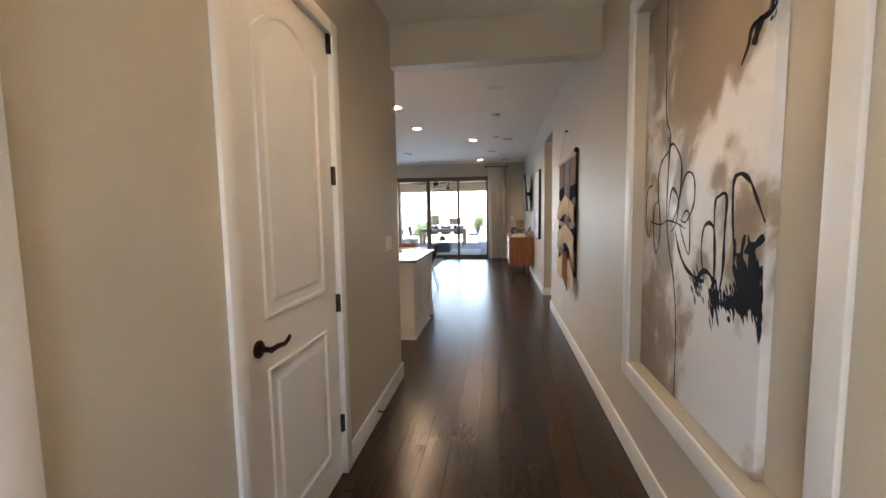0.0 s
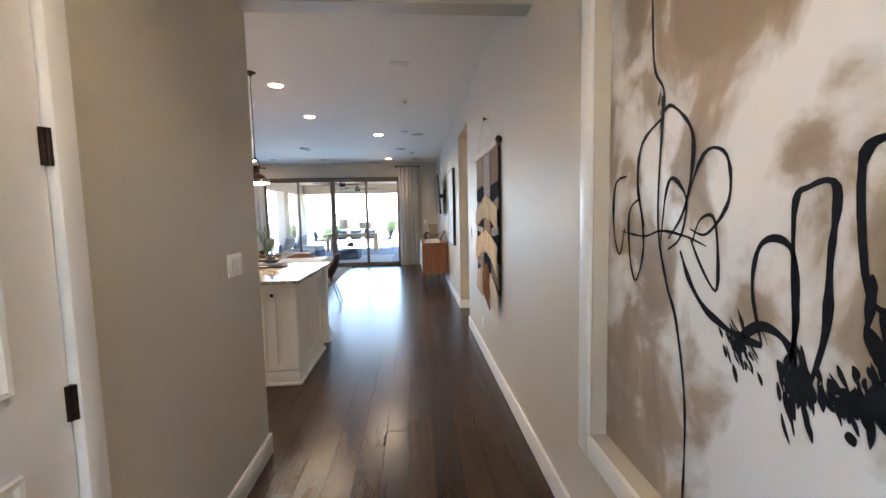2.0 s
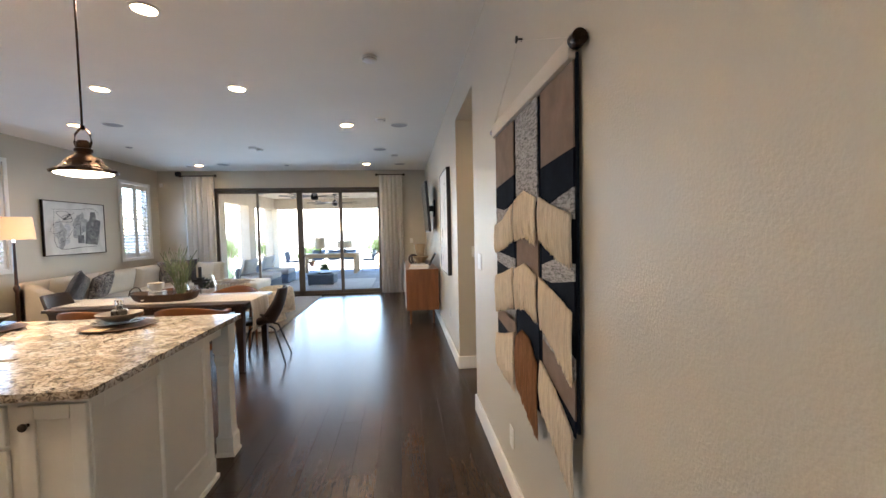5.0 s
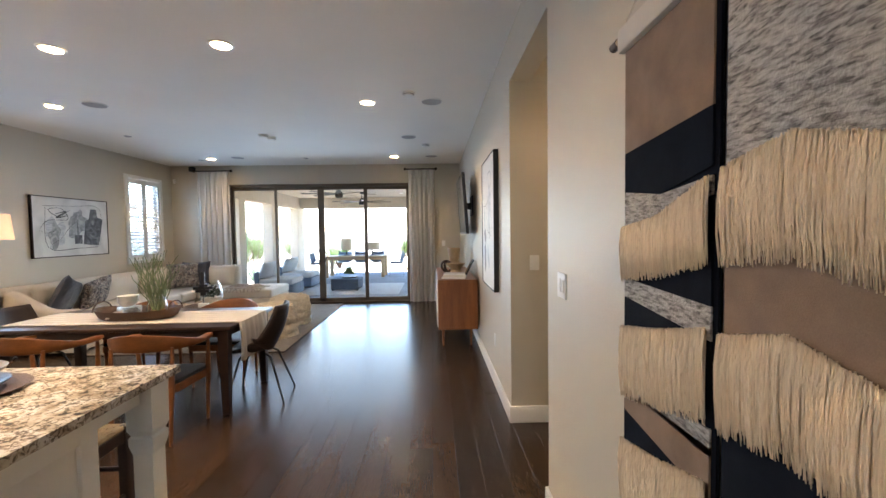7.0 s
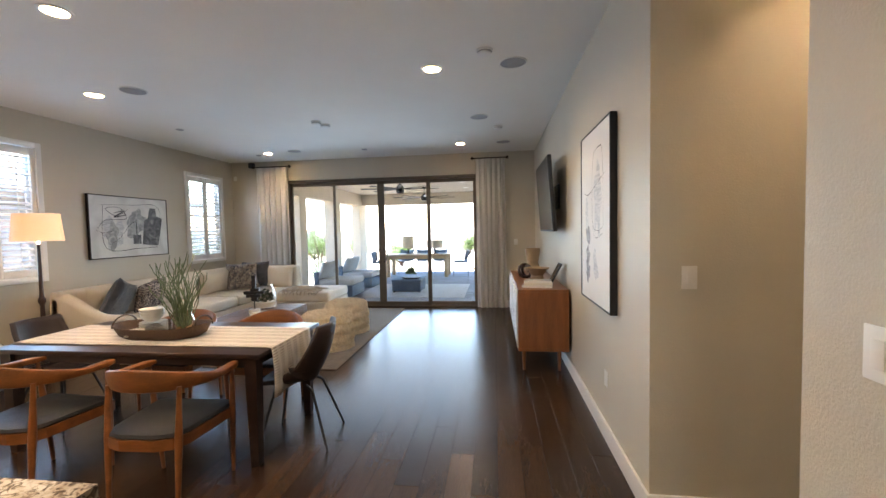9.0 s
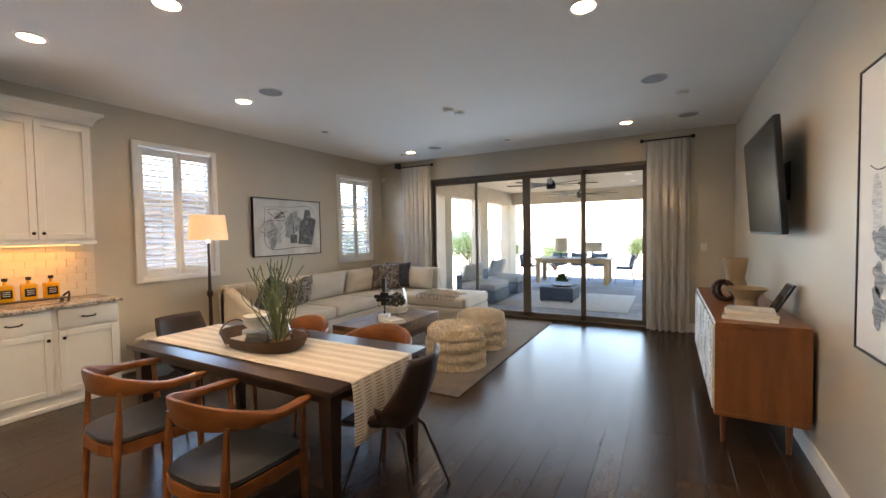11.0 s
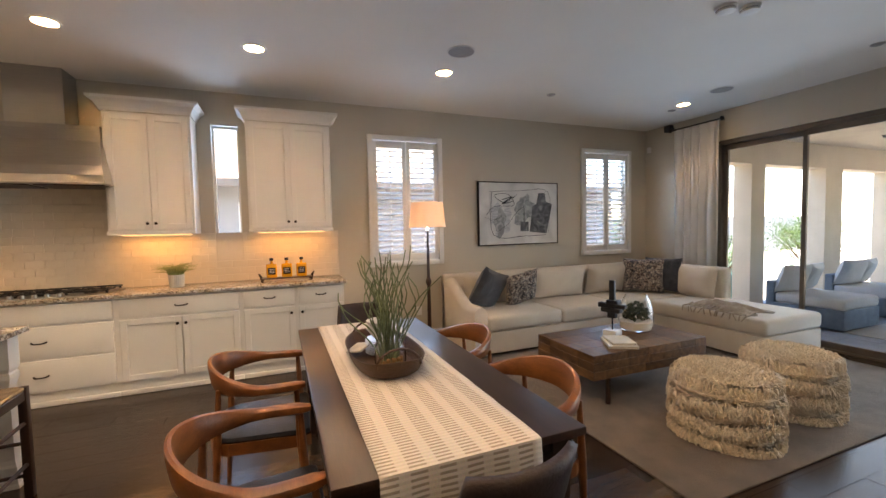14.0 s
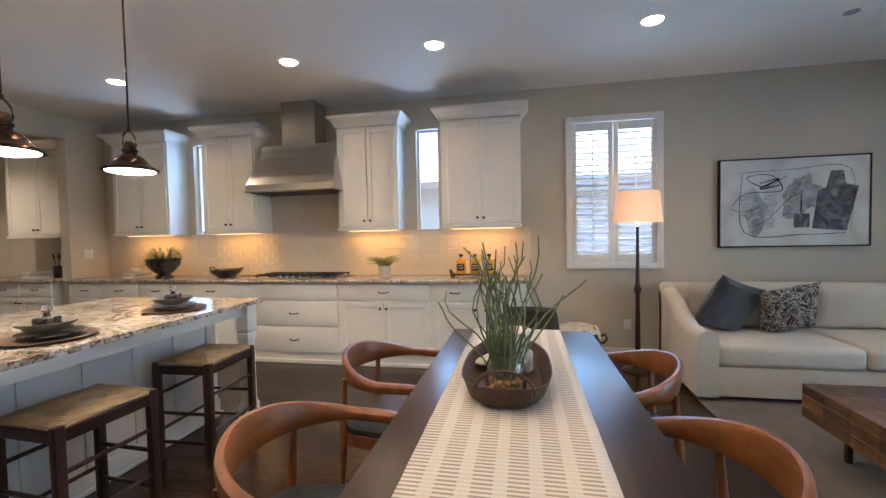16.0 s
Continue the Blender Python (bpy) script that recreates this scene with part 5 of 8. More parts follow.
def pouf(x, y, r, h, seed, rz=0, square=0.0):
    """A cream floor pouf: a soft drum covered in tiers of wool fringe."""
    rnd = random.Random(seed)
    p = thing("pouf", pose(x, y, 0.014, 0, 0, rz), "cream fringed wool pouf with plaited bands", "pouf", "fringed poufs on the rug")
    bm = bmesh.new()
    seg = 40
    prof = [(0.02, 0.0), (r * 0.98, 0.0), (r * 1.0, h * 0.06), (r * 0.93, h * 0.16), (r * 0.93, h * 0.24), (r * 0.99, h * 0.36), (r * 0.91, h * 0.46), (r * 0.91, h * 0.53), (r * 0.97, h * 0.64), (r * 0.90, h * 0.73), (r * 0.90, h * 0.79), (r * 0.95, h * 0.90), (r * 0.86, h * 0.97), (r * 0.6, h), (0.02, h)]

    def sq(a):
        return 1 + square * (1 / max(abs(math.cos(a)), abs(math.sin(a))) - 1)
    rings = []
    for rr, z in prof:
        rings.append([bm.verts.new((rr * sq(2 * math.pi * i / seg) * math.cos(2 * math.pi * i / seg), rr * sq(2 * math.pi * i / seg) * math.sin(2 * math.pi * i / seg), z)) for i in range(seg)])
    for a, b in zip(rings, rings[1:]):
        for i in range(seg):
            bm.faces.new((a[i], a[(i + 1) % seg], b[(i + 1) % seg], b[i]))
    bm.faces.new(rings[0]), bm.faces.new(rings[-1])
    part("body", bm, SHAG, p, smooth=True)
    for ztier, drop, count in ((0.11, 0.11, 300), (0.39, 0.12, 300), (0.66, 0.12, 300), (0.94, 0.15, 340)):
        verts, faces = [], []
        for i in range(count):
            for layer in range(3):
                a = 2 * math.pi * (i + rnd.random()) / count
                rr = r * (0.97 if ztier < 0.85 else 0.90) * sq(a)
                c0, s0 = math.cos(a), math.sin(a)
                tz = h * ztier + rnd.uniform(-0.026, 0.022) + 0.012 * math.sin(3 * a + ztier * 9)
                ln = h * drop * rnd.uniform(0.75, 1.35)
                out1, out2 = rnd.uniform(0.018, 0.045), rnd.uniform(0.012, 0.055)
                tw = rnd.uniform(-0.20, 0.20)
                base = len(verts)
                for q, (z, o, w) in enumerate(((tz, 0.002, 0.0055), (tz - ln * 0.3 + 0.010, out1, 0.0075), (max(0.004, tz - ln), out2, 0.004))):
                    aa = a + tw * q / 2
                    ca, sa = math.cos(aa), math.sin(aa)
                    x1, y1 = (rr + o) * ca, (rr + o) * sa
                    for e in range(3):
                        an = a + 2 * math.pi * e / 3
                        verts.append((x1 + w * math.cos(an) * c0 - w * math.sin(an) * s0 * 1.3, y1 + w * math.cos(an) * s0 + w * math.sin(an) * c0 * 1.3, z + 0.3 * w * math.sin(an)))
                for q in range(2):
                    for e in range(3):
                        f = (e + 1) % 3
                        faces.append((base + q * 3 + e, base + q * 3 + f, base + q * 3 + 3 + f, base + q * 3 + 3 + e))
        me = bpy.data.meshes.new("fringe")
        me.from_pydata(verts, [], faces)
        me.materials.append(SHAG)
        me.shade_smooth()
        ob = new("fringe", me)
        ob.parent = p
    bm = bmesh.new()        # tufts on top
    for i in range(1000):
        a, rr = rnd.uniform(0, 6.283), r * 0.93 * math.sqrt(rnd.random())
        c = Vector((rr * math.cos(a) * sq(a), rr * math.sin(a) * sq(a), h * (1.0 if rr < r * 0.7 else 0.955)))
        d = Vector((rnd.uniform(-1, 1), rnd.uniform(-1, 1), 0)) * 0.032
        tube(bm, [c - d * 0.5, c + Vector((0, 0, rnd.uniform(0.008, 0.03))), c + d], 0.0065, 4, 0.003)
    part("tuft", bm, SHAG, p, smooth=True)
    bm = bmesh.new()
    for z in (0.33, 0.56, 0.78):
        pts = [((r * 1.02) * sq(2 * math.pi * i / 60) * math.cos(2 * math.pi * i / 60), (r * 1.02) * sq(2 * math.pi * i / 60) * math.sin(2 * math.pi * i / 60), h * z + 0.006 * math.sin(i * 2.4)) for i in range(61)]
        tube(bm, pts, 0.014, 6)
    part("plaited_band", bm, SHAG, p, smooth=True)


pouf(-2.26, 10.24, 0.315, 0.46, 3, 35, 0.10)
pouf(-2.31, 11.10, 0.305, 0.46, 4, 12, 0.10)

# ---- sideboard and wall screen ----
SBX0, SBX1, SBY0, SBY1, SBH = 0.215, 0.75, 9.36, 11.36, 0.905
sb = thing("sideboard", (0, 0, 0), "mid-century walnut sideboard with pale patterned doors", "sideboard")
bm = bmesh.new()
for b in ((SBX0 + 0.012, SBX1, SBY0, SBY1, SBH - 0.03, SBH), (SBX0 + 0.012, SBX1, SBY0, SBY1, 0.25, 0.28), (SBX0 + 0.012, SBX1, SBY0, SBY0 + 0.028, 0.28, SBH - 0.03),
          (SBX0 + 0.012, SBX1, SBY1 - 0.028, SBY1, 0.28, SBH - 0.03), (SBX1 - 0.015, SBX1, SBY0 + 0.028, SBY1 - 0.028, 0.28, SBH - 0.03), (SBX0 + 0.05, SBX1, 10.35, 10.37, 0.28, SBH - 0.03)):
    box(bm, *b, 0.003, 1)
part("carcass", bm, WALNUT, sb)
BONE = blotches("pale_worn_door", ((0.42, (0.30, 0.27, 0.24)), (0.5, (0.62, 0.59, 0.55)), (0.58, (0.72, 0.70, 0.66))), 9, 1.0, 0.5, 0.15, 5.0, (1, 1, 0.35))
for i in range(4):
    a = SBY0 + 0.03 + i * (SBY1 - SBY0 - 0.06) / 4
    b = a + (SBY1 - SBY0 - 0.06) / 4 - 0.004
    d = bx("door", SBX0, SBX0 + 0.02, a, b, 0.285, SBH - 0.035, BONE, sb, 0.002)
    bm = bmesh.new()
    for r in range(6):
        z = 0.31 + r * 0.092
        box(bm, SBX0 - 0.004, SBX0, a + 0.012, b - 0.012, z, z + 0.07, 0.002, 1)
    part("raised_pattern", bm, BONE, d)
for x in (SBX0 + 0.08, SBX1 - 0.08):
    for y in (SBY0 + 0.16, SBY1 - 0.16):
        bm = bmesh.new()
        cyl(bm, (x, y, 0.0), (x, y, 0.25), 0.014, 0.024, 14)
        part("leg", bm, WALNUT, sb, smooth=True)

tv = thing("wall_tv", (0.62, 10.32, 1.925), "large flat black television on a wall arm", "television")
tvm = pose(0, 0, 0, 0, -4, 0)
bm = bmesh.new()
box(bm, -0.02, 0.022, -0.71, 0.52, -0.42, 0.42, 0.006)
for v in bm.verts:
    v.co = tvm @ v.co
part("casing", bm, BLACK, tv, smooth=True)
bm = bmesh.new()
box(bm, -0.0225, -0.0205, -0.695, 0.505, -0.40, 0.405)
for v in bm.verts:
    v.co = tvm @ v.co
part("screen", bm, SCREEN, tv)
bm = bmesh.new()
box(bm, 0.143, 0.159, -0.2, 0.2, -0.15, 0.15, 0.003)
box(bm, 0.01, 0.15, -0.03, 0.03, -0.05, 0.05, 0.003)
part("wall_arm", bm, BLACK, tv)

# ---- curtains ----


def curtain(x0, x1, label):
    """A pleated panel on a dark rod with finials."""
    n, m = 90, 26
    cz1, cz0 = 2.905, 0.012
    c = thing("curtain", ((x0 + x1) / 2, 13.02, 0), label, "curtain", "white curtains beside the sliding door")
    bm = bmesh.new()
    w = x1 - x0
    rows = []
    for j in range(m + 1):
        v = j / m
        row = []
        for i in range(n + 1):
            u = i / n
            amp = 0.030 + 0.028 * v
            ph = u * 2 * math.pi * 5.5
            y = amp * math.sin(ph + 0.5 * math.sin(3 * v + u * 4)) + 0.010 * math.sin(ph * 2.3 + v * 2)
            x = -w / 2 + w * u + 0.012 * math.sin(ph * 2 + 1) + 0.02 * v * math.sin(u * 7)
            row.append(bm.verts.new((x, y, cz1 + (cz0 - cz1) * v)))
        rows.append(row)
    for a, b in zip(rows, rows[1:]):
        for i in range(n):
            bm.faces.new((a[i], a[i + 1], b[i + 1], b[i]))
    part("panel", bm, CURTAIN, c, smooth=True)
    bm = bmesh.new()
    cyl(bm, (-w / 2 - 0.04, 0, 2.92), (w / 2 + 0.04, 0, 2.92), 0.011, seg=12)
    part("rod", bm, BRONZE, c, smooth=True)
    for s in (-1, 1):
        bm = bmesh.new()
        bmesh.ops.create_uvsphere(bm, u_segments=14, v_segments=10, radius=0.03, matrix=Matrix.Translation((s * (w / 2 + 0.055), 0, 2.92)))
        part("finial", bm, BRONZE, c, smooth=True)
        bm = bmesh.new()
        cyl(bm, (s * (w / 2 + 0.01), 0, 2.92), (s * (w / 2 + 0.01), 0.118, 2.92), 0.007, seg=8)
        part("bracket", bm, BRONZE, c)


curtain(-4.90, -4.22, "white linen curtain drawn aside on a short dark rod")
curtain(-0.36, 0.20, "white linen curtain drawn aside on a short dark rod")

# ---- ceiling lamps ----


def downlight(x, y, watts, wide=125):
    d = thing("ceiling_light", (x, y, CEIL), "recessed white ceiling downlight, lit warm", "ceiling light", "recessed downlights")
    bm = bmesh.new()
    lathe(bm, [(0.098, 0.0), (0.098, -0.006), (0.078, -0.010), (0.072, -0.004), (0.070, 0.0)], 28)
    part("trim_ring", bm, WHITE, d, smooth=True)
    bm = bmesh.new()
    lathe(bm, [(0.072, -0.0035), (0.03, -0.0035), (0.001, -0.0035)], 24)
    part("lens", bm, CAN_GLOW, d)
    spot("downlight_lamp", x, y, CEIL - 0.02, watts, wide)


for x, y in ((-1.505, 5.88), (-1.50, 7.42), (-2.88, 7.48), (-2.88, 5.88), (-4.20, 7.22), (-4.215, 5.85), (-4.19, 8.94), (-4.23, 3.92), (-0.565, 8.88), (-0.575, 12.22), (-4.2, 12.32)):
    downlight(x, y, *((12, 160) if x > -2 and y < 10 else (5.5, 130) if x < -4 else (7, 130)))
# Unseen pair added on the lamp grid to brighten island front and east wall.
downlight(-1.5, 3.95, 10, 160)
downlight(-2.88, 3.93, 14)
# Unseen hall lamps, added to brighten its walls, door and canvas.
downlight(-0.06, 1.55, 7)
downlight(-0.06, -0.55, 5)
# Unseen pantry lamp, added to brighten the alcove's cabinets.
downlight(-4.15, 0.9, 26)
downlight(1.75, 6.72, 7)


def pendant(x, y):
    """Dark bronze dome pendant on a rod."""
    p = thing("pendant_light", (x, y, 0), "aged bronze dome pendant lamp over the island", "pendant light", "pendants over the island")
    zb = 1.875
    bm = bmesh.new()
    lathe(bm, [(0.065, CEIL - 0.001), (0.065, CEIL - 0.012), (0.03, CEIL - 0.03), (0.008, CEIL - 0.045)][::-1], 20)
    part("ceiling_rose", bm, COPPER, p, smooth=True)
    bm = bmesh.new()
    cyl(bm, (0, 0, zb + 0.27), (0, 0, CEIL - 0.03), 0.006, seg=10)
    part("rod", bm, COPPER, p, smooth=True)
    bm = bmesh.new()
    outer = [(0.155, 0.012), (0.160, 0.018), (0.156, 0.026), (0.140, 0.034), (0.116, 0.048), (0.098, 0.066), (0.088, 0.084), (0.070, 0.102), (0.046, 0.114), (0.038, 0.122), (0.038, 0.132), (0.044, 0.136), (0.044, 0.15), (0.034, 0.155), (0.034, 0.185), (0.024, 0.20)]
    inner = [(0.02, 0.195), (0.028, 0.125), (0.062, 0.098), (0.082, 0.078), (0.110, 0.044), (0.150, 0.014)]
    lathe(bm, [(r, z + zb) for r, z in outer + inner + [(0.155, 0.012)]], 36)
    part("shade", bm, COPPER, p, smooth=True)
    bm = bmesh.new()
    lathe(bm, [(0.147, zb + 0.024), (0.13, zb + 0.006), (0.08, zb - 0.004), (0.01, zb - 0.007)][::-1], 30)
    part("diffuser", bm, PENDANT_GLOW, p, smooth=True)
    bm = bmesh.new()
    tube(bm, [(-0.036, 0, zb + 0.16), (-0.046, 0, zb + 0.19), (-0.04, 0, zb + 0.235), (-0.015, 0, zb + 0.265), (0, 0, zb + 0.272), (0.015, 0, zb + 0.265), (0.04, 0, zb + 0.235), (0.046, 0, zb + 0.19), (0.036, 0, zb + 0.16)], 0.006, 8)
    lathe(bm, [(0.0, zb + 0.258), (0.013, zb + 0.265), (0.013, zb + 0.285), (0.0, zb + 0.292)], 12)
    part("yoke", bm, COPPER, p, smooth=True)
    for a in (0, 90, 180, 270):
        bm = bmesh.new()
        c, s = math.cos(radians(a)), math.sin(radians(a))
        cyl(bm, (0.152 * c, 0.152 * s, zb + 0.02), (0.172 * c, 0.172 * s, zb + 0.02), 0.007, seg=8)
        part("screw", bm, COPPER, p)
    spot("pendant_lamp", x, y, zb - 0.02, 3.5, 130)


for x in (-1.63, -2.31, -2.97):
    pendant(x, 5.45)

for y, w in ((7.495, 0.7), (6.2, 0.6), (4.39, 0.6), (3.08, 0.7)):
    st = bx("cabinet_strip_light", XL + 0.16, XL + 0.19, y - w / 2, y + w / 2, 1.487, 1.499, STRIP_GLOW, None, 0.002)
    tagged(st, "thin warm light strip under a wall cabinet", "strip light", "strip lights under the cabinets")
    data = bpy.data.lights.new("strip_lamp", "AREA")
    data.shape, data.size, data.size_y, data.energy, data.color = "RECTANGLE", 0.03, w, 0.40, (1.0, 0.48, 0.14)
    lo = new("strip_lamp", data)
    lo.location = (XL + 0.175, y, 1.484)

# ---- hall wall: canvas, wall hanging, poster ----


def stroke(bm, pts, w, x, smooth=5, taper=0.25):
    """A painted line on an east wall picture, through (y, z) points; w: width, or widths."""
    ps = [Vector((y, z)) for y, z in pts]
    fine = []
    for i in range(len(ps) - 1):
        p0, p1, p2, p3 = ps[max(i - 1, 0)], ps[i], ps[i + 1], ps[min(i + 2, len(ps) - 1)]
        for k in range(smooth):
            t = k / smooth
            fine.append(0.5 * ((2 * p1) + (p2 - p0) * t + (2 * p0 - 5 * p1 + 4 * p2 - p3) * t * t + (3 * p1 - p0 - 3 * p2 + p3) * t ** 3))
    fine.append(ps[-1])
    prev = None
    for i, p in enumerate(fine):
        d = (fine[min(i + 1, len(fine) - 1)] - fine[max(i - 1, 0)])
        if d.length < 1e-6:
            continue
        nrm = Vector((-d.y, d.x)).normalized()
        ww = w * (0.5 + 1.1 * abs(noise.noise(Vector((p.x * 14, p.y * 14, w * 99))))) / 2
        u = i / (len(fine) - 1)
        ww *= max(0.12, (4 * u * (1 - u))) ** taper
        a, b = bm.verts.new((x, *(p + nrm * ww))), bm.verts.new((x, *(p - nrm * ww)))
        if prev:
            bm.faces.new((prev[0], prev[1], b, a))
        prev = (a, b)


def blot(bm, y, z, ry, rz, x, seed, n=26, drip=0.0):
    """An uneven patch of paint."""
    c = bm.verts.new((x, y, z))
    ring = []
    for i in range(n):
        a = 2 * math.pi * i / n
        f = 0.75 + 0.55 * noise.noise(Vector((math.cos(a) * 1.7, math.sin(a) * 1.7, seed * 3.1)))
        low = drip * max(0.0, -math.sin(a)) * abs(noise.noise(Vector((i * 0.9, seed, 2)))) * 2
        ring.append(bm.verts.new((x, y + ry * f * math.cos(a), z + rz * f * math.sin(a) - low)))
    for i in range(n):
        bm.faces.new((c, ring[i], ring[(i + 1) % n]))


CV0, CV1, CZ0, CZ1 = 1.32, 2.443, 0.574, 2.60
CX_ = XR + 0.062        # face of the canvas, inside the niche
cv = thing("abstract_canvas", (0, 0, 0), "abstract taupe and white canvas with black brush lines in a niche", "painting")
bx("canvas", CX_, XR + 0.098, CV0, CV1, CZ0, CZ1, CANVAS, cv, 0.003)


def on_canvas(y, z):
    """From the sketch's own measures to the canvas."""
    return min(max(1.325 + (y - 1.106) * 0.965, CV0 + 0.004), CV1 - 0.004), min(max(1.5 + (z - 1.5) * 1.12, CZ0 + 0.005), CZ1 - 0.005)


fx = CX_ - 0.0012
f2 = fx - 0.0009
for pts, w in (
        ([(1.983, 2.23), (1.962, 1.934), (1.905, 1.842), (1.906, 1.768), (1.919, 1.482), (1.867, 1.31), (1.81, 1.206), (1.757, 0.979), (1.758, 0.68)], 0.011),
        ([(1.99, 2.5), (1.983, 2.23)], 0.006),
        ([(1.899, 1.767), (2.021, 1.71), (2.046, 1.588), (2.0, 1.46)], 0.010),
        ([(1.90, 1.78), (1.855, 1.785), (1.764, 1.706), (1.76, 1.60), (1.793, 1.5), (1.86, 1.43)], 0.010),
        ([(1.793, 1.5), (1.713, 1.64), (1.629, 1.63), (1.614, 1.529), (1.689, 1.45), (1.76, 1.46)], 0.009),
        ([(2.12, 1.62), (2.207, 1.598), (2.219, 1.457), (2.17, 1.36), (2.13, 1.45)], 0.010),
        ([(2.035, 1.545), (2.10, 1.50), (2.09, 1.36), (2.046, 1.287), (2.0, 1.40), (2.035, 1.56)], 0.009),
        ([(1.90, 1.42), (1.88, 1.55), (1.846, 1.593), (1.779, 1.535), (1.80, 1.44), (1.86, 1.40)], 0.009),
        ([(1.75, 1.42), (1.718, 1.483), (1.66, 1.48), (1.644, 1.323), (1.70, 1.36), (1.76, 1.44)], 0.009),
        ([(2.15, 1.44), (2.0, 1.43), (1.90, 1.45), (1.78, 1.44), (1.69, 1.42)], 0.007),
        ([(1.80, 1.40), (1.753, 1.325), (1.69, 1.27), (1.627, 1.245), (1.56, 1.23), (1.496, 1.23)], 0.016),
        ([(1.496, 1.23), (1.53, 1.34), (1.517, 1.427), (1.47, 1.45), (1.427, 1.419), (1.412, 1.304), (1.43, 1.20)], 0.012),
        ([(1.41, 1.20), (1.432, 1.496), (1.40, 1.545), (1.346, 1.542), (1.35, 1.42), (1.351, 1.292), (1.38, 1.18)], 0.014),
        ([(1.56, 1.23), (1.50, 1.27), (1.43, 1.25), (1.40, 1.17)], 0.016),
        ([(1.229, 1.351), (1.28, 1.375), (1.304, 1.572), (1.262, 1.611), (1.20, 1.585), (1.159, 1.534), (1.075, 1.46)], 0.013),
        ([(1.215, 1.22), (1.229, 1.351), (1.214, 1.42)], 0.020),
        ([(1.214, 1.364), (1.149, 1.393), (1.08, 1.42)], 0.024),
        ([(1.09, 2.07), (1.127, 2.052), (1.228, 2.047), (1.25, 2.0), (1.29, 1.95)], 0.018),
        ([(1.18, 2.06), (1.22, 1.99)], 0.03)):
    pts = [on_canvas(y, z) for y, z in pts]
    bm = bmesh.new()
    stroke(bm, pts, w * 1.6, f2)
    part("brush_line", bm, INK, cv)
rnd = random.Random(77)


def dry_brush(y, z, ry, rz, count, slant, wide=0.016):
    """A rough-edged mass of many short overlapping brush marks."""
    y, z = on_canvas(y, z)
    bm = bmesh.new()
    blot(bm, y, z, ry * 0.45, rz * 0.45, f2 - 0.0001, y * 7, 40)
    for k in range(count):
        cy, cz = y + rnd.gauss(0, 0.42) * ry, z + rnd.gauss(0, 0.42) * rz
        ln = rz * rnd.uniform(0.25, 0.75)
        dy = slant * ln + rnd.uniform(-0.25, 0.25) * ln
        pts = [(cy - dy / 2, cz + ln / 2), (cy + rnd.uniform(-0.006, 0.006), cz), (cy + dy / 2, cz - ln / 2)]
        stroke(bm, [(min(max(p, CV0 + 0.004), CV1 - 0.004), q) for p, q in pts], wide * rnd.uniform(0.4, 1.3), f2 - 0.0002 - k * 0.000012, 4, 0.9)
    tagged(part("black_brush_mass", bm, INK, cv), kind="stuff")


dry_brush(1.905, 1.80, 0.022, 0.07, 16, 0.1, 0.008)
dry_brush(1.56, 1.215, 0.06, 0.07, 30, -0.6, 0.012)
dry_brush(1.40, 1.19, 0.07, 0.09, 46, -0.2, 0.020)
dry_brush(1.18, 1.26, 0.12, 0.15, 90, -0.2, 0.034)
dry_brush(1.13, 1.25, 0.05, 0.09, 50, 0.0, 0.028)
dry_brush(1.28, 1.20, 0.09, 0.07, 40, -0.5, 0.022)
dry_brush(1.125, 2.06, 0.02, 0.05, 10, 0.5, 0.012)

TAUPECLOTH = surf("taupe_woven_cloth", (0.17, 0.115, 0.08), (0.27, 0.19, 0.135), 0.95, scale=10, fine=420, bump=0.07)
NAVYCLOTH = surf("navy_black_cloth", (0.004, 0.006, 0.011), (0.010, 0.013, 0.021), 1.0, scale=10, fine=420, bump=0.04, rough_var=0.0)
NAVYCLOTH.node_tree.nodes["Principled BSDF"].inputs["Specular IOR Level"].default_value = 0.1
GREYCLOTH = blotches("mottled_grey_wool", ((0.32, (0.10, 0.095, 0.09)), (0.5, (0.34, 0.325, 0.31)), (0.66, (0.48, 0.465, 0.445))), 95, 0.5, 0.95, 0.25, 6.0, (1, 0.40, 1.5))
CREAMYARN = surf("cream_yarn", (0.72, 0.58, 0.41), (0.88, 0.77, 0.60), 0.95, scale=20, fine=90, bump=0.2, stretch=(1, 5, 0.4), strand_tint=0.08)
RUSTYARN = surf("rust_yarn", (0.22, 0.09, 0.035), (0.36, 0.17, 0.075), 0.95, scale=20, fine=90, bump=0.2, stretch=(1, 5, 0.4), strand_tint=0.2)

wh = thing("wall_hanging", (0, 0, 0), "woven wall hanging of three panels with wool fringes", "wall hanging")
HX = XR - 0.022


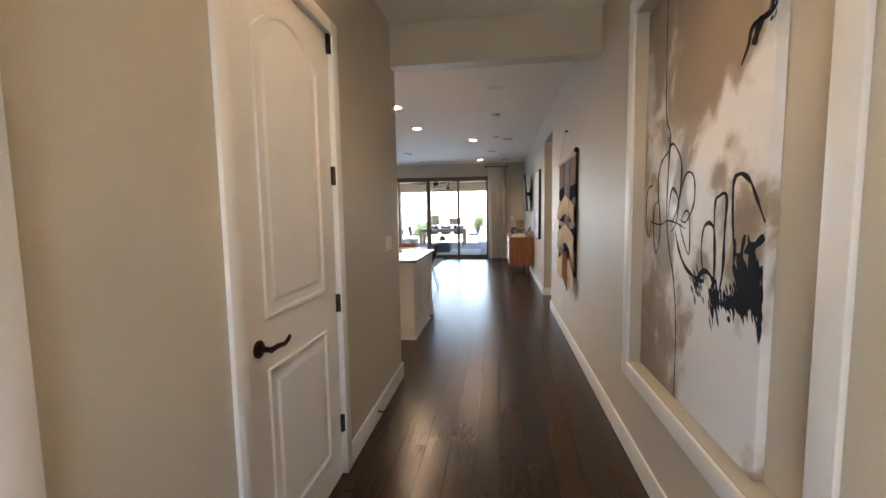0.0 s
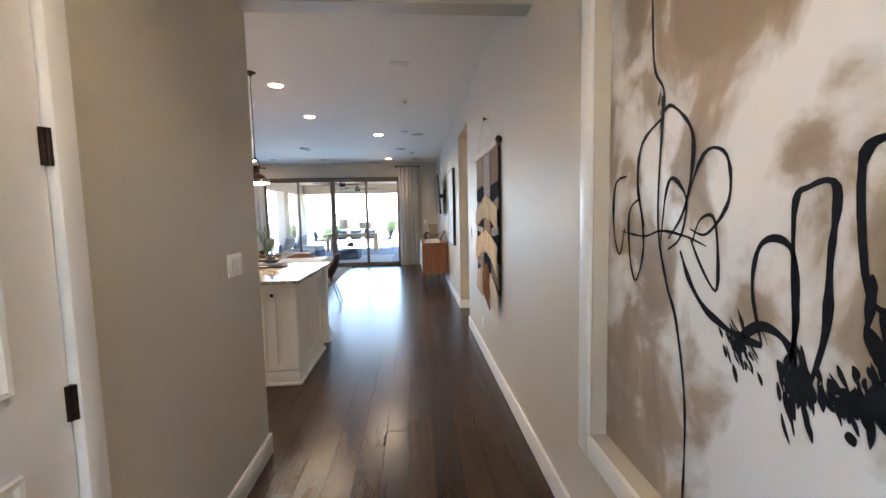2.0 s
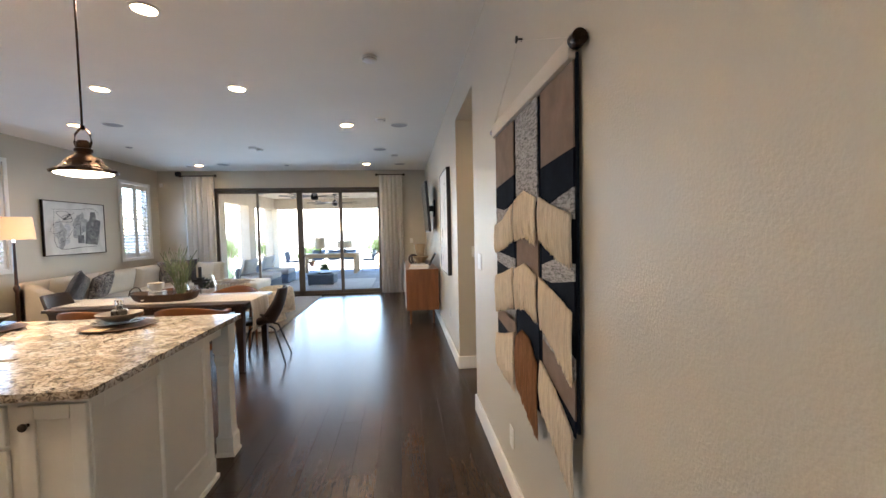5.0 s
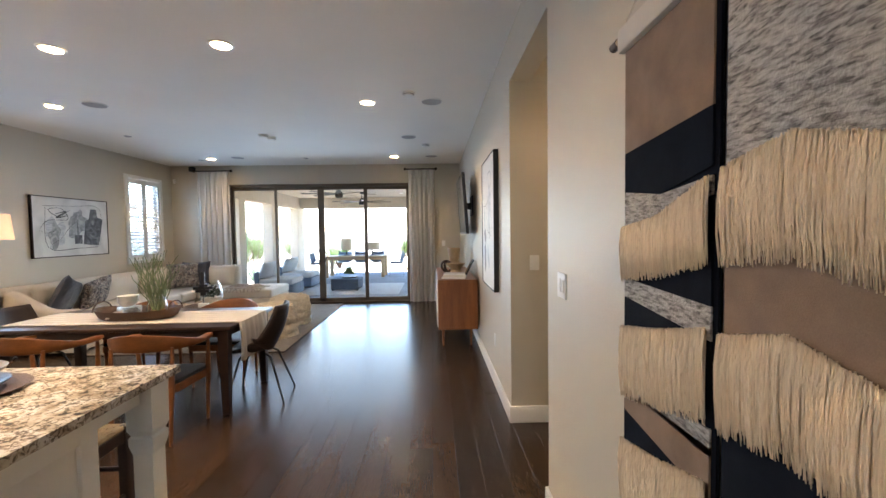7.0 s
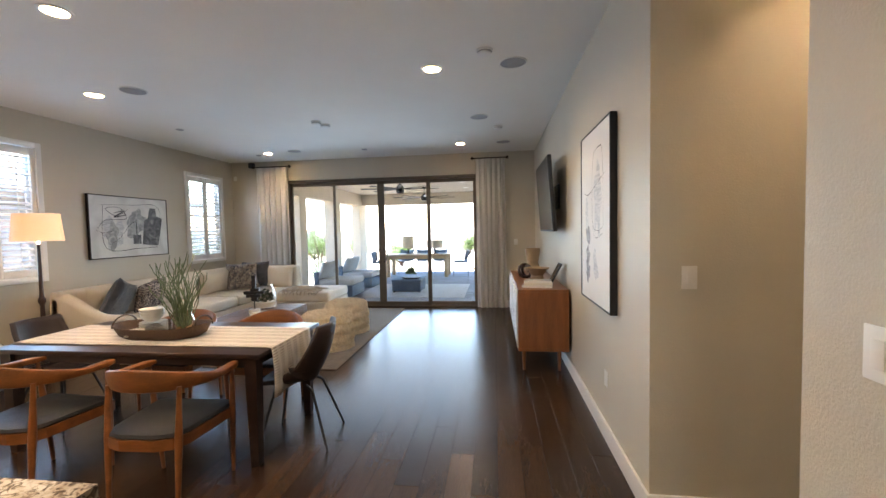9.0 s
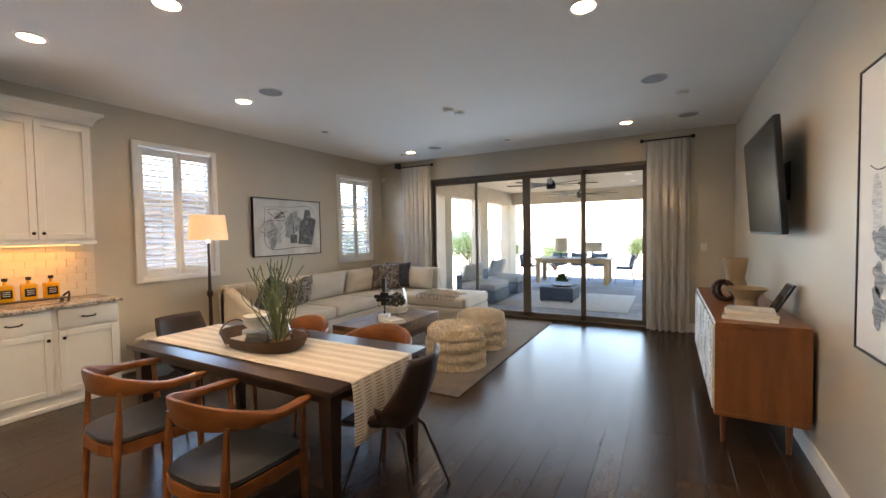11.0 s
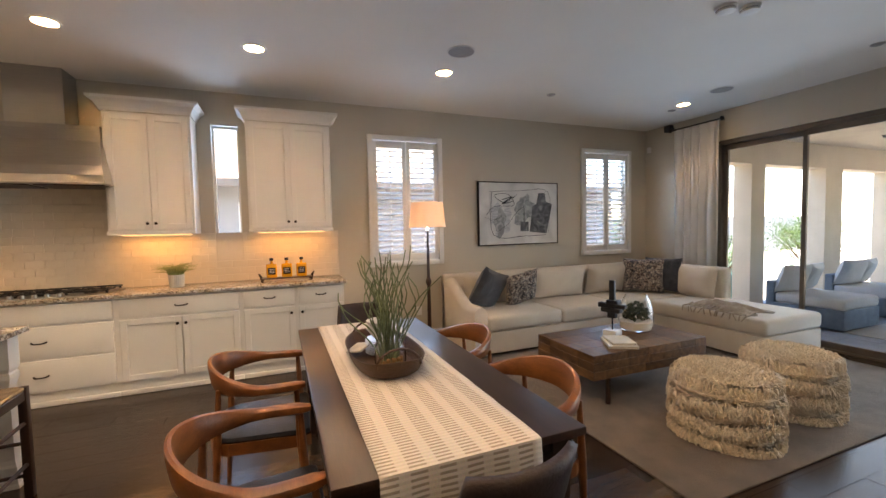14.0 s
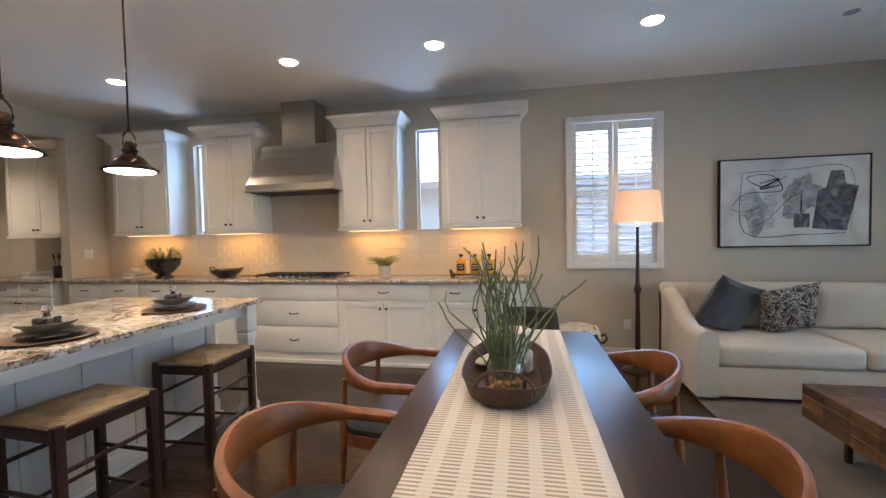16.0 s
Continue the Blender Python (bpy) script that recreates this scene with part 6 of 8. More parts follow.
def cloth(panel, top, bottom, y0, y1, material, x=HX):
    """A band of cloth between two edges, each a list of heights from the y1 side to the y0 side."""
    bm = bmesh.new()
    n = len(top)
    m = 12

    def at(edge, u):
        f = u * (len(edge) - 1)
        i = min(int(f), len(edge) - 2)
        return edge[i] + (edge[i + 1] - edge[i]) * (f - i)
    rows = []
    for j in range(m + 1):
        u = j / m
        y = y1 + (y0 - y1) * u
        rows.append([bm.verts.new((x + dx, y, z)) for dx in (0, -0.005) for z in (at(bottom, u), at(top, u))])
    for a, b in zip(rows, rows[1:]):
        for i, j in ((2, 3), (0, 1), (0, 2), (1, 3)):
            bm.faces.new((a[i], a[j], b[j], b[i]))
    bm.faces.new((rows[0][0], rows[0][1], rows[0][3], rows[0][2]))
    bm.faces.new((rows[-1][0], rows[-1][1], rows[-1][3], rows[-1][2]))
    return part("woven_band", bm, material, panel)


def fringe(panel, top, bottom, y0, y1, material, seed, x=HX - 0.012, count=230):
    """A row of hanging yarn between two edges."""
    rnd = random.Random(seed)
    verts, faces = [], []

    def at(edge, u):
        f = u * (len(edge) - 1)
        i = min(int(f), len(edge) - 2)
        return edge[i] + (edge[i + 1] - edge[i]) * (f - i)
    for layer in range(2):
        for k in range(count):
            u = min(1, max(0, (k + rnd.random()) / count))
            y = y1 + (y0 - y1) * u
            zt, zb = at(top, u) + rnd.uniform(-0.004, 0.004), at(bottom, u) + rnd.uniform(-0.022, 0.018)
            r = rnd.uniform(0.0016, 0.0029)
            sway = rnd.uniform(-0.006, 0.006)
            fold = 0.007 * noise.noise(Vector((u * 7, seed, 0))) + 0.004 * noise.noise(Vector((u * 19, seed, 3)))
            base = len(verts)
            for q in range(4):
                f = q / 3
                zz = zt + (zb - zt) * f
                yy = y + sway * math.sin(f * 3) + 0.002 * math.sin(k + q)
                xx = x - layer * 0.004 - 0.005 * math.sin(f * math.pi) - rnd.uniform(0, 0.003) + fold * f
                rr = r * (0.6, 1.1, 1.0, 0.5)[q]
                for e in range(4):
                    a = math.pi / 2 * e
                    verts.append((xx + rr * math.cos(a), yy + rr * math.sin(a), zz))
            for q in range(3):
                for e in range(4):
                    f2_ = (e + 1) % 4
                    faces.append((base + q * 4 + e, base + q * 4 + f2_, base + q * 4 + 4 + f2_, base + q * 4 + 4 + e))
    me = bpy.data.meshes.new("fringe")
    me.from_pydata(verts, [], faces)
    me.materials.append(material)
    me.shade_smooth()
    ob = new("fringe", me)
    ob.parent = panel


def hang_panel(y0, y1, bands, fringes, zlow):
    # Navy backing cloth; its 12 mm side margins imitate the shade between the panels.
    p = bx("panel", XR - 0.020, XR - 0.012, y0 - 0.012, y1 + 0.012, zlow, 2.075, NAVYCLOTH, wh)
    for k, (material, top, bottom) in enumerate(bands):
        cloth(p, top, bottom, y0, y1, material)
    for k, (material, top, bottom) in enumerate(fringes):
        fringe(p, top, bottom, y0, y1, material, 50 + k + int(y0 * 100))


hang_panel(4.895, 5.280, [(TAUPECLOTH, [2.07, 2.07], [1.755, 1.785]), (NAVYCLOTH, [1.755, 1.785], [1.641, 1.618, 1.66]), (GREYCLOTH, [1.641, 1.618, 1.64], [1.50, 1.54, 1.60]),
                          (NAVYCLOTH, [1.42, 1.50], [1.383, 1.364]), (GREYCLOTH, [1.383, 1.364], [1.327, 1.29]), (NAVYCLOTH, [1.327, 1.29], [1.20, 1.27]),
                          (TAUPECLOTH, [1.05, 1.06], [0.98, 0.94]), (GREYCLOTH, [1.06, 1.10], [1.05, 1.04]), (NAVYCLOTH, [0.98, 0.94], [0.84, 0.84])],
           [(CREAMYARN, [1.533, 1.562, 1.638], [1.393, 1.42, 1.468]), (CREAMYARN, [1.236, 1.27, 1.318], [1.038, 1.08, 1.13]), (CREAMYARN, [0.888, 0.93, 0.986], [0.72, 0.70, 0.69])], 0.80)
hang_panel(4.535, 4.855, [(GREYCLOTH, [2.07, 2.07], [1.63, 1.66, 1.62]), (TAUPECLOTH, [1.52, 1.50], [1.29, 1.33, 1.29]), (NAVYCLOTH, [1.16, 1.13], [0.86, 0.84])],
           [(CREAMYARN, [1.647, 1.683, 1.64], [1.469, 1.489, 1.457]), (CREAMYARN, [1.314, 1.353, 1.312], [1.128, 1.158, 1.129]), (RUSTYARN, [0.97, 1.032, 1.02, 0.93], [0.74, 0.70, 0.66, 0.62])], 0.72)
hang_panel(4.175, 4.490, [(TAUPECLOTH, [2.07, 2.07], [1.755, 1.775]), (NAVYCLOTH, [1.755, 1.775], [1.628, 1.611, 1.63, 1.646]), (GREYCLOTH, [1.60, 1.606, 1.628, 1.646], [1.56, 1.56, 1.54]),
                          (NAVYCLOTH, [1.52, 1.42], [1.365, 1.40, 1.392]), (GREYCLOTH, [1.365, 1.39, 1.406, 1.392], [1.311, 1.304, 1.318, 1.334]), (NAVYCLOTH, [1.311, 1.304, 1.318, 1.334], [1.15, 1.15]),
                          (GREYCLOTH, [1.15, 1.07], [1.06, 1.0]), (TAUPECLOTH, [1.06, 1.0], [0.95, 0.86]), (NAVYCLOTH, [0.95, 0.86], [0.84, 0.80])],
           [(CREAMYARN, [1.638, 1.605, 1.578, 1.556], [1.484, 1.44, 1.41, 1.392]), (CREAMYARN, [1.313, 1.285, 1.26, 1.228], [1.131, 1.085, 1.04, 0.99]), (CREAMYARN, [0.97, 0.91, 0.82], [0.78, 0.70, 0.58])], 0.82)
bm = bmesh.new()
box(bm, XR - 0.046, XR - 0.012, 4.17, 5.30, 2.055, 2.128, 0.010)
part("hem", bm, LINEN, wh, "white linen hem", smooth=True)
bm = bmesh.new()
cyl(bm, (XR - 0.03, 4.135, 2.10), (XR - 0.03, 5.33, 2.10), 0.012, seg=12)
part("rod", bm, OAK, wh, smooth=True)
for y, r_ in ((4.13, 0.026), (5.335, 0.014)):
    bm = bmesh.new()
    cyl(bm, (XR - 0.03, y - 0.02, 2.10), (XR - 0.03, y + 0.02, 2.10), r_, seg=16)
    part("rod_cap", bm, COPPER, wh, smooth=True)
bm = bmesh.new()
tube(bm, [(XR - 0.03, 4.16, 2.12), (XR - 0.02, 4.81, 2.405)], 0.002, 5)
tube(bm, [(XR - 0.03, 5.31, 2.12), (XR - 0.02, 4.81, 2.405)], 0.002, 5)
part("cord", bm, LINEN, wh)
bm = bmesh.new()
lathe(bm, [(0.008, 0), (0.006, 0.02), (0.017, 0.026), (0.016, 0.032), (0.0, 0.034)], 14)
for v in bm.verts:
    v.co = Vector((XR - v.co.z, 4.81 + v.co.x, 2.41 + v.co.y))
part("peg", bm, BRONZE, wh, smooth=True)

ps = thing("framed_print", (0, 0, 0), "tall abstract grey and white print in a deep black frame", "framed picture")
PY0, PY1, PZ0, PZ1 = 7.80, 8.68, 0.965, 2.285
bm = bmesh.new()
for a, b, lo, hi in ((PY0, PY0 + 0.012, PZ0, PZ1), (PY1 - 0.012, PY1, PZ0, PZ1), (PY0 + 0.012, PY1 - 0.012, PZ0, PZ0 + 0.012), (PY0 + 0.012, PY1 - 0.012, PZ1 - 0.012, PZ1)):
    box(bm, XR - 0.048, XR - 0.001, a, b, lo, hi, 0.002, 1)
part("frame", bm, BLACK, ps)
MATPAPER = surf("white_print_paper", (0.66, 0.65, 0.63), (0.72, 0.71, 0.69), 0.55, scale=4, fine=80, bump=0.02)
bx("print", XR - 0.042, XR - 0.002, PY0 + 0.012, PY1 - 0.012, PZ0 + 0.012, PZ1 - 0.012, MATPAPER, ps)
GREYINK = blotches("grey_brush_ink", ((0.35, (0.05, 0.05, 0.052)), (0.5, (0.16, 0.16, 0.165)), (0.65, (0.32, 0.32, 0.33))), 16, 1.5, 0.5, 0.1, 4.0, (1, 0.4, 2.5))
PALEINK = blotches("pale_brush_ink", ((0.35, (0.34, 0.36, 0.38)), (0.5, (0.52, 0.53, 0.54)), (0.65, (0.66, 0.66, 0.66))), 20, 1.5, 0.5, 0.1, 4.0, (1, 0.3, 3))
pf = XR - 0.0434
bm = bmesh.new()
blot(bm, 8.13, 1.78, 0.15, 0.36, pf, 21)
blot(bm, 8.47, 1.62, 0.06, 0.18, pf, 22)
blot(bm, 8.20, 1.25, 0.09, 0.14, pf, 28)
part("pale_wash", bm, PALEINK, ps)
bm = bmesh.new()
for z, h in ((1.48, 0.10), (1.33, 0.08), (1.19, 0.12)):
    blot(bm, 8.44, z, 0.085, h, pf - 0.0006, 23 + int(z * 10))
part("dark_brush_marks", bm, GREYINK, ps)
bm = bmesh.new()
for pts, w in (([(7.92, 1.92), (8.1, 1.88), (8.42, 1.80), (8.55, 1.83)], 0.006), ([(7.98, 1.55), (8.0, 2.05), (8.1, 2.12), (8.27, 2.05), (8.29, 1.6), (8.15, 1.52), (7.98, 1.55)], 0.006), ([(8.0, 1.5), (8.2, 1.47), (8.3, 1.6)], 0.004)):
    stroke(bm, pts, w, pf - 0.001)
part("thin_lines", bm, INK, ps)

# ---- picture over the sofa ----
ar = thing("framed_drawing", (XL, 10.63, 1.69), "wide framed abstract drawing in greys over the sofa", "framed picture")
aw, ah = 0.675, 0.455
bm = bmesh.new()
for a, b, lo, hi in ((-aw, -aw + 0.014, -ah, ah), (aw - 0.014, aw, -ah, ah), (-aw + 0.014, aw - 0.014, -ah, -ah + 0.014), (-aw + 0.014, aw - 0.014, ah - 0.014, ah)):
    box(bm, 0.001, 0.042, a, b, lo, hi, 0.002, 1)
part("frame", bm, BRONZE, ar)
DRAWPAPER = blotches("toned_drawing_paper", ((0.35, (0.56, 0.555, 0.53)), (0.5, (0.65, 0.645, 0.62)), (0.65, (0.74, 0.735, 0.71))), 3, 0.8, 0.6, 0.05, 6.0)
bx("paper", 0.002, 0.034, -aw + 0.014, aw - 0.014, -ah + 0.014, ah - 0.014, DRAWPAPER, ar)
af = 0.0352
MIDWASH = blotches("mid_grey_wash", ((0.35, (0.20, 0.205, 0.21)), (0.5, (0.32, 0.325, 0.32)), (0.65, (0.46, 0.46, 0.45))), 9, 1.5, 0.5, 0.1, 4.0)
bm = bmesh.new()
blot(bm, -0.30, -0.07, 0.20, 0.30, af, 31)
part("pale_wash", bm, PALEINK, ar)
bm = bmesh.new()
blot(bm, 0.06, 0.09, 0.24, 0.26, af + 0.0003, 32)
blot(bm, -0.32, -0.12, 0.13, 0.22, af + 0.0003, 36)
part("grey_wash", bm, MIDWASH, ar)
DARKWASH = blotches("dark_ink_wash", ((0.35, (0.030, 0.030, 0.032)), (0.55, (0.10, 0.10, 0.105)), (0.7, (0.24, 0.235, 0.23))), 7, 1.5, 0.5, 0.1, 4.0)
bm = bmesh.new()
prism(bm, [(0.17, -0.27), (0.47, -0.30), (0.57, 0.14), (0.46, 0.17), (0.44, 0.30), (0.33, 0.30), (0.29, 0.14), (0.22, 0.10)], 0, 0.0008)
for v in bm.verts:
    v.co = Vector((af + v.co.z, v.co.x, v.co.y))
box(bm, af, af + 0.0016, 0.01, 0.15, -0.26, -0.12)
part("dark_wash", bm, DARKWASH, ar)
bm = bmesh.new()
for pts, w in (([(-0.55, -0.02), (-0.42, 0.10), (-0.1, 0.12), (-0.2, 0.28), (-0.42, 0.26), (-0.25, 0.16), (-0.05, 0.27)], 0.006), ([(-0.46, 0.30), (-0.44, -0.30), (0.1, -0.33), (0.46, -0.32)], 0.006),
               ([(-0.5, 0.31), (0.0, 0.33), (0.5, 0.31), (0.5, -0.3)], 0.004), ([(-0.38, -0.26), (-0.2, -0.15), (-0.05, 0.02), (0.08, 0.1)], 0.005), ([(-0.3, 0.2), (-0.12, 0.24), (-0.3, 0.14), (-0.1, 0.18)], 0.012),
               ([(0.07, -0.12), (0.075, 0.08)], 0.008), ([(-0.57, -0.05), (-0.45, -0.09), (-0.3, -0.05)], 0.004)):
    stroke(bm, pts, w * 1.7, af + 0.0024)
part("ink_lines", bm, INK, ar)

# ---- floor lamp ----
fl = thing("floor_lamp", (-5.17, 9.08, 0), "turned dark wood floor lamp with a lit cream shade", "floor lamp")
bm = bmesh.new()
lathe(bm, [(0.15, 0), (0.15, 0.012), (0.12, 0.022), (0.045, 0.04), (0.032, 0.06), (0.026, 0.12), (0.024, 0.5), (0.020, 0.78), (0.028, 0.80), (0.036, 0.82), (0.036, 0.85), (0.025, 0.87), (0.020, 0.89), (0.017, 1.2), (0.014, 1.48)], 24)
part("stand", bm, STOOLWOOD, fl, smooth=True)
SHADE = surf("cream_lamp_shade", (0.62, 0.42, 0.27), (0.68, 0.48, 0.32), 0.9, scale=4, fine=260, bump=0.06)
sn, slk = SHADE.node_tree.nodes, SHADE.node_tree.links
st_, sx_ = sn.new("ShaderNodeBsdfTranslucent"), sn.new("ShaderNodeMixShader")
st_.inputs["Color"].default_value = (0.84, 0.52, 0.30, 1)
sx_.inputs[0].default_value = 0.55
slk.new(sn["Principled BSDF"].outputs[0], sx_.inputs[1]), slk.new(st_.outputs[0], sx_.inputs[2])
slk.new(sx_.outputs[0], sn["Material Output"].inputs["Surface"])
bm = bmesh.new()
lathe(bm, [(0.2281, 1.515), (0.200, 1.825)], 40)
bmesh.ops.delete(bm, geom=[f for f in bm.faces if len(f.verts) > 4], context="FACES_ONLY")
part("shade", bm, SHADE, fl, "cream linen drum shade, lit", smooth=True)
bm = bmesh.new()
bmesh.ops.create_uvsphere(bm, u_segments=14, v_segments=10, radius=0.03, matrix=Matrix.Translation((0, 0, 1.60)))
cyl(bm, (0, 0, 1.48), (0, 0, 1.57), 0.014, seg=10)
part("bulb", bm, PENDANT_GLOW, fl, smooth=True)
ld = bpy.data.lights.new("floor_lamp_bulb", "POINT")
ld.energy, ld.color, ld.shadow_soft_size = 0.17, (1.0, 0.58, 0.30), 0.05
lamp_ob = new("floor_lamp_bulb", ld)
lamp_ob.location = (-5.17, 9.08, 1.68)

# ---- woven basket with a throw, beside the cabinets ----
bk = thing("storage_basket", (-5.20, 8.50, 0), "dark woven basket holding a spotted cream throw", "basket")
bm = bmesh.new()
lathe(bm, [(0.19, 0), (0.205, 0.03), (0.215, 0.36), (0.222, 0.37), (0.205, 0.365), (0.195, 0.05), (0.001, 0.045)], 30)
part("basket_body", bm, WICKER, bk, smooth=True)
for s in (-1, 1):
    bm = bmesh.new()
    tube(bm, [(0, s * 0.215, 0.33), (0, s * 0.27, 0.36), (0.03, s * 0.285, 0.32), (0.06, s * 0.25, 0.29), (0.06, s * 0.21, 0.28)], 0.012, 8)
    part("handle", bm, BLACK, bk, smooth=True)
bm = bmesh.new()
n, m = 18, 18
g = [[bm.verts.new((0.20 * (2 * i / n - 1), 0.20 * (2 * j / m - 1), 0.36 + 0.10 * math.sqrt(max(0, 1 - 0.8 * ((2 * i / n - 1) ** 2 + (2 * j / m - 1) ** 2) / 1.4)) + 0.03 * noise.noise(Vector((i * 0.6, j * 0.6, 4))))) for j in range(m + 1)] for i in range(n + 1)]
for a, b in zip(g, g[1:]):
    for j in range(m):
        bm.faces.new((a[j], a[j + 1], b[j + 1], b[j]))
SPOT = blotches("spotted_cream_throw", ((0.30, (0.16, 0.12, 0.08)), (0.36, (0.60, 0.53, 0.42)), (0.6, (0.70, 0.64, 0.54))), 20, 0.5, 0.95, 0.3)
part("folded_throw", bm, SPOT, bk, smooth=True)

# ---- counter stools ----


def stool(x, y, rz=0):
    s = thing("counter_stool", pose(x, y, 0, 0, 0, rz), "dark wooden counter stool with a woven rush seat", "stool", "stools at the island")
    w, d, h = 0.215, 0.185, 0.65
    for sx in (-1, 1):
        for sy in (-1, 1):
            bm = bmesh.new()
            box(bm, sx * w - 0.021, sx * w + 0.021, sy * d - 0.021, sy * d + 0.021, 0, h, 0.005)
            part("leg", bm, STOOLWOOD, s, smooth=True)
    for z in (0.20, 0.44):
        for sy in (-1, 1):
            bm = bmesh.new()
            cyl(bm, (-w, sy * d, z), (w, sy * d, z), 0.011, seg=10)
            part("rung", bm, STOOLWOOD, s, smooth=True)
    for z in (0.13, 0.32):
        for sx in (-1, 1):
            bm = bmesh.new()
            cyl(bm, (sx * w, -d, z), (sx * w, d, z), 0.011, seg=10)
            part("rung", bm, STOOLWOOD, s, smooth=True)
    bm = bmesh.new()
    for b in ((-w, w, -d - 0.014, -d + 0.014), (-w, w, d - 0.014, d + 0.014), (-w - 0.014, -w + 0.014, -d, d), (w - 0.014, w + 0.014, -d, d)):
        box(bm, *b, h - 0.075, h - 0.02, 0.003, 1)
    part("seat_rail", bm, STOOLWOOD, s)
    # rush: four wedges of cord that meet on the diagonals
    for k in range(4):
        n = 11
        for i in range(n):
            f = (i + 0.5) / n
            bm = bmesh.new()
            if k % 2 == 0:
                sg = -1 if k == 0 else 1
                y_ = sg * (d + 0.012) * (1 - f)
                half = (w + 0.008) * (1 - f) + 0.004 + 0.03 * f
                pts = [(-half, y_, h - 0.012 + 0.016 * f), (0, y_, h - 0.006 + 0.016 * f - 0.008 * math.sin(f * 3)), (half, y_, h - 0.012 + 0.016 * f)]
            else:
                sg = -1 if k == 1 else 1
                x_ = sg * (w + 0.012) * (1 - f * 0.88)
                half = (d + 0.008) * (1 - f) + 0.003
                pts = [(x_, -half, h - 0.012 + 0.016 * f), (x_, 0, h - 0.006 + 0.016 * f - 0.008 * math.sin(f * 3)), (x_, half, h - 0.012 + 0.016 * f)]
            tube(bm, pts, 0.0125, 6)
            part("rush_cord", bm, RUSH, s, smooth=True)


stool(-3.17, 5.78, 2)
stool(-2.33, 5.80, -3)
stool(-1.50, 5.78, 1)

# ---- place settings on the island ----


STONEWARE = surf("taupe_stoneware", (0.10, 0.085, 0.07), (0.18, 0.155, 0.13), 0.4, scale=8, fine=60, bump=0.03)
NAPKIN = surf("tan_napkin", (0.36, 0.25, 0.15), (0.46, 0.34, 0.22), 0.9, scale=8, fine=200, bump=0.1)


def setting(x, y, rz):
    ch = thing("place_setting_charger", pose(x, y, CT, 0, 0, rz), "woven dark charger plate on the island", "charger plate", "chargers on the island")
    bm = bmesh.new()
    lathe(bm, [(0.11, 0.0), (0.185, 0.006), (0.195, 0.014), (0.18, 0.013), (0.10, 0.006), (0.001, 0.006)], 36)
    part("plate", bm, BAMBOO, ch, smooth=True)
    nap = bmesh.new()
    box(nap, -0.19, 0.06, -0.06, 0.06, 0.014, 0.022, 0.004)
    tagged(part("cloth_napkin", nap, NAPKIN, None, smooth=True, at=pose(x, y, CT, 0, 0, rz + 70)), "folded beige napkin on a charger plate", "napkin", "napkins on the island")
    bm = bmesh.new()
    lathe(bm, [(0.06, 0.0), (0.13, 0.010), (0.135, 0.016), (0.12, 0.014), (0.001, 0.006)], 32)
    tagged(part("side_plate", bm, DARKPOT, None, smooth=True, at=pose(x, y, CT + 0.0225, 0, 0, 0)), "dark glazed plate on a charger", "plate", "plates on the island")
    bm = bmesh.new()
    lathe(bm, [(0.04, 0.0), (0.07, 0.010), (0.115, 0.040), (0.122, 0.052), (0.117, 0.052), (0.07, 0.016), (0.001, 0.010)], 32)
    GREYBOWL = STONEWARE
    tagged(part("bowl", bm, GREYBOWL, None, smooth=True, at=pose(x + 0.01, y, CT + 0.0385, 0, 0, 0)), "shallow taupe stoneware bowl on dark plates", "bowl", "bowls on the island")
    bt = thing("square_bottle", pose(x + 0.01, y, CT + 0.05, 0, 0, rz + 20), "small dark square bottle with a clear stopper", "bottle", "bottles in the bowls")
    bm = bmesh.new()
    box(bm, -0.042, 0.042, -0.042, 0.042, 0.0, 0.062, 0.010, 3)
    lathe(bm, [(0.022, 0.06), (0.014, 0.070), (0.014, 0.085)], 16)
    part("bottle_body", bm, DARKPOT, bt, smooth=True)
    bm = bmesh.new()
    lathe(bm, [(0.014, 0.085), (0.022, 0.09), (0.022, 0.12), (0.001, 0.122)], 16)
    part("stopper", bm, GLASS, bt, smooth=True)


setting(-1.58, 5.58, 10)
setting(-2.36, 5.60, -8)
setting(-3.13, 5.58, 5)

# ---- things on the kitchen worktop ----


def grass_pot(x, y):
    g_ = thing("potted_grass", (x, y, CT), "small green grass in a pale grey ribbed pot", "plant")
    bm = bmesh.new()
    prof = [(0.055, 0), (0.066, 0.01), (0.072, 0.13), (0.066, 0.13), (0.062, 0.11), (0.001, 0.11)]
    vs = lathe(bm, prof, 48)
    for i, v in enumerate(vs[:48 * 3]):
        if i % 2:
            v.co.x, v.co.y = v.co.x * 0.97, v.co.y * 0.97
    part("pot", bm, GREYPOT, g_)
    bm = bmesh.new()
    rnd = random.Random(8)
    for i in range(150):
        a, r = rnd.uniform(0, 6.28), rnd.uniform(0.0, 0.05)
        lean = rnd.uniform(0.04, 0.19)
        x0, y0 = r * math.cos(a), r * math.sin(a)
        h = rnd.uniform(0.06, 0.15)
        tube(bm, [(x0, y0, 0.11), (x0 + lean * 0.4 * math.cos(a), y0 + lean * 0.4 * math.sin(a), 0.11 + h * 0.8), (x0 + lean * math.cos(a), y0 + lean * math.sin(a), 0.11 + h * 0.85)], 0.004, 4, 0.0012)
    part("grass_blades", bm, surf("pale_grass", (0.13, 0.17, 0.045), (0.27, 0.31, 0.12), 0.55, scale=9, fine=40, bump=0.03), g_)


grass_pot(-5.25, 6.36)
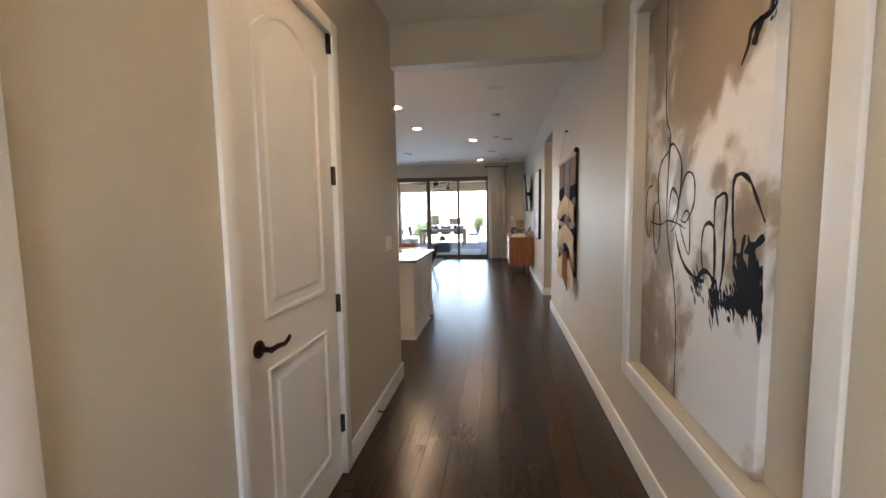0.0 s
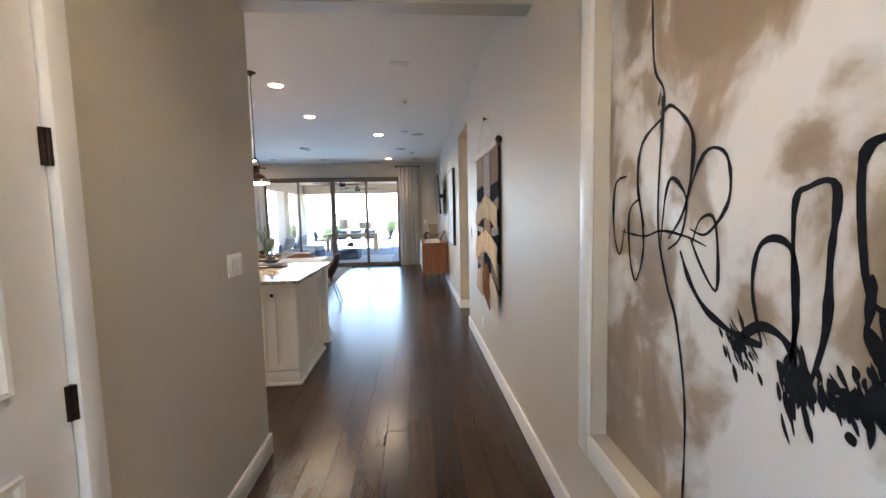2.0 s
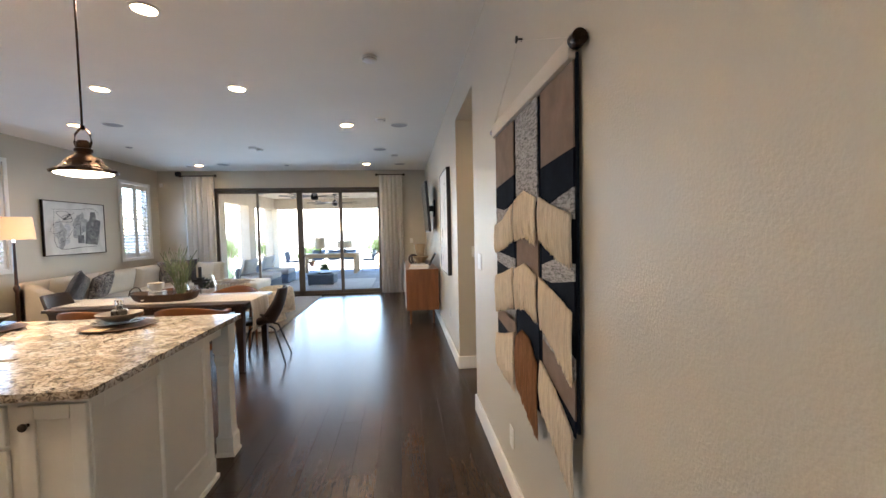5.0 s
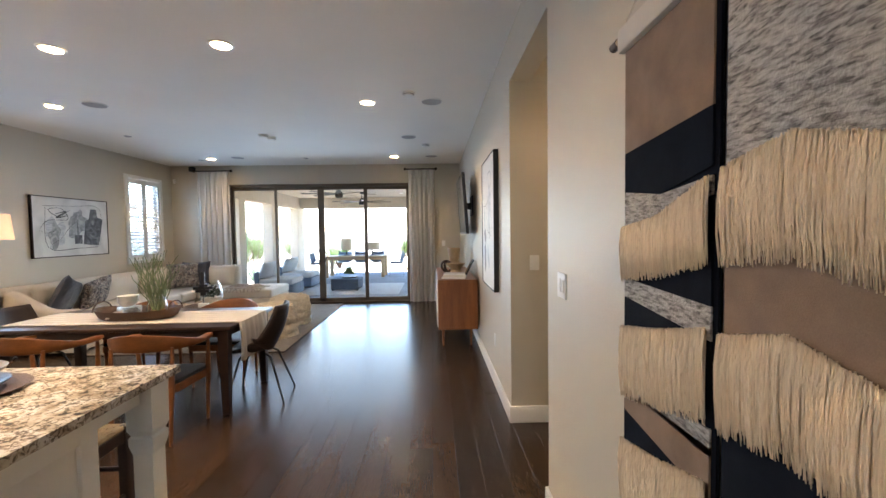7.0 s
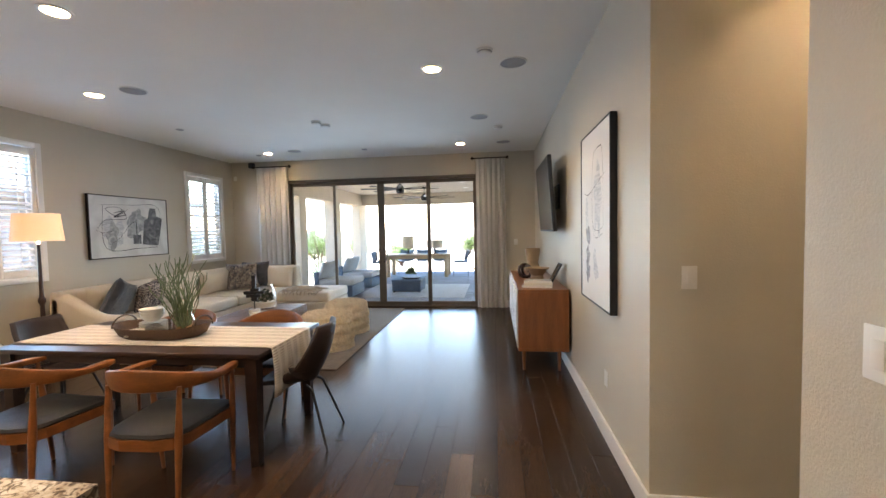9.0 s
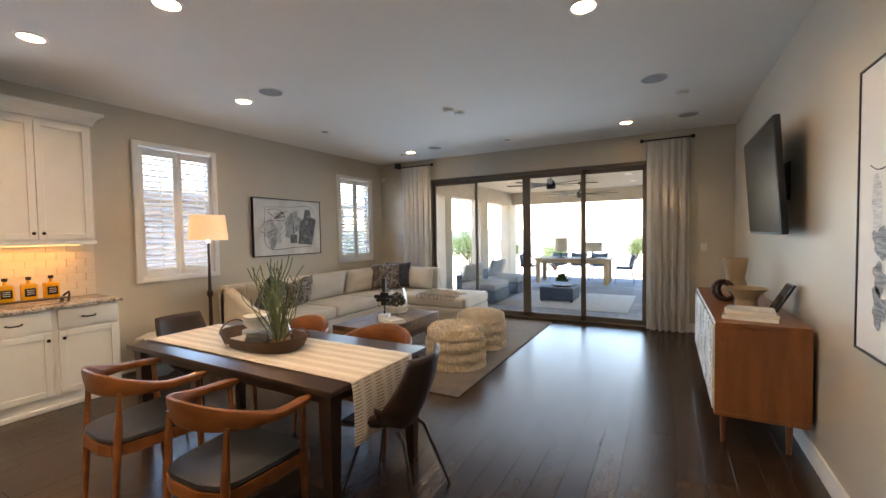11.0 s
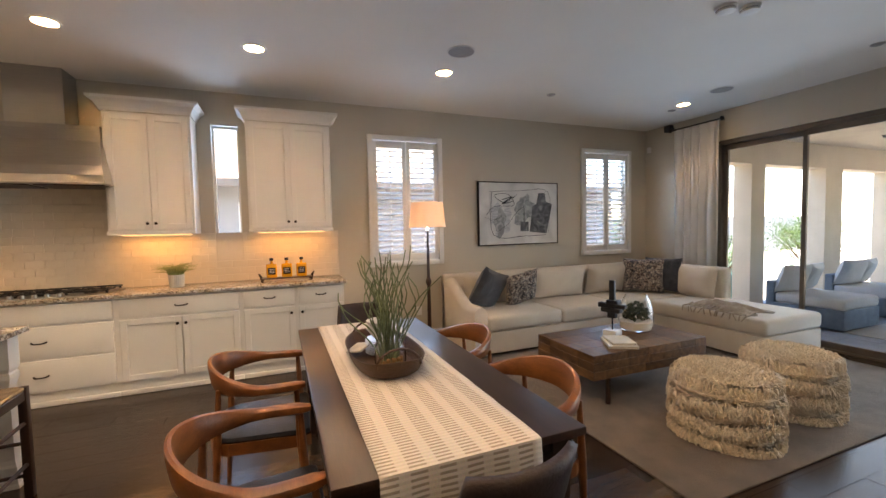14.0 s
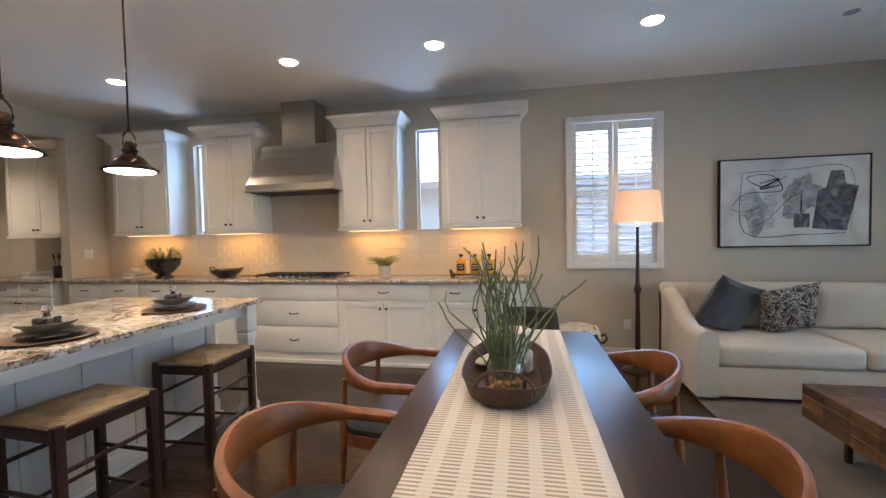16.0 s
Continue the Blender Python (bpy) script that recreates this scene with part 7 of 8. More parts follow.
tr = thing("serving_tray", (-5.22, 7.42, CT), "narrow dark tray with branch handles on the worktop", "tray")
bx("tray_board", -0.08, 0.08, -0.27, 0.27, 0.03, 0.042, TABLEWOOD, tr, 0.004)
for s in (-1, 1):
    bm = bmesh.new()
    tube(bm, [(-0.07, s * 0.255, 0.0), (-0.06, s * 0.265, 0.05), (0, s * 0.285, 0.085), (0.05, s * 0.27, 0.06), (0.07, s * 0.255, 0.0)], 0.009, 8)
    tube(bm, [(-0.07, s * 0.25, 0.0), (-0.06, s * 0.24, 0.035)], 0.010, 8)
    part("branch_handle", bm, BRONZE, tr, smooth=True)
for i in (-1, 0, 1):
    b_ = thing("amber_bottle", (-5.22, 7.42 + i * 0.155, CT + 0.042), "square bottle of amber liquid with a dark label", "bottle", "amber bottles on the tray")
    bm = bmesh.new()
    box(bm, -0.035, 0.035, -0.055, 0.055, 0.0, 0.15, 0.012, 3)
    lathe(bm, [(0.02, 0.148), (0.013, 0.16), (0.013, 0.185)], 16)
    part("bottle_body", bm, AMBER, b_, smooth=True)
    lab = bx("bottle_label", 0.0352, 0.0362, -0.038, 0.038, 0.035, 0.11, BRONZE, b_)
    for zz in (0.055, 0.072, 0.09):
        bx("printed_line", 0.0363, 0.0368, -0.026, 0.026, zz, zz + 0.006, PAPER, lab)
    bm = bmesh.new()
    lathe(bm, [(0.012, 0.185), (0.02, 0.19), (0.02, 0.215), (0.001, 0.217)], 16)
    part("stopper", bm, BLACK, b_, smooth=True)
bo = thing("black_pan", (-5.22, 4.30, CT), "black cast bowl with two loop handles", "bowl")
bm = bmesh.new()
lathe(bm, [(0.08, 0), (0.10, 0.005), (0.17, 0.06), (0.19, 0.10), (0.183, 0.10), (0.16, 0.06), (0.09, 0.015), (0.001, 0.012)], 36)
part("pan_body", bm, DARKPOT, bo, smooth=True)
for s in (-1, 1):
    bm = bmesh.new()
    tube(bm, [(-0.05, s * 0.18, 0.09), (-0.04, s * 0.21, 0.12), (0.04, s * 0.21, 0.12), (0.05, s * 0.18, 0.09)], 0.007, 8)
    part("loop_handle", bm, DARKPOT, bo, smooth=True)
fp = thing("trailing_plant", pose(-5.18, 3.42, CT) @ Matrix.Scale(1.3, 4), "trailing green fern in a dark footed bowl", "plant")
bm = bmesh.new()
lathe(bm, [(0.08, 0), (0.07, 0.02), (0.055, 0.035), (0.10, 0.07), (0.145, 0.13), (0.15, 0.19), (0.14, 0.19), (0.13, 0.14), (0.001, 0.12)], 32)
part("bowl", bm, DARKPOT, fp, smooth=True)
bm = bmesh.new()
rnd = random.Random(12)
for i in range(60):
    a = rnd.uniform(0, 6.28)
    l1, up = rnd.uniform(0.10, 0.24), rnd.uniform(0.02, 0.12)
    c, s = math.cos(a), math.sin(a)
    dr = rnd.uniform(0.0, 0.16) if s < 0 else 0.02
    p = [Vector((0.05 * c, 0.05 * s, 0.17)), Vector((l1 * 0.55 * c, l1 * 0.55 * s, 0.19 + up)), Vector((l1 * c, l1 * s, 0.19 + up * 0.6 - dr))]
    tube(bm, p, 0.003, 4, 0.001)
    for k in range(7):
        q = p[1].lerp(p[2], k / 6) if k > 2 else p[0].lerp(p[1], k / 3 + 0.2)
        for e in (-1, 1):
            d = Vector((-s * e, c * e, rnd.uniform(-0.3, 0.2))) * rnd.uniform(0.018, 0.034)
            w_ = Vector((c, s, 0)) * 0.007
            v0, v1, v2, v3 = bm.verts.new(q), bm.verts.new(q + d * 0.5 + w_), bm.verts.new(q + d), bm.verts.new(q + d * 0.5 - w_)
            bm.faces.new((v0, v1, v2, v3))
part("fern_fronds", bm, FERN, fp)


def book_stack(x, y, z, sizes, rz, label):
    zz = z
    for k, (w_, l_, h_, mat_) in enumerate(sizes):
        b_ = thing("book", pose(x, y, zz, 0, 0, rz + (k * 7) % 11 - 5), label, "book", "stacked books")
        bm = bmesh.new()
        box(bm, -w_ / 2, w_ / 2, -l_ / 2, l_ / 2, 0.0, 0.003)
        box(bm, -w_ / 2, w_ / 2, -l_ / 2, l_ / 2, h_ - 0.003, h_)
        box(bm, -w_ / 2, -w_ / 2 + 0.003, -l_ / 2, l_ / 2, 0.003, h_ - 0.003)
        part("cover", bm, mat_, b_)
        bx("pages", -w_ / 2 + 0.004, w_ / 2 - 0.005, -l_ / 2 + 0.004, l_ / 2 - 0.004, 0.0035, h_ - 0.0035, PAPER, b_)
        zz += h_ + 0.0005


book_stack(-5.24, 2.95, CT, ((0.2, 0.26, 0.022, PAPER), (0.19, 0.25, 0.02, BROWNLEATHER), (0.18, 0.23, 0.018, PAPER)), 90, "plain book in a low stack on the worktop")
bm = bmesh.new()
lathe(bm, [(0.045, 0), (0.05, 0.003), (0.07, 0.05), (0.066, 0.05), (0.045, 0.008), (0.001, 0.007)], 28)
tagged(part("small_bowl", bm, PORCELAIN, None, smooth=True, at=pose(-5.22, 2.96, CT + 0.0625)), "small white bowl on a stack of books", "bowl")
book_stack(-5.20, 1.35, CT, ((0.22, 0.28, 0.03, PAPER), (0.2, 0.27, 0.025, BLACK), (0.2, 0.25, 0.02, PAPER)), 80, "plain book on the pantry worktop")
bm = bmesh.new()
lathe(bm, [(0.06, 0), (0.065, 0.01), (0.065, 0.16), (0.058, 0.16), (0.058, 0.02), (0.001, 0.02)], 24)
tagged(part("utensil_crock", bm, DARKPOT, None, smooth=True, at=pose(-5.20, 1.72, CT)), "dark utensil crock on the pantry worktop", "crock")
us = thing("wooden_spoons", (-5.20, 1.72, CT + 0.022), "wooden spoons standing in a dark crock", "utensil")
for k, (dx, dy) in enumerate(((0.02, 0.03), (-0.03, 0.01), (0.01, -0.035))):
    bm = bmesh.new()
    tube(bm, [(dx * 0.5, dy * 0.5, 0.0), (dx * 1.6, dy * 1.6, 0.24)], 0.006, 6)
    tube(bm, [(dx * 1.6, dy * 1.6, 0.24), (dx * 1.9, dy * 1.9, 0.31)], 0.022, 8, 0.012, 0.4)
    part("spoon", bm, STOOLWOOD, us, smooth=True)

# ---- tray, plates and reeds on the dining table ----
CX, CY, CZ = -2.55, 7.86, TH + 0.0105
bt_ = thing("woven_tray", pose(CX, CY, CZ, 0, 0, 0), "long dark basketry tray with loop handles on the table", "tray")
bm = bmesh.new()
prev = None
for k, z in ((0.80, 0.0), (0.90, 0.02), (1.0, 0.075), (1.02, 0.085), (0.985, 0.082), (0.87, 0.024), (0.78, 0.008)):
    ring = []
    for i in range(40):
        a = 2 * math.pi * i / 40
        c, s = math.cos(a), math.sin(a)
        ring.append(bm.verts.new((0.36 * k * math.copysign(abs(c) ** 0.75, c), 0.185 * k * math.copysign(abs(s) ** 0.75, s), z + 0.018 * abs(c) ** 3 * (z > 0.05))))
    if prev:
        for i in range(40):
            bm.faces.new((prev[i], prev[(i + 1) % 40], ring[(i + 1) % 40], ring[i]))
    else:
        bm.faces.new(ring)
    prev = ring
bm.faces.new(prev)
part("tray_body", bm, BAMBOO, bt_, smooth=True)
for s in (-1, 1):
    bm = bmesh.new()
    tube(bm, [(s * 0.33, 0.11 * math.cos(radians(a)), 0.07 + 0.085 * math.sin(radians(a))) for a in range(0, 181, 15)], 0.006, 8)
    part("loop_handle", bm, BAMBOO, bt_, smooth=True)


def plate_stack(x, y, z, r, n, label):
    for i in range(n):
        bm = bmesh.new()
        lathe(bm, [(r * 0.55, 0.0), (r * 0.9, 0.010), (r, 0.016), (r * 0.97, 0.016), (r * 0.55, 0.004), (0.001, 0.004)], 30)
        tagged(part("plate", bm, PORCELAIN, None, smooth=True, at=pose(x, y, z + i * 0.0125)), label, "plate", "stacked plates in the tray")


plate_stack(CX - 0.10, CY + 0.02, CZ + 0.012, 0.095, 7, "white stoneware plate in a stack on the tray")
for i in range(3):
    bm = bmesh.new()
    lathe(bm, [(0.045, 0.0), (0.05, 0.006), (0.082, 0.045), (0.086, 0.055), (0.082, 0.055), (0.045, 0.010), (0.001, 0.009)], 30)
    tagged(part("bowl", bm, PORCELAIN, None, smooth=True, at=pose(CX - 0.11, CY + 0.02, CZ + 0.106 + i * 0.022)), "white stoneware bowl stacked on plates", "bowl", "stacked bowls in the tray")
bm = bmesh.new()
box(bm, -0.065, 0.065, -0.05, 0.05, 0, 0.012, 0.004)
tagged(part("cloth_napkin", bm, LINEN, None, smooth=True, at=pose(CX - 0.14, CY - 0.105, CZ + 0.045, 18, -12, 30)), "folded tan napkin in the tray", "napkin")
vs_ = thing("reed_vase", (CX + 0.17, CY, CZ + 0.009), "clear glass vase of long green reeds and nuts", "vase")
bm = bmesh.new()
lathe(bm, [(0.07, 0.0), (0.078, 0.004), (0.082, 0.06), (0.078, 0.12), (0.062, 0.16), (0.062, 0.175), (0.059, 0.175), (0.059, 0.16), (0.074, 0.12), (0.078, 0.06), (0.07, 0.008), (0.001, 0.008)], 32)
vg = part("glass_body", bm, GLASS, vs_, smooth=True)
vg.visible_shadow = False
NUT = surf("brown_nuts", (0.16, 0.075, 0.02), (0.34, 0.18, 0.06), 0.45, scale=8, fine=60, bump=0.05, random_tint=0.2)
bm = bmesh.new()
rnd = random.Random(5)
for i in range(40):
    a, r = rnd.uniform(0, 6.28), 0.055 * math.sqrt(rnd.random())
    bmesh.ops.create_icosphere(bm, subdivisions=2, radius=0.013, matrix=Matrix.Translation((r * math.cos(a), r * math.sin(a), 0.022 + 0.018 * (i // 14) )))
part("nuts", bm, NUT, vs_, smooth=True)
for i in range(46):
    a = rnd.uniform(0, 6.28)
    r = rnd.uniform(0.005, 0.045)
    h = rnd.uniform(0.38, 0.60)
    ln = rnd.uniform(0.02, 0.16) * (1.7 if i % 5 == 0 else 1)
    c, s = math.cos(a), math.sin(a)
    wv, curl, ph = rnd.uniform(-0.055, 0.055), rnd.uniform(0.02, 0.065), rnd.uniform(0, 6)
    pts = []
    for k in range(9):
        f = k / 8
        k2 = curl * f * math.sin(f * 7 + ph)
        pts.append((r * c + ln * c * f ** 1.3 - (wv + k2) * s * math.sin(f * 3) + k2 * c, r * s + ln * s * f ** 1.3 + (wv + k2) * c * math.sin(f * 3) + k2 * s, 0.03 + h * (f - 0.10 * f ** 3 * (ln > 0.2))))
    bm = bmesh.new()
    tube(bm, pts, 0.0047, 6, 0.0028)
    part("reed", bm, LEAF, vs_, smooth=True)

# ---- things on the low table ----
LZ = 0.014 + 0.45
book_stack(-3.05, 10.07, LZ, ((0.24, 0.31, 0.022, PORCELAIN), (0.2, 0.26, 0.018, PAPER)), 65, "pale magazine lying on the coffee table")
scp = thing("block_sculpture", pose(-3.28, 10.22, LZ, 0, 0, 20) @ Matrix.Scale(1.3, 4), "black stacked-block sculpture on a pale stone base", "sculpture")
bx("stone_base", -0.05, 0.05, -0.05, 0.05, 0, 0.045, PORCELAIN, scp, 0.004)
bm = bmesh.new()
cyl(bm, (0, 0, 0.045), (0, 0, 0.14), 0.006, seg=8)
part("pin", bm, BLACK, scp)
for x0, x1, y0, y1, z0, z1 in ((-0.03, 0.03, -0.02, 0.02, 0.13, 0.17), (-0.075, 0.065, -0.03, 0.025, 0.17, 0.20), (-0.10, 0.02, -0.02, 0.02, 0.20, 0.235), (-0.05, 0.10, -0.025, 0.02, 0.205, 0.23),
                               (-0.035, 0.05, -0.03, 0.03, 0.235, 0.26), (-0.02, 0.018, -0.015, 0.015, 0.26, 0.40)):
    bm = bmesh.new()
    box(bm, x0, x1, y0, y1, z0, z1, 0.003, 1)
    part("block", bm, BLACK, scp)
trr = thing("terrarium_vase", pose(-3.36, 10.60, LZ) @ Matrix.Scale(1.15, 4), "bell-shaped glass terrarium with green moss", "terrarium")
bm = bmesh.new()
lathe(bm, [(0.115, 0.0), (0.125, 0.01), (0.14, 0.08), (0.138, 0.15), (0.11, 0.25), (0.085, 0.30), (0.082, 0.30), (0.107, 0.25), (0.134, 0.15), (0.136, 0.08), (0.12, 0.012), (0.001, 0.012)], 36)
gb = part("glass_bell", bm, GLASS, trr, smooth=True)
gb.visible_shadow = False
bm = bmesh.new()
lathe(bm, [(0.118, 0.014), (0.13, 0.05), (0.132, 0.078), (0.001, 0.085)], 30)
part("sand", bm, PAPER, trr, smooth=True)
bm = bmesh.new()
rnd = random.Random(31)
MOSS = surf("dark_moss", (0.018, 0.030, 0.014), (0.06, 0.075, 0.035), 0.8, scale=20, fine=90, bump=0.2)
for i in range(110):
    a, r = rnd.uniform(0, 6.28), 0.1 * math.sqrt(rnd.random())
    bmesh.ops.create_icosphere(bm, subdivisions=1, radius=rnd.uniform(0.010, 0.022), matrix=Matrix.Translation((r * math.cos(a), r * math.sin(a), 0.09 + rnd.uniform(0, 0.19) * (1 - r / 0.16))))
part("moss", bm, MOSS, trr)

# ---- things on the sideboard ----
bm = bmesh.new()
lathe(bm, [(0.07, 0.0), (0.10, 0.03), (0.115, 0.09), (0.10, 0.15), (0.085, 0.19), (0.095, 0.25), (0.115, 0.36), (0.12, 0.42), (0.113, 0.42), (0.09, 0.26), (0.075, 0.19), (0.001, 0.15)], 34)
tagged(part("ceramic_vase", bm, CAMEL, None, smooth=True, at=pose(0.52, 10.85, SBH) @ Matrix.Scale(0.86, 4)), "tall matt camel-coloured ceramic vase on the sideboard", "vase")
kn = thing("knot_ornament", (0.40, 10.40, SBH), "dark carved knot ornament of interlaced rings", "ornament")
for rx, rz, r, dx in ((72, 20, 0.085, -0.02), (58, 80, 0.08, 0.05), (80, 130, 0.075, 0.0)):
    bm = bmesh.new()
    m_ = pose(dx, 0.02 * rz / 60, r * 0.95 + 0.014, rx, 0, rz)
    tube(bm, [m_ @ Vector((r * math.cos(2 * math.pi * i / 24), r * math.sin(2 * math.pi * i / 24), 0)) for i in range(25)], 0.019, 8)
    part("ring", bm, STOOLWOOD, kn, smooth=True)
bm = bmesh.new()
lathe(bm, [(0.075, 0.0), (0.08, 0.03), (0.072, 0.07), (0.10, 0.12), (0.14, 0.155), (0.15, 0.165), (0.142, 0.165), (0.09, 0.12), (0.06, 0.075), (0.001, 0.06)], 34)
tagged(part("clay_bowl", bm, CAMEL, None, smooth=True, at=pose(0.50, 10.08, SBH)), "flared sandy clay bowl on the sideboard", "bowl")
bx_ = thing("leaning_frame", pose(0.62, 9.86, SBH, 0, 0, 0), "small black frame leaning on the wall", "picture frame")
bm = bmesh.new()
box(bm, -0.009, 0.009, -0.10, 0.10, 0.0, 0.26, 0.003, 1)
for v in bm.verts:
    v.co = pose(0, 0, 0.002, 0, 28, 0) @ v.co
part("frame", bm, BLACK, bx_)
bm = bmesh.new()
box(bm, -0.011, -0.0095, -0.085, 0.085, 0.015, 0.245)
for v in bm.verts:
    v.co = pose(0, 0, 0.002, 0, 28, 0) @ v.co
part("picture", bm, SCREEN, bx_)
book_stack(0.46, 9.62, SBH, ((0.25, 0.32, 0.026, PORCELAIN), (0.24, 0.30, 0.022, PAPER), (0.22, 0.28, 0.02, PORCELAIN)), 85, "pale book in a stack on the sideboard")

# ---- ceiling fittings ----


def speaker(x, y):
    s = thing("ceiling_speaker", (x, y, CEIL), "round flat grey ceiling speaker grille", "speaker", "ceiling speakers")
    bm = bmesh.new()
    lathe(bm, [(0.125, 0.0), (0.125, -0.006), (0.118, -0.009), (0.114, -0.006), (0.114, 0)], 36)
    part("rim", bm, PLASTIC, s, smooth=True)
    bm = bmesh.new()
    lathe(bm, [(0.115, -0.005), (0.05, -0.006), (0.001, -0.006)], 30)
    part("grille", bm, GREYGRILLE, s, smooth=True)


for x, y in ((-3.69, 8.90), (0.18, 8.86), (-0.19, 10.59), (0.165, 12.23), (-3.63, 12.21)):
    speaker(x, y)


def detector(x, y, r=0.07):
    s = thing("smoke_detector", (x, y, CEIL), "round white plastic ceiling detector", "smoke detector", "ceiling detectors")
    bm = bmesh.new()
    lathe(bm, [(r, 0.0), (r, -0.012), (r * 0.86, -0.018), (r * 0.82, -0.034), (r * 0.5, -0.040), (0.001, -0.041)], 28)
    part("housing", bm, PLASTIC, s, smooth=True)
    bm = bmesh.new()
    lathe(bm, [(r * 0.87, -0.016), (r * 0.89, -0.020), (r * 0.87, -0.024)], 28)
    part("vent_ring", bm, GREYGRILLE, s)


for x, y in ((-0.06, 6.58), (-0.07, 8.56), (-2.39, 10.40), (-2.33, 10.57), (0.065, 11.17)):
    detector(x, y)


def sprinkler(x, y, dark=False):
    s = thing("ceiling_sensor", (x, y, CEIL), "small round flush ceiling cover", "sensor", "flush ceiling covers")
    bm = bmesh.new()
    lathe(bm, [(0.05, 0.0), (0.05, -0.004), (0.045, -0.008), (0.001, -0.008)], 22)
    part("cover", bm, GREYGRILLE if dark else PLASTIC, s, smooth=True)
    bm = bmesh.new()
    lathe(bm, [(0.03, -0.008), (0.027, -0.014), (0.001, -0.015)], 18)
    part("eye", bm, GREYGRILLE, s, smooth=True)


for x, y in ((-4.42, 10.40), (-2.34, 12.33), (-4.46, 12.43)):
    sprinkler(x, y, True)
vt = thing("ceiling_vent", (-0.045, 5.18, CEIL), "small white rectangular ceiling vent", "vent")
bx("frame", -0.10, 0.10, -0.05, 0.05, -0.012, 0.0, PLASTIC, vt, 0.004)
for i in range(4):
    bx("slat", -0.085, 0.085, -0.034 + i * 0.02, -0.026 + i * 0.02, -0.016, -0.012, PLASTIC, vt)
cs_ = thing("corner_speaker", (-5.0, YB, 2.96), "small black speaker on a bracket in the corner", "speaker")
bx("bracket", -0.02, 0.02, -0.06, 0.0, 0.0, 0.03, BLACK, cs_)
bm = bmesh.new()
box(bm, -0.055, 0.055, -0.15, -0.05, -0.05, 0.06, 0.02, 3)
part("cabinet", bm, BLACK, cs_, smooth=True)
ms = thing("motion_sensor", (-5.43, YB, 2.72), "small white plastic sensor on the wall", "sensor")
bx("housing", -0.03, 0.03, -0.04, 0.0, -0.045, 0.045, PLASTIC, ms, 0.008)


def plate(name, m_, w, h, rockers, label, outlet=False):
    """A wall plate; m_ places it with its face along local x."""
    p = thing(name, m_, label, "light switch" if not outlet else "power outlet")
    bx("cover_plate", 0.0, 0.006, -w / 2, w / 2, -h / 2, h / 2, PLASTIC, p, 0.002)
    for i in range(rockers):
        y = (i - (rockers - 1) / 2) * 0.046
        if outlet:
            for z in (-0.02, 0.02):
                bx("socket", 0.006, 0.0085, y - 0.016, y + 0.016, z - 0.014, z + 0.014, PLASTIC, p, 0.002)
        else:
            bx("rocker", 0.006, 0.010, y - 0.016, y + 0.016, -0.032, 0.032, PLASTIC, p, 0.002)


plate("wall_switch", pose(XH, 3.08, 1.265, 0, 0, 0), 0.165, 0.118, 3, "white triple rocker switch in the hall")
plate("wall_switch", pose(XR, 5.96, 1.27, 0, 0, 180), 0.12, 0.118, 2, "white double rocker switch beside the passage")
plate("wall_switch", pose(0.97, OPEN[1], 1.28, 0, 0, -90), 0.075, 0.118, 1, "white single rocker switch in the passage")
plate("wall_switch", pose(0.41, YB, 1.29, 0, 0, -90), 0.075, 0.118, 1, "white single rocker switch beside the curtain")
plate("wall_switch", pose(-5.24, YK + 0.12, 1.27, 0, 0, 90), 0.12, 0.118, 2, "white double rocker switch on the kitchen wall")
plate("wall_outlet", pose(XR, 5.09, 0.34, 0, 0, 180), 0.072, 0.116, 1, "white power outlet low on the wall", True)
plate("wall_outlet", pose(XR, 8.07, 0.45, 0, 0, 180), 0.072, 0.116, 1, "white power outlet below the framed print", True)
plate("wall_outlet", pose(XL, 9.06, 0.40, 0, 0, 0), 0.072, 0.116, 1, "white power outlet behind the floor lamp", True)
ds = thing("door_stop", (XH + 0.016, 2.62, 0.075), "dark spring door stop on the baseboard", "door stop")
bm = bmesh.new()
cyl(bm, (0, 0, 0), (0.06, 0, 0), 0.006, seg=10)
cyl(bm, (0.06, 0, 0), (0.072, 0, 0), 0.010, seg=12)
part("spring", bm, BRONZE, ds, smooth=True)

# ---- patio furniture ----
tagged(bx("outdoor_rug", -3.4, -0.72, 14.4, 16.75, PZ + 0.001, PZ + 0.012, CUSHION, None, 0.004), "pale grey outdoor rug on the patio", "rug")


def lounge(x, y, rz):
    c = thing("lounge_chair", pose(x, y, PZ, 0, 0, rz), "low grey wicker lounge chair with pale cushions", "outdoor chair", "patio lounge chairs")
    bm = bmesh.new()
    box(bm, -0.48, 0.48, -0.45, 0.45, 0.03, 0.30, 0.02)
    part("base", bm, WICKER, c, smooth=True)
    bm = bmesh.new()
    box(bm, -0.48, -0.36, -0.45, 0.45, 0.28, 0.62, 0.02)
    part("back_frame", bm, WICKER, c, smooth=True)
    bm = bmesh.new()
    box(bm, -0.36, 0.48, -0.44, 0.44, 0.30, 0.45, 0.04, 3)
    part("seat_cushion", bm, CUSHION, c, smooth=True)
    for k in (-1, 1):
        bm = bmesh.new()
        pillow(bm, 0.5, 0.46, 0.18, 10, pose(-0.24, k * 0.22, 0.66, 0, 0, -90 + k * 10) @ pose(0, 0, 0, -22, 0, 0))
        part("back_cushion", bm, CUSHION, c, smooth=True)


lounge(-3.85, 14.78, 0)
lounge(-3.85, 16.35, 0)
ot = thing("patio_table", (-2.24, 15.5, PZ + 0.012), "square slate-blue wicker patio table with a bowl of greenery", "outdoor table")
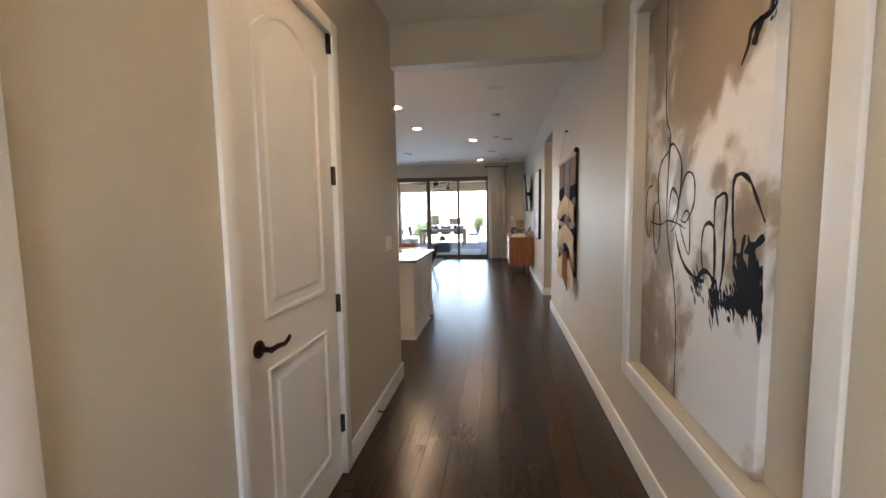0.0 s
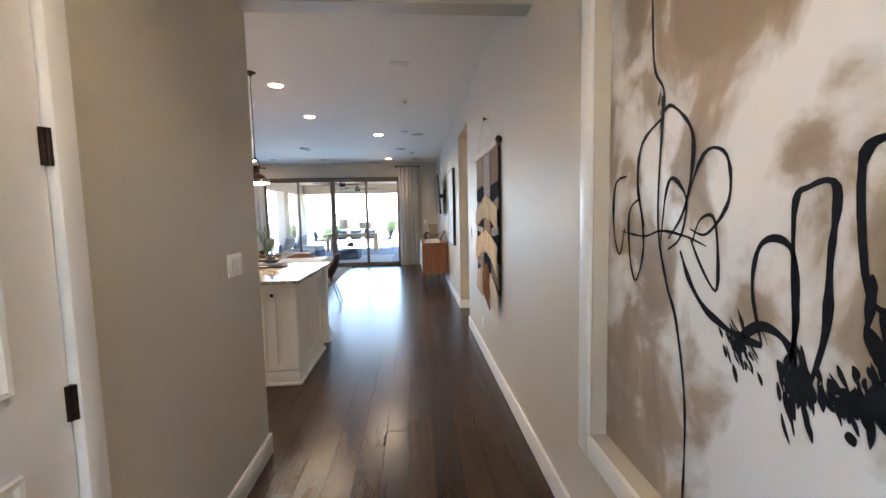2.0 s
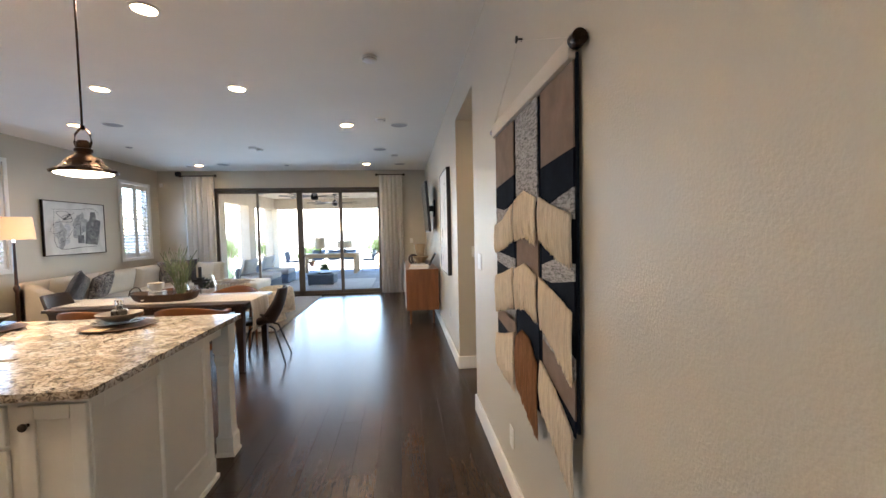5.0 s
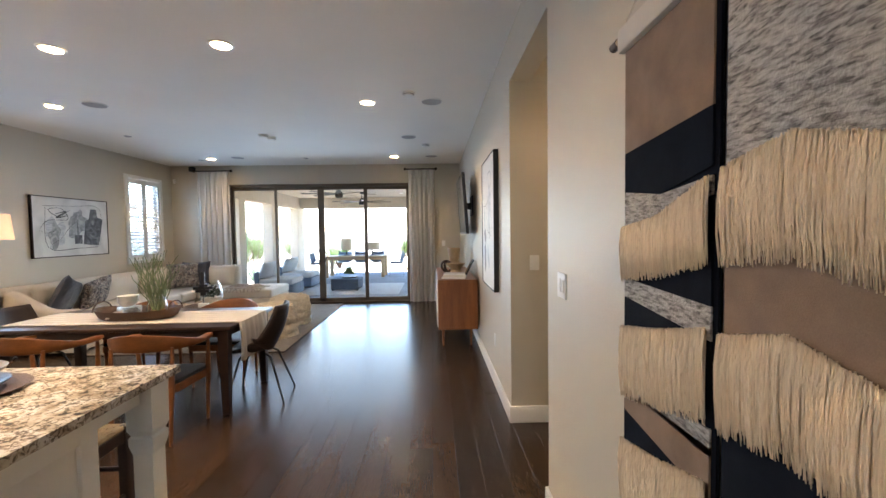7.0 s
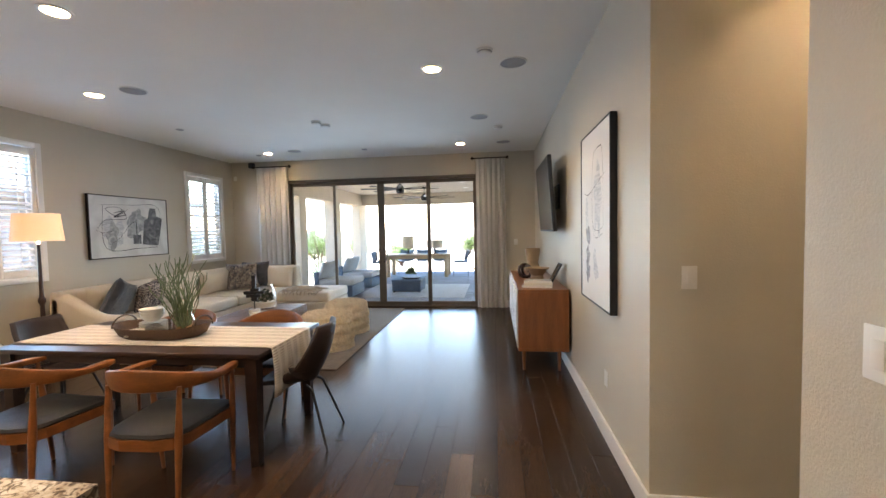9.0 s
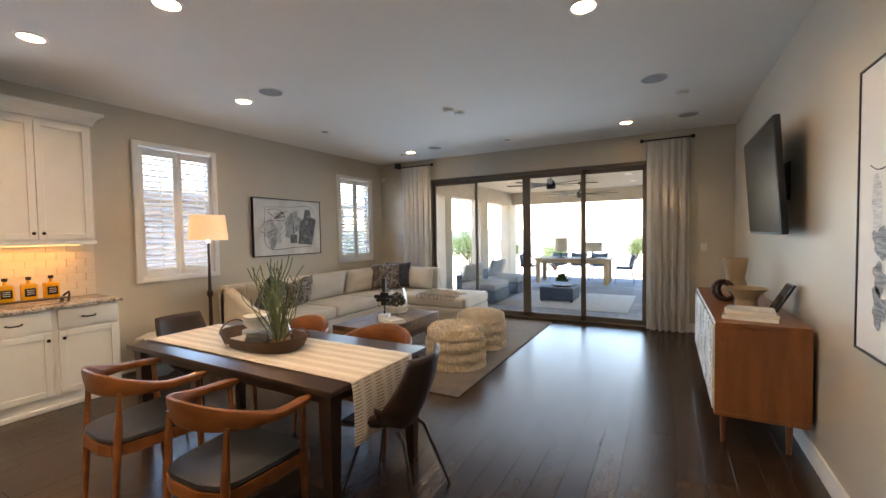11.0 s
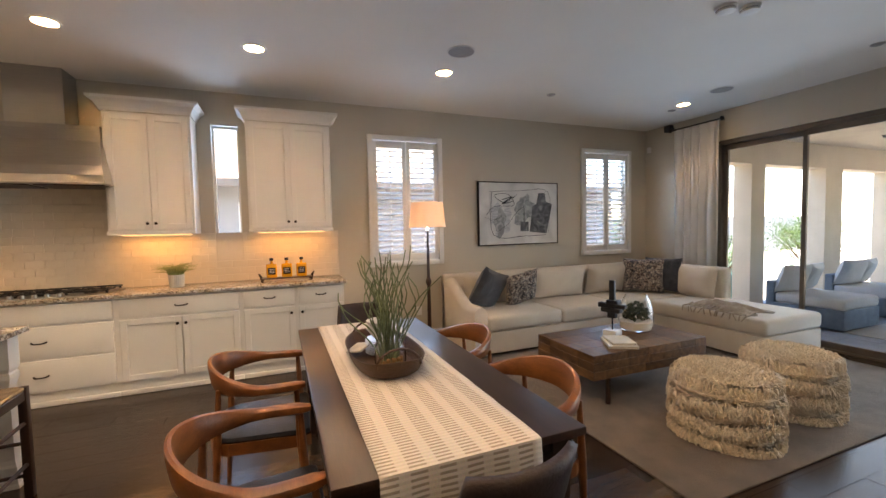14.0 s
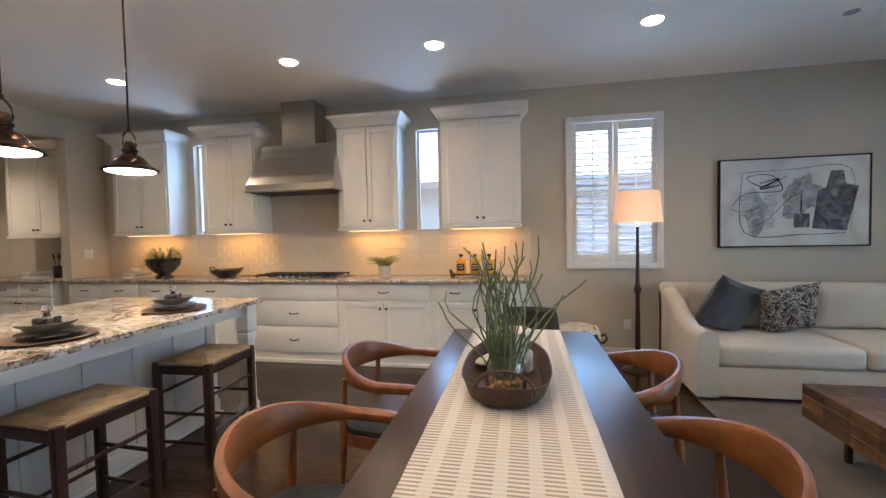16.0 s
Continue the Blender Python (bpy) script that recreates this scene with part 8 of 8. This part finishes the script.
bx("body", -0.37, 0.37, -0.37, 0.37, 0.03, 0.30, DARKWICKER, ot, 0.01)
bx("tabletop", -0.385, 0.385, -0.385, 0.385, 0.30, 0.325, WICKER, ot, 0.006)
for sx in (-1, 1):
    for sy in (-1, 1):
        bx("foot", sx * 0.33 - 0.02, sx * 0.33 + 0.02, sy * 0.33 - 0.02, sy * 0.33 + 0.02, 0, 0.03, BLACK, ot)
pl = thing("succulent_bowl", (-2.17, 15.42, PZ + 0.337), "dark bowl with a round green succulent", "plant")
bm = bmesh.new()
lathe(bm, [(0.20, 0), (0.24, 0.035), (0.245, 0.045), (0.22, 0.04), (0.001, 0.02)], 24)
part("bowl", bm, DARKPOT, pl, smooth=True)
bm = bmesh.new()
rnd = random.Random(77)
for i in range(90):
    a, b = rnd.uniform(0, 6.28), rnd.uniform(-0.3, 1.5)
    d = Vector((math.cos(a) * math.cos(b), math.sin(a) * math.cos(b), math.sin(b)))
    tube(bm, [Vector((0, 0, 0.15)) + d * 0.05, Vector((0, 0, 0.15)) + d * 0.145], 0.03, 5, 0.008)
part("leaves", bm, FERN, pl)

dt = thing("patio_dining_table", (-2.62, 19.0, PZ), "long pale wooden patio dining table", "outdoor table")
bx("tabletop", -1.1, 1.1, -0.48, 0.48, 0.71, 0.765, OAK, dt, 0.006)
for sx in (-1, 1):
    for sy in (-1, 1):
        bx("leg", sx * 1.0 - 0.06, sx * 1.0 + 0.06, sy * 0.4 - 0.06, sy * 0.4 + 0.06, 0, 0.71, OAK, dt, 0.006)
bx("apron", -0.94, 0.94, -0.42, -0.38, 0.62, 0.71, OAK, dt)
bx("apron", -0.94, 0.94, 0.38, 0.42, 0.62, 0.71, OAK, dt)


def wire_chair(x, y, rz):
    c = thing("wire_chair", pose(x, y, PZ, 0, 0, rz), "black metal and grey mesh patio chair", "outdoor chair", "patio dining chairs")
    bm = bmesh.new()
    n = 8
    rows = []
    for t in range(11):
        f = t / 10
        y_, z_ = (0.24 - 0.44 * f * 2, 0.45 - 0.02 * f) if f < 0.5 else (-0.20 - 0.10 * (f - 0.5) * 2, 0.44 + 0.40 * (f - 0.5) * 2)
        rows.append([bm.verts.new(((2 * i / n - 1) * 0.26, y_ + 0.10 * abs(2 * i / n - 1) ** 2 * (f > 0.5), z_ + 0.06 * abs(2 * i / n - 1) ** 3)) for i in range(n + 1)])
    for a, b in zip(rows, rows[1:]):
        for i in range(n):
            bm.faces.new((a[i], a[i + 1], b[i + 1], b[i]))
    sh = part("seat_shell", bm, WICKER, c, smooth=True)
    md = sh.modifiers.new("thickness", "SOLIDIFY")
    md.thickness = 0.012
    for sx in (-1, 1):
        bm = bmesh.new()
        tube(bm, [(sx * 0.2, 0.22, 0.45), (sx * 0.25, 0.27, 0.0), (sx * 0.25, -0.25, 0.0), (sx * 0.2, -0.2, 0.44)], 0.009, 6)
        part("sled_leg", bm, BLACK, c, smooth=True)


for x, y, rz in ((-3.25, 19.85, 180), (-2.62, 19.88, 184), (-2.0, 19.85, 176), (-1.15, 19.0, 92), (-4.05, 19.0, -90)):
    wire_chair(x, y, rz)


def lantern(x, y, h, w=0.19):
    c = thing("table_lantern", (x, y, PZ + 0.765), "dark lantern with a tan shade on the patio table", "lantern", "lanterns on the patio table")
    bm = bmesh.new()
    lathe(bm, [(0.10, 0), (0.10, 0.02), (0.03, 0.04), (0.02, 0.18), (0.03, 0.2)], 18)
    part("stem", bm, BLACK, c, smooth=True)
    bm = bmesh.new()
    lathe(bm, [(w, 0.2), (w, 0.2 + h), (w - 0.005, 0.2 + h), (w - 0.005, 0.2), (w, 0.2)], 24)
    part("shade", bm, STUCCO, c, smooth=True)


lantern(-3.0, 19.05, 0.42)
lantern(-2.05, 19.0, 0.27, 0.28)
bx_t = bx("patio_table_runner", -3.3, -1.7, 18.85, 19.12, PZ + 0.766, PZ + 0.772, BROWNLEATHER)
tagged(bx_t, "dark runner on the patio dining table", "table runner")


def fan(x, y):
    c = thing("ceiling_fan", (x, y, 0), "dark patio ceiling fan with eight thin blades, at rest", "ceiling fan", "patio fans")
    bm = bmesh.new()
    lathe(bm, [(0.07, 2.92), (0.065, 2.88), (0.02, 2.86)][::-1], 20)
    cyl(bm, (0, 0, 2.70), (0, 0, 2.87), 0.012, seg=10)
    part("downrod", bm, BLACK, c, smooth=True)
    bm = bmesh.new()
    lathe(bm, [(0.02, 2.49), (0.08, 2.495), (0.10, 2.52), (0.105, 2.60), (0.09, 2.65), (0.05, 2.69), (0.02, 2.72)], 26)
    part("motor", bm, BLACK, c, smooth=True)
    for k in range(8):
        a = radians(k * 45 + 12)
        bm = bmesh.new()
        box(bm, 0.10, 0.97, -0.05, 0.05, -0.004, 0.004, 0.002, 1)
        m_ = pose(0, 0, 2.60, 0, 0, math.degrees(a)) @ pose(0, 0, 0, 10, 0, 0)
        for v in bm.verts:
            v.co = m_ @ v.co
        part("blade", bm, BLACK, c)


fan(-2.33, 15.1)
fan(-2.2, 17.9)
for x, y in ((-3.6, 15.2), (-1.1, 15.2), (-3.6, 18.4), (-0.9, 18.4), (-0.9, 16.8)):
    d = thing("patio_downlight", (x, y, 2.92), "small round recessed patio light", "ceiling light", "patio downlights")
    bm = bmesh.new()
    lathe(bm, [(0.085, 0), (0.085, -0.006), (0.065, -0.004)], 20)
    part("trim_ring", bm, WHITE, d)
    bm = bmesh.new()
    lathe(bm, [(0.066, -0.003), (0.001, -0.003)], 18)
    part("lens", bm, CAN_GLOW, d)

# ---- yard boulders and plants ----
for x, y, s, seed in ((-0.7, 23.5, 0.62, 1), (0.5, 24.2, 0.5, 2)):
    bm = bmesh.new()
    bmesh.ops.create_icosphere(bm, subdivisions=4, radius=s)
    for v in bm.verts:
        v.co *= 1 + 0.22 * noise.noise(v.co * 2.2 + Vector((seed * 7, 0, 0))) + 0.05 * noise.noise(v.co * 8)
        v.co.z *= 0.75
    tagged(part("boulder", bm, STUCCO, smooth=True, at=Matrix.Translation((x, y, -0.22 + s * 0.45))), "rounded tan boulder on the yard gravel", "boulder", "yard boulders")



def agave(x, y, z, s, seed):
    rnd_ = random.Random(seed)
    c = thing("agave_plant", (x, y, z), "spiky grey-green agave plant", "plant", "yard agaves")
    bm = bmesh.new()
    for i in range(34):
        a = i * 2.399
        el = radians(20 + 60 * i / 34)
        ln = s * rnd_.uniform(0.8, 1.1)
        d = Vector((math.cos(a) * math.cos(el), math.sin(a) * math.cos(el), math.sin(el)))
        tube(bm, [d * 0.04, d * ln * 0.4, d * ln * 0.75 + Vector((0, 0, 0.02)), d * ln + Vector((0, 0, 0.06))], 0.05 * s, 6, 0.004, 0.35)
    part("leaves", bm, surf("agave_blue_green", (0.09, 0.15, 0.12), (0.16, 0.23, 0.19), 0.6, scale=5, fine=40, bump=0.03), c, smooth=True)


pt = thing("glazed_planter", (-6.2, 16.0, -0.2), "large teal glazed planter outside the patio", "planter")
bm = bmesh.new()
lathe(bm, [(0.28, 0), (0.40, 0.55), (0.43, 0.62), (0.38, 0.62), (0.36, 0.55), (0.001, 0.53)], 30)
part("pot", bm, surf("teal_glaze", (0.04, 0.14, 0.15), (0.08, 0.22, 0.22), 0.25, scale=4, fine=30, bump=0.02), pt, smooth=True)
agave(-6.2, 16.0, 0.36, 0.75, 3)
agave(-6.6, 19.6, -0.2, 0.8, 4)
agave(1.2, 24.5, -0.22, 0.9, 5)


def shrub(x, y, h, seed):
    rnd_ = random.Random(seed)
    c = thing("desert_shrub", (x, y, -0.22), "loose pale green desert shrub in the yard", "shrub", "yard shrubs")
    bm = bmesh.new()
    tips = []
    for i in range(16):
        a, el = rnd_.uniform(0, 6.28), rnd_.uniform(0.7, 1.4)
        d = Vector((math.cos(a) * math.cos(el), math.sin(a) * math.cos(el), math.sin(el)))
        p = d * h * rnd_.uniform(0.6, 1.0)
        q = p * 0.5 + Vector((rnd_.uniform(-0.1, 0.1), rnd_.uniform(-0.1, 0.1), 0))
        tube(bm, [(0, 0, 0), q, p], 0.03, 5, 0.008)
        tips += [q.lerp(p, f) for f in (0.2, 0.5, 0.8, 1.0)]
    part("stems", bm, STOOLWOOD, c)
    verts, faces = [], []
    for t in tips:
        for k in range(70):
            o = t + Vector((rnd_.gauss(0, 0.14), rnd_.gauss(0, 0.14), rnd_.gauss(0, 0.12))) * h * 0.7
            d = Vector((rnd_.uniform(-1, 1), rnd_.uniform(-1, 1), rnd_.uniform(-0.4, 1))).normalized() * 0.07
            s_ = d.cross(Vector((rnd_.uniform(-1, 1), 0.3, 0.5))).normalized() * 0.018
            b = len(verts)
            verts += [o, o + d * 0.5 + s_, o + d, o + d * 0.5 - s_]
            faces.append((b, b + 1, b + 2, b + 3))
    me = bpy.data.meshes.new("leaves")
    me.from_pydata([tuple(v) for v in verts], [], faces)
    me.materials.append(FERN)
    ob = new("leaves", me)
    ob.parent = c


for x, y, h, s in ((-4.6, 25, 1.3, 1), (-1.6, 30, 1.6, 2), (1.0, 27, 1.9, 3), (-8.5, 24, 1.8, 4), (-11, 18, 2.2, 5), (-8.0, 29, 1.5, 6), (-9.0, 20.5, 1.5, 9), (-11.5, 30, 2.4, 10)):
    shrub(x, y, h, s)

# ---- patio pavers ----
pv = bmesh.new()
box(pv, -0.298, 0.298, -0.198, 0.198, -0.03, 0.0, 0.006, 1)
bmesh.ops.recalc_face_normals(pv, faces=pv.faces)
paver_me = bpy.data.meshes.new("paver")
pv.to_mesh(paver_me)
pv.free()
paver_me.materials.append(PAVER)
SLAB = bpy.data.objects["patio_slab"]
for j in range(18):
    for i in range(16):
        x, y = -5.05 + i * 0.6 + (0.3 if j % 2 else 0.0), 13.56 + j * 0.4
        if x > 4.0:
            continue
        ob = new("paver", paver_me)
        ob.parent = SLAB
        ob.location = (x, y, PZ)

# ---- backsplash tiles ----
BS = structure(bx("backsplash", XL, XL + 0.004, YK + 0.125, 8.03, CT, 1.502, GROUT), "cream brick-set wall tiles above the worktop", "backsplash")
tile_meshes = {}


def tile(y0, y1, z0, z1):
    key = round(y1 - y0, 3), round(z1 - z0, 3)
    if key not in tile_meshes:
        b = bmesh.new()
        w, h = key
        ring = [[b.verts.new((x, y, z)) for y, z in ((k, k), (w - k, k), (w - k, h - k), (k, h - k))] for x, k in ((0.0, 0.001), (0.0045, 0.001), (0.006, 0.003))]
        for p, q in zip(ring, ring[1:]):
            for i in range(4):
                b.faces.new((p[i], p[(i + 1) % 4], q[(i + 1) % 4], q[i]))
        b.faces.new(ring[-1])
        bmesh.ops.recalc_face_normals(b, faces=b.faces)
        me = bpy.data.meshes.new("tile")
        b.to_mesh(me)
        b.free()
        me.materials.append(TILE)
        tile_meshes[key] = me
    ob = new("tile", tile_meshes[key])
    ob.parent = BS
    ob.location = (XL + 0.004, y0, z0)


TW, TH_ = 0.156, 0.078
rows = 7
for r in range(rows + 6):
    z0 = CT + r * TH_
    z1 = min(z0 + TH_, 1.502) if r < rows else z0 + TH_
    lo, hi = (YK + 0.125, 8.03) if r < rows else (4.76, 5.83)
    y = lo - (TW / 2 if r % 2 else 0)
    while y < hi - 0.005:
        a, b = max(y, lo), min(y + TW, hi)
        y += TW
        if b - a < 0.01:
            continue
        for s0, s1, sz0, sz1 in (SLIT_A, SLIT_B):
            if b > s0 and a < s1 and z1 > sz0:
                if a < s0 - 0.01:
                    b = s0
                elif b > s1 + 0.01:
                    a = s1
                else:
                    a = b
        if b - a > 0.01:
            tile(a, b, z0, z1)

# ---- floor planks ----
rnd = random.Random(2)
PW = 0.158


def plank_verts(x0, x1, y0, y1, dz):
    e, c = 0.0007, 0.0016
    out = []
    for x, y, z in ((x0 + e, y0 + e, -0.010), (x1 - e, y0 + e, -0.010), (x1 - e, y1 - e, -0.010), (x0 + e, y1 - e, -0.010),
                    (x0 + e, y0 + e, -0.0013), (x1 - e, y0 + e, -0.0013), (x1 - e, y1 - e, -0.0013), (x0 + e, y1 - e, -0.0013),
                    (x0 + c, y0 + c, dz), (x1 - c, y0 + c, dz), (x1 - c, y1 - c, dz), (x0 + c, y1 - c, dz)):
        out.append((x, y, z))
    return out


PLANK_FACES = [(0, 1, 5, 4), (1, 2, 6, 5), (2, 3, 7, 6), (3, 0, 4, 7), (4, 5, 9, 8), (5, 6, 10, 9), (6, 7, 11, 10), (7, 4, 8, 11), (8, 9, 10, 11)]
rest_v, rest_f, singles = [], [], 0
col = 0
x = XL - 0.02
while x < XR + 0.16:
    spans = [(-1.4, YB + 0.1)] if x + PW > XH - 0.2 else [(-0.3, YB + 0.1)]
    for lo, hi in spans:
        y = lo - rnd.uniform(0, 1.2)
        while y < hi:
            ln = rnd.choice((0.75, 1.05, 1.35, 1.65, 1.95))
            a, b = max(y, lo), min(y + ln, hi)
            y += ln
            if b - a < 0.02:
                continue
            vs = plank_verts(x, x + PW, a, b, rnd.uniform(-0.0008, 0.0004))
            near = x > -3.7 and b > 0.2 or x > -1.2
            if near and singles < 300:
                me = bpy.data.meshes.new("plank")
                cx, cy = x + PW / 2, (a + b) / 2
                me.from_pydata([(p[0] - cx, p[1] - cy, p[2]) for p in vs], [], PLANK_FACES)
                me.materials.append(PLANK)
                ob = new("plank", me)
                ob.location = (cx, cy, 0)
                ob.parent = FLOOR
                singles += 1
            else:
                base = len(rest_v)
                rest_v += vs
                rest_f += [tuple(base + i for i in f) for f in PLANK_FACES]
    x += PW
x = XR + 0.16 + (x - XR - 0.16)
while x < 2.6:
    base = len(rest_v)
    rest_v += plank_verts(x, min(x + PW, 2.6), OPEN[0] - 0.14, OPEN[1] + 0.14, 0)
    rest_f += [tuple(base + i for i in f) for f in PLANK_FACES]
    x += PW
me = bpy.data.meshes.new("further_planks")
me.from_pydata(rest_v, [], rest_f)
me.materials.append(PLANK)
ob = new("further_planks", me)
ob.parent = FLOOR
tagged(ob, kind="stuff")
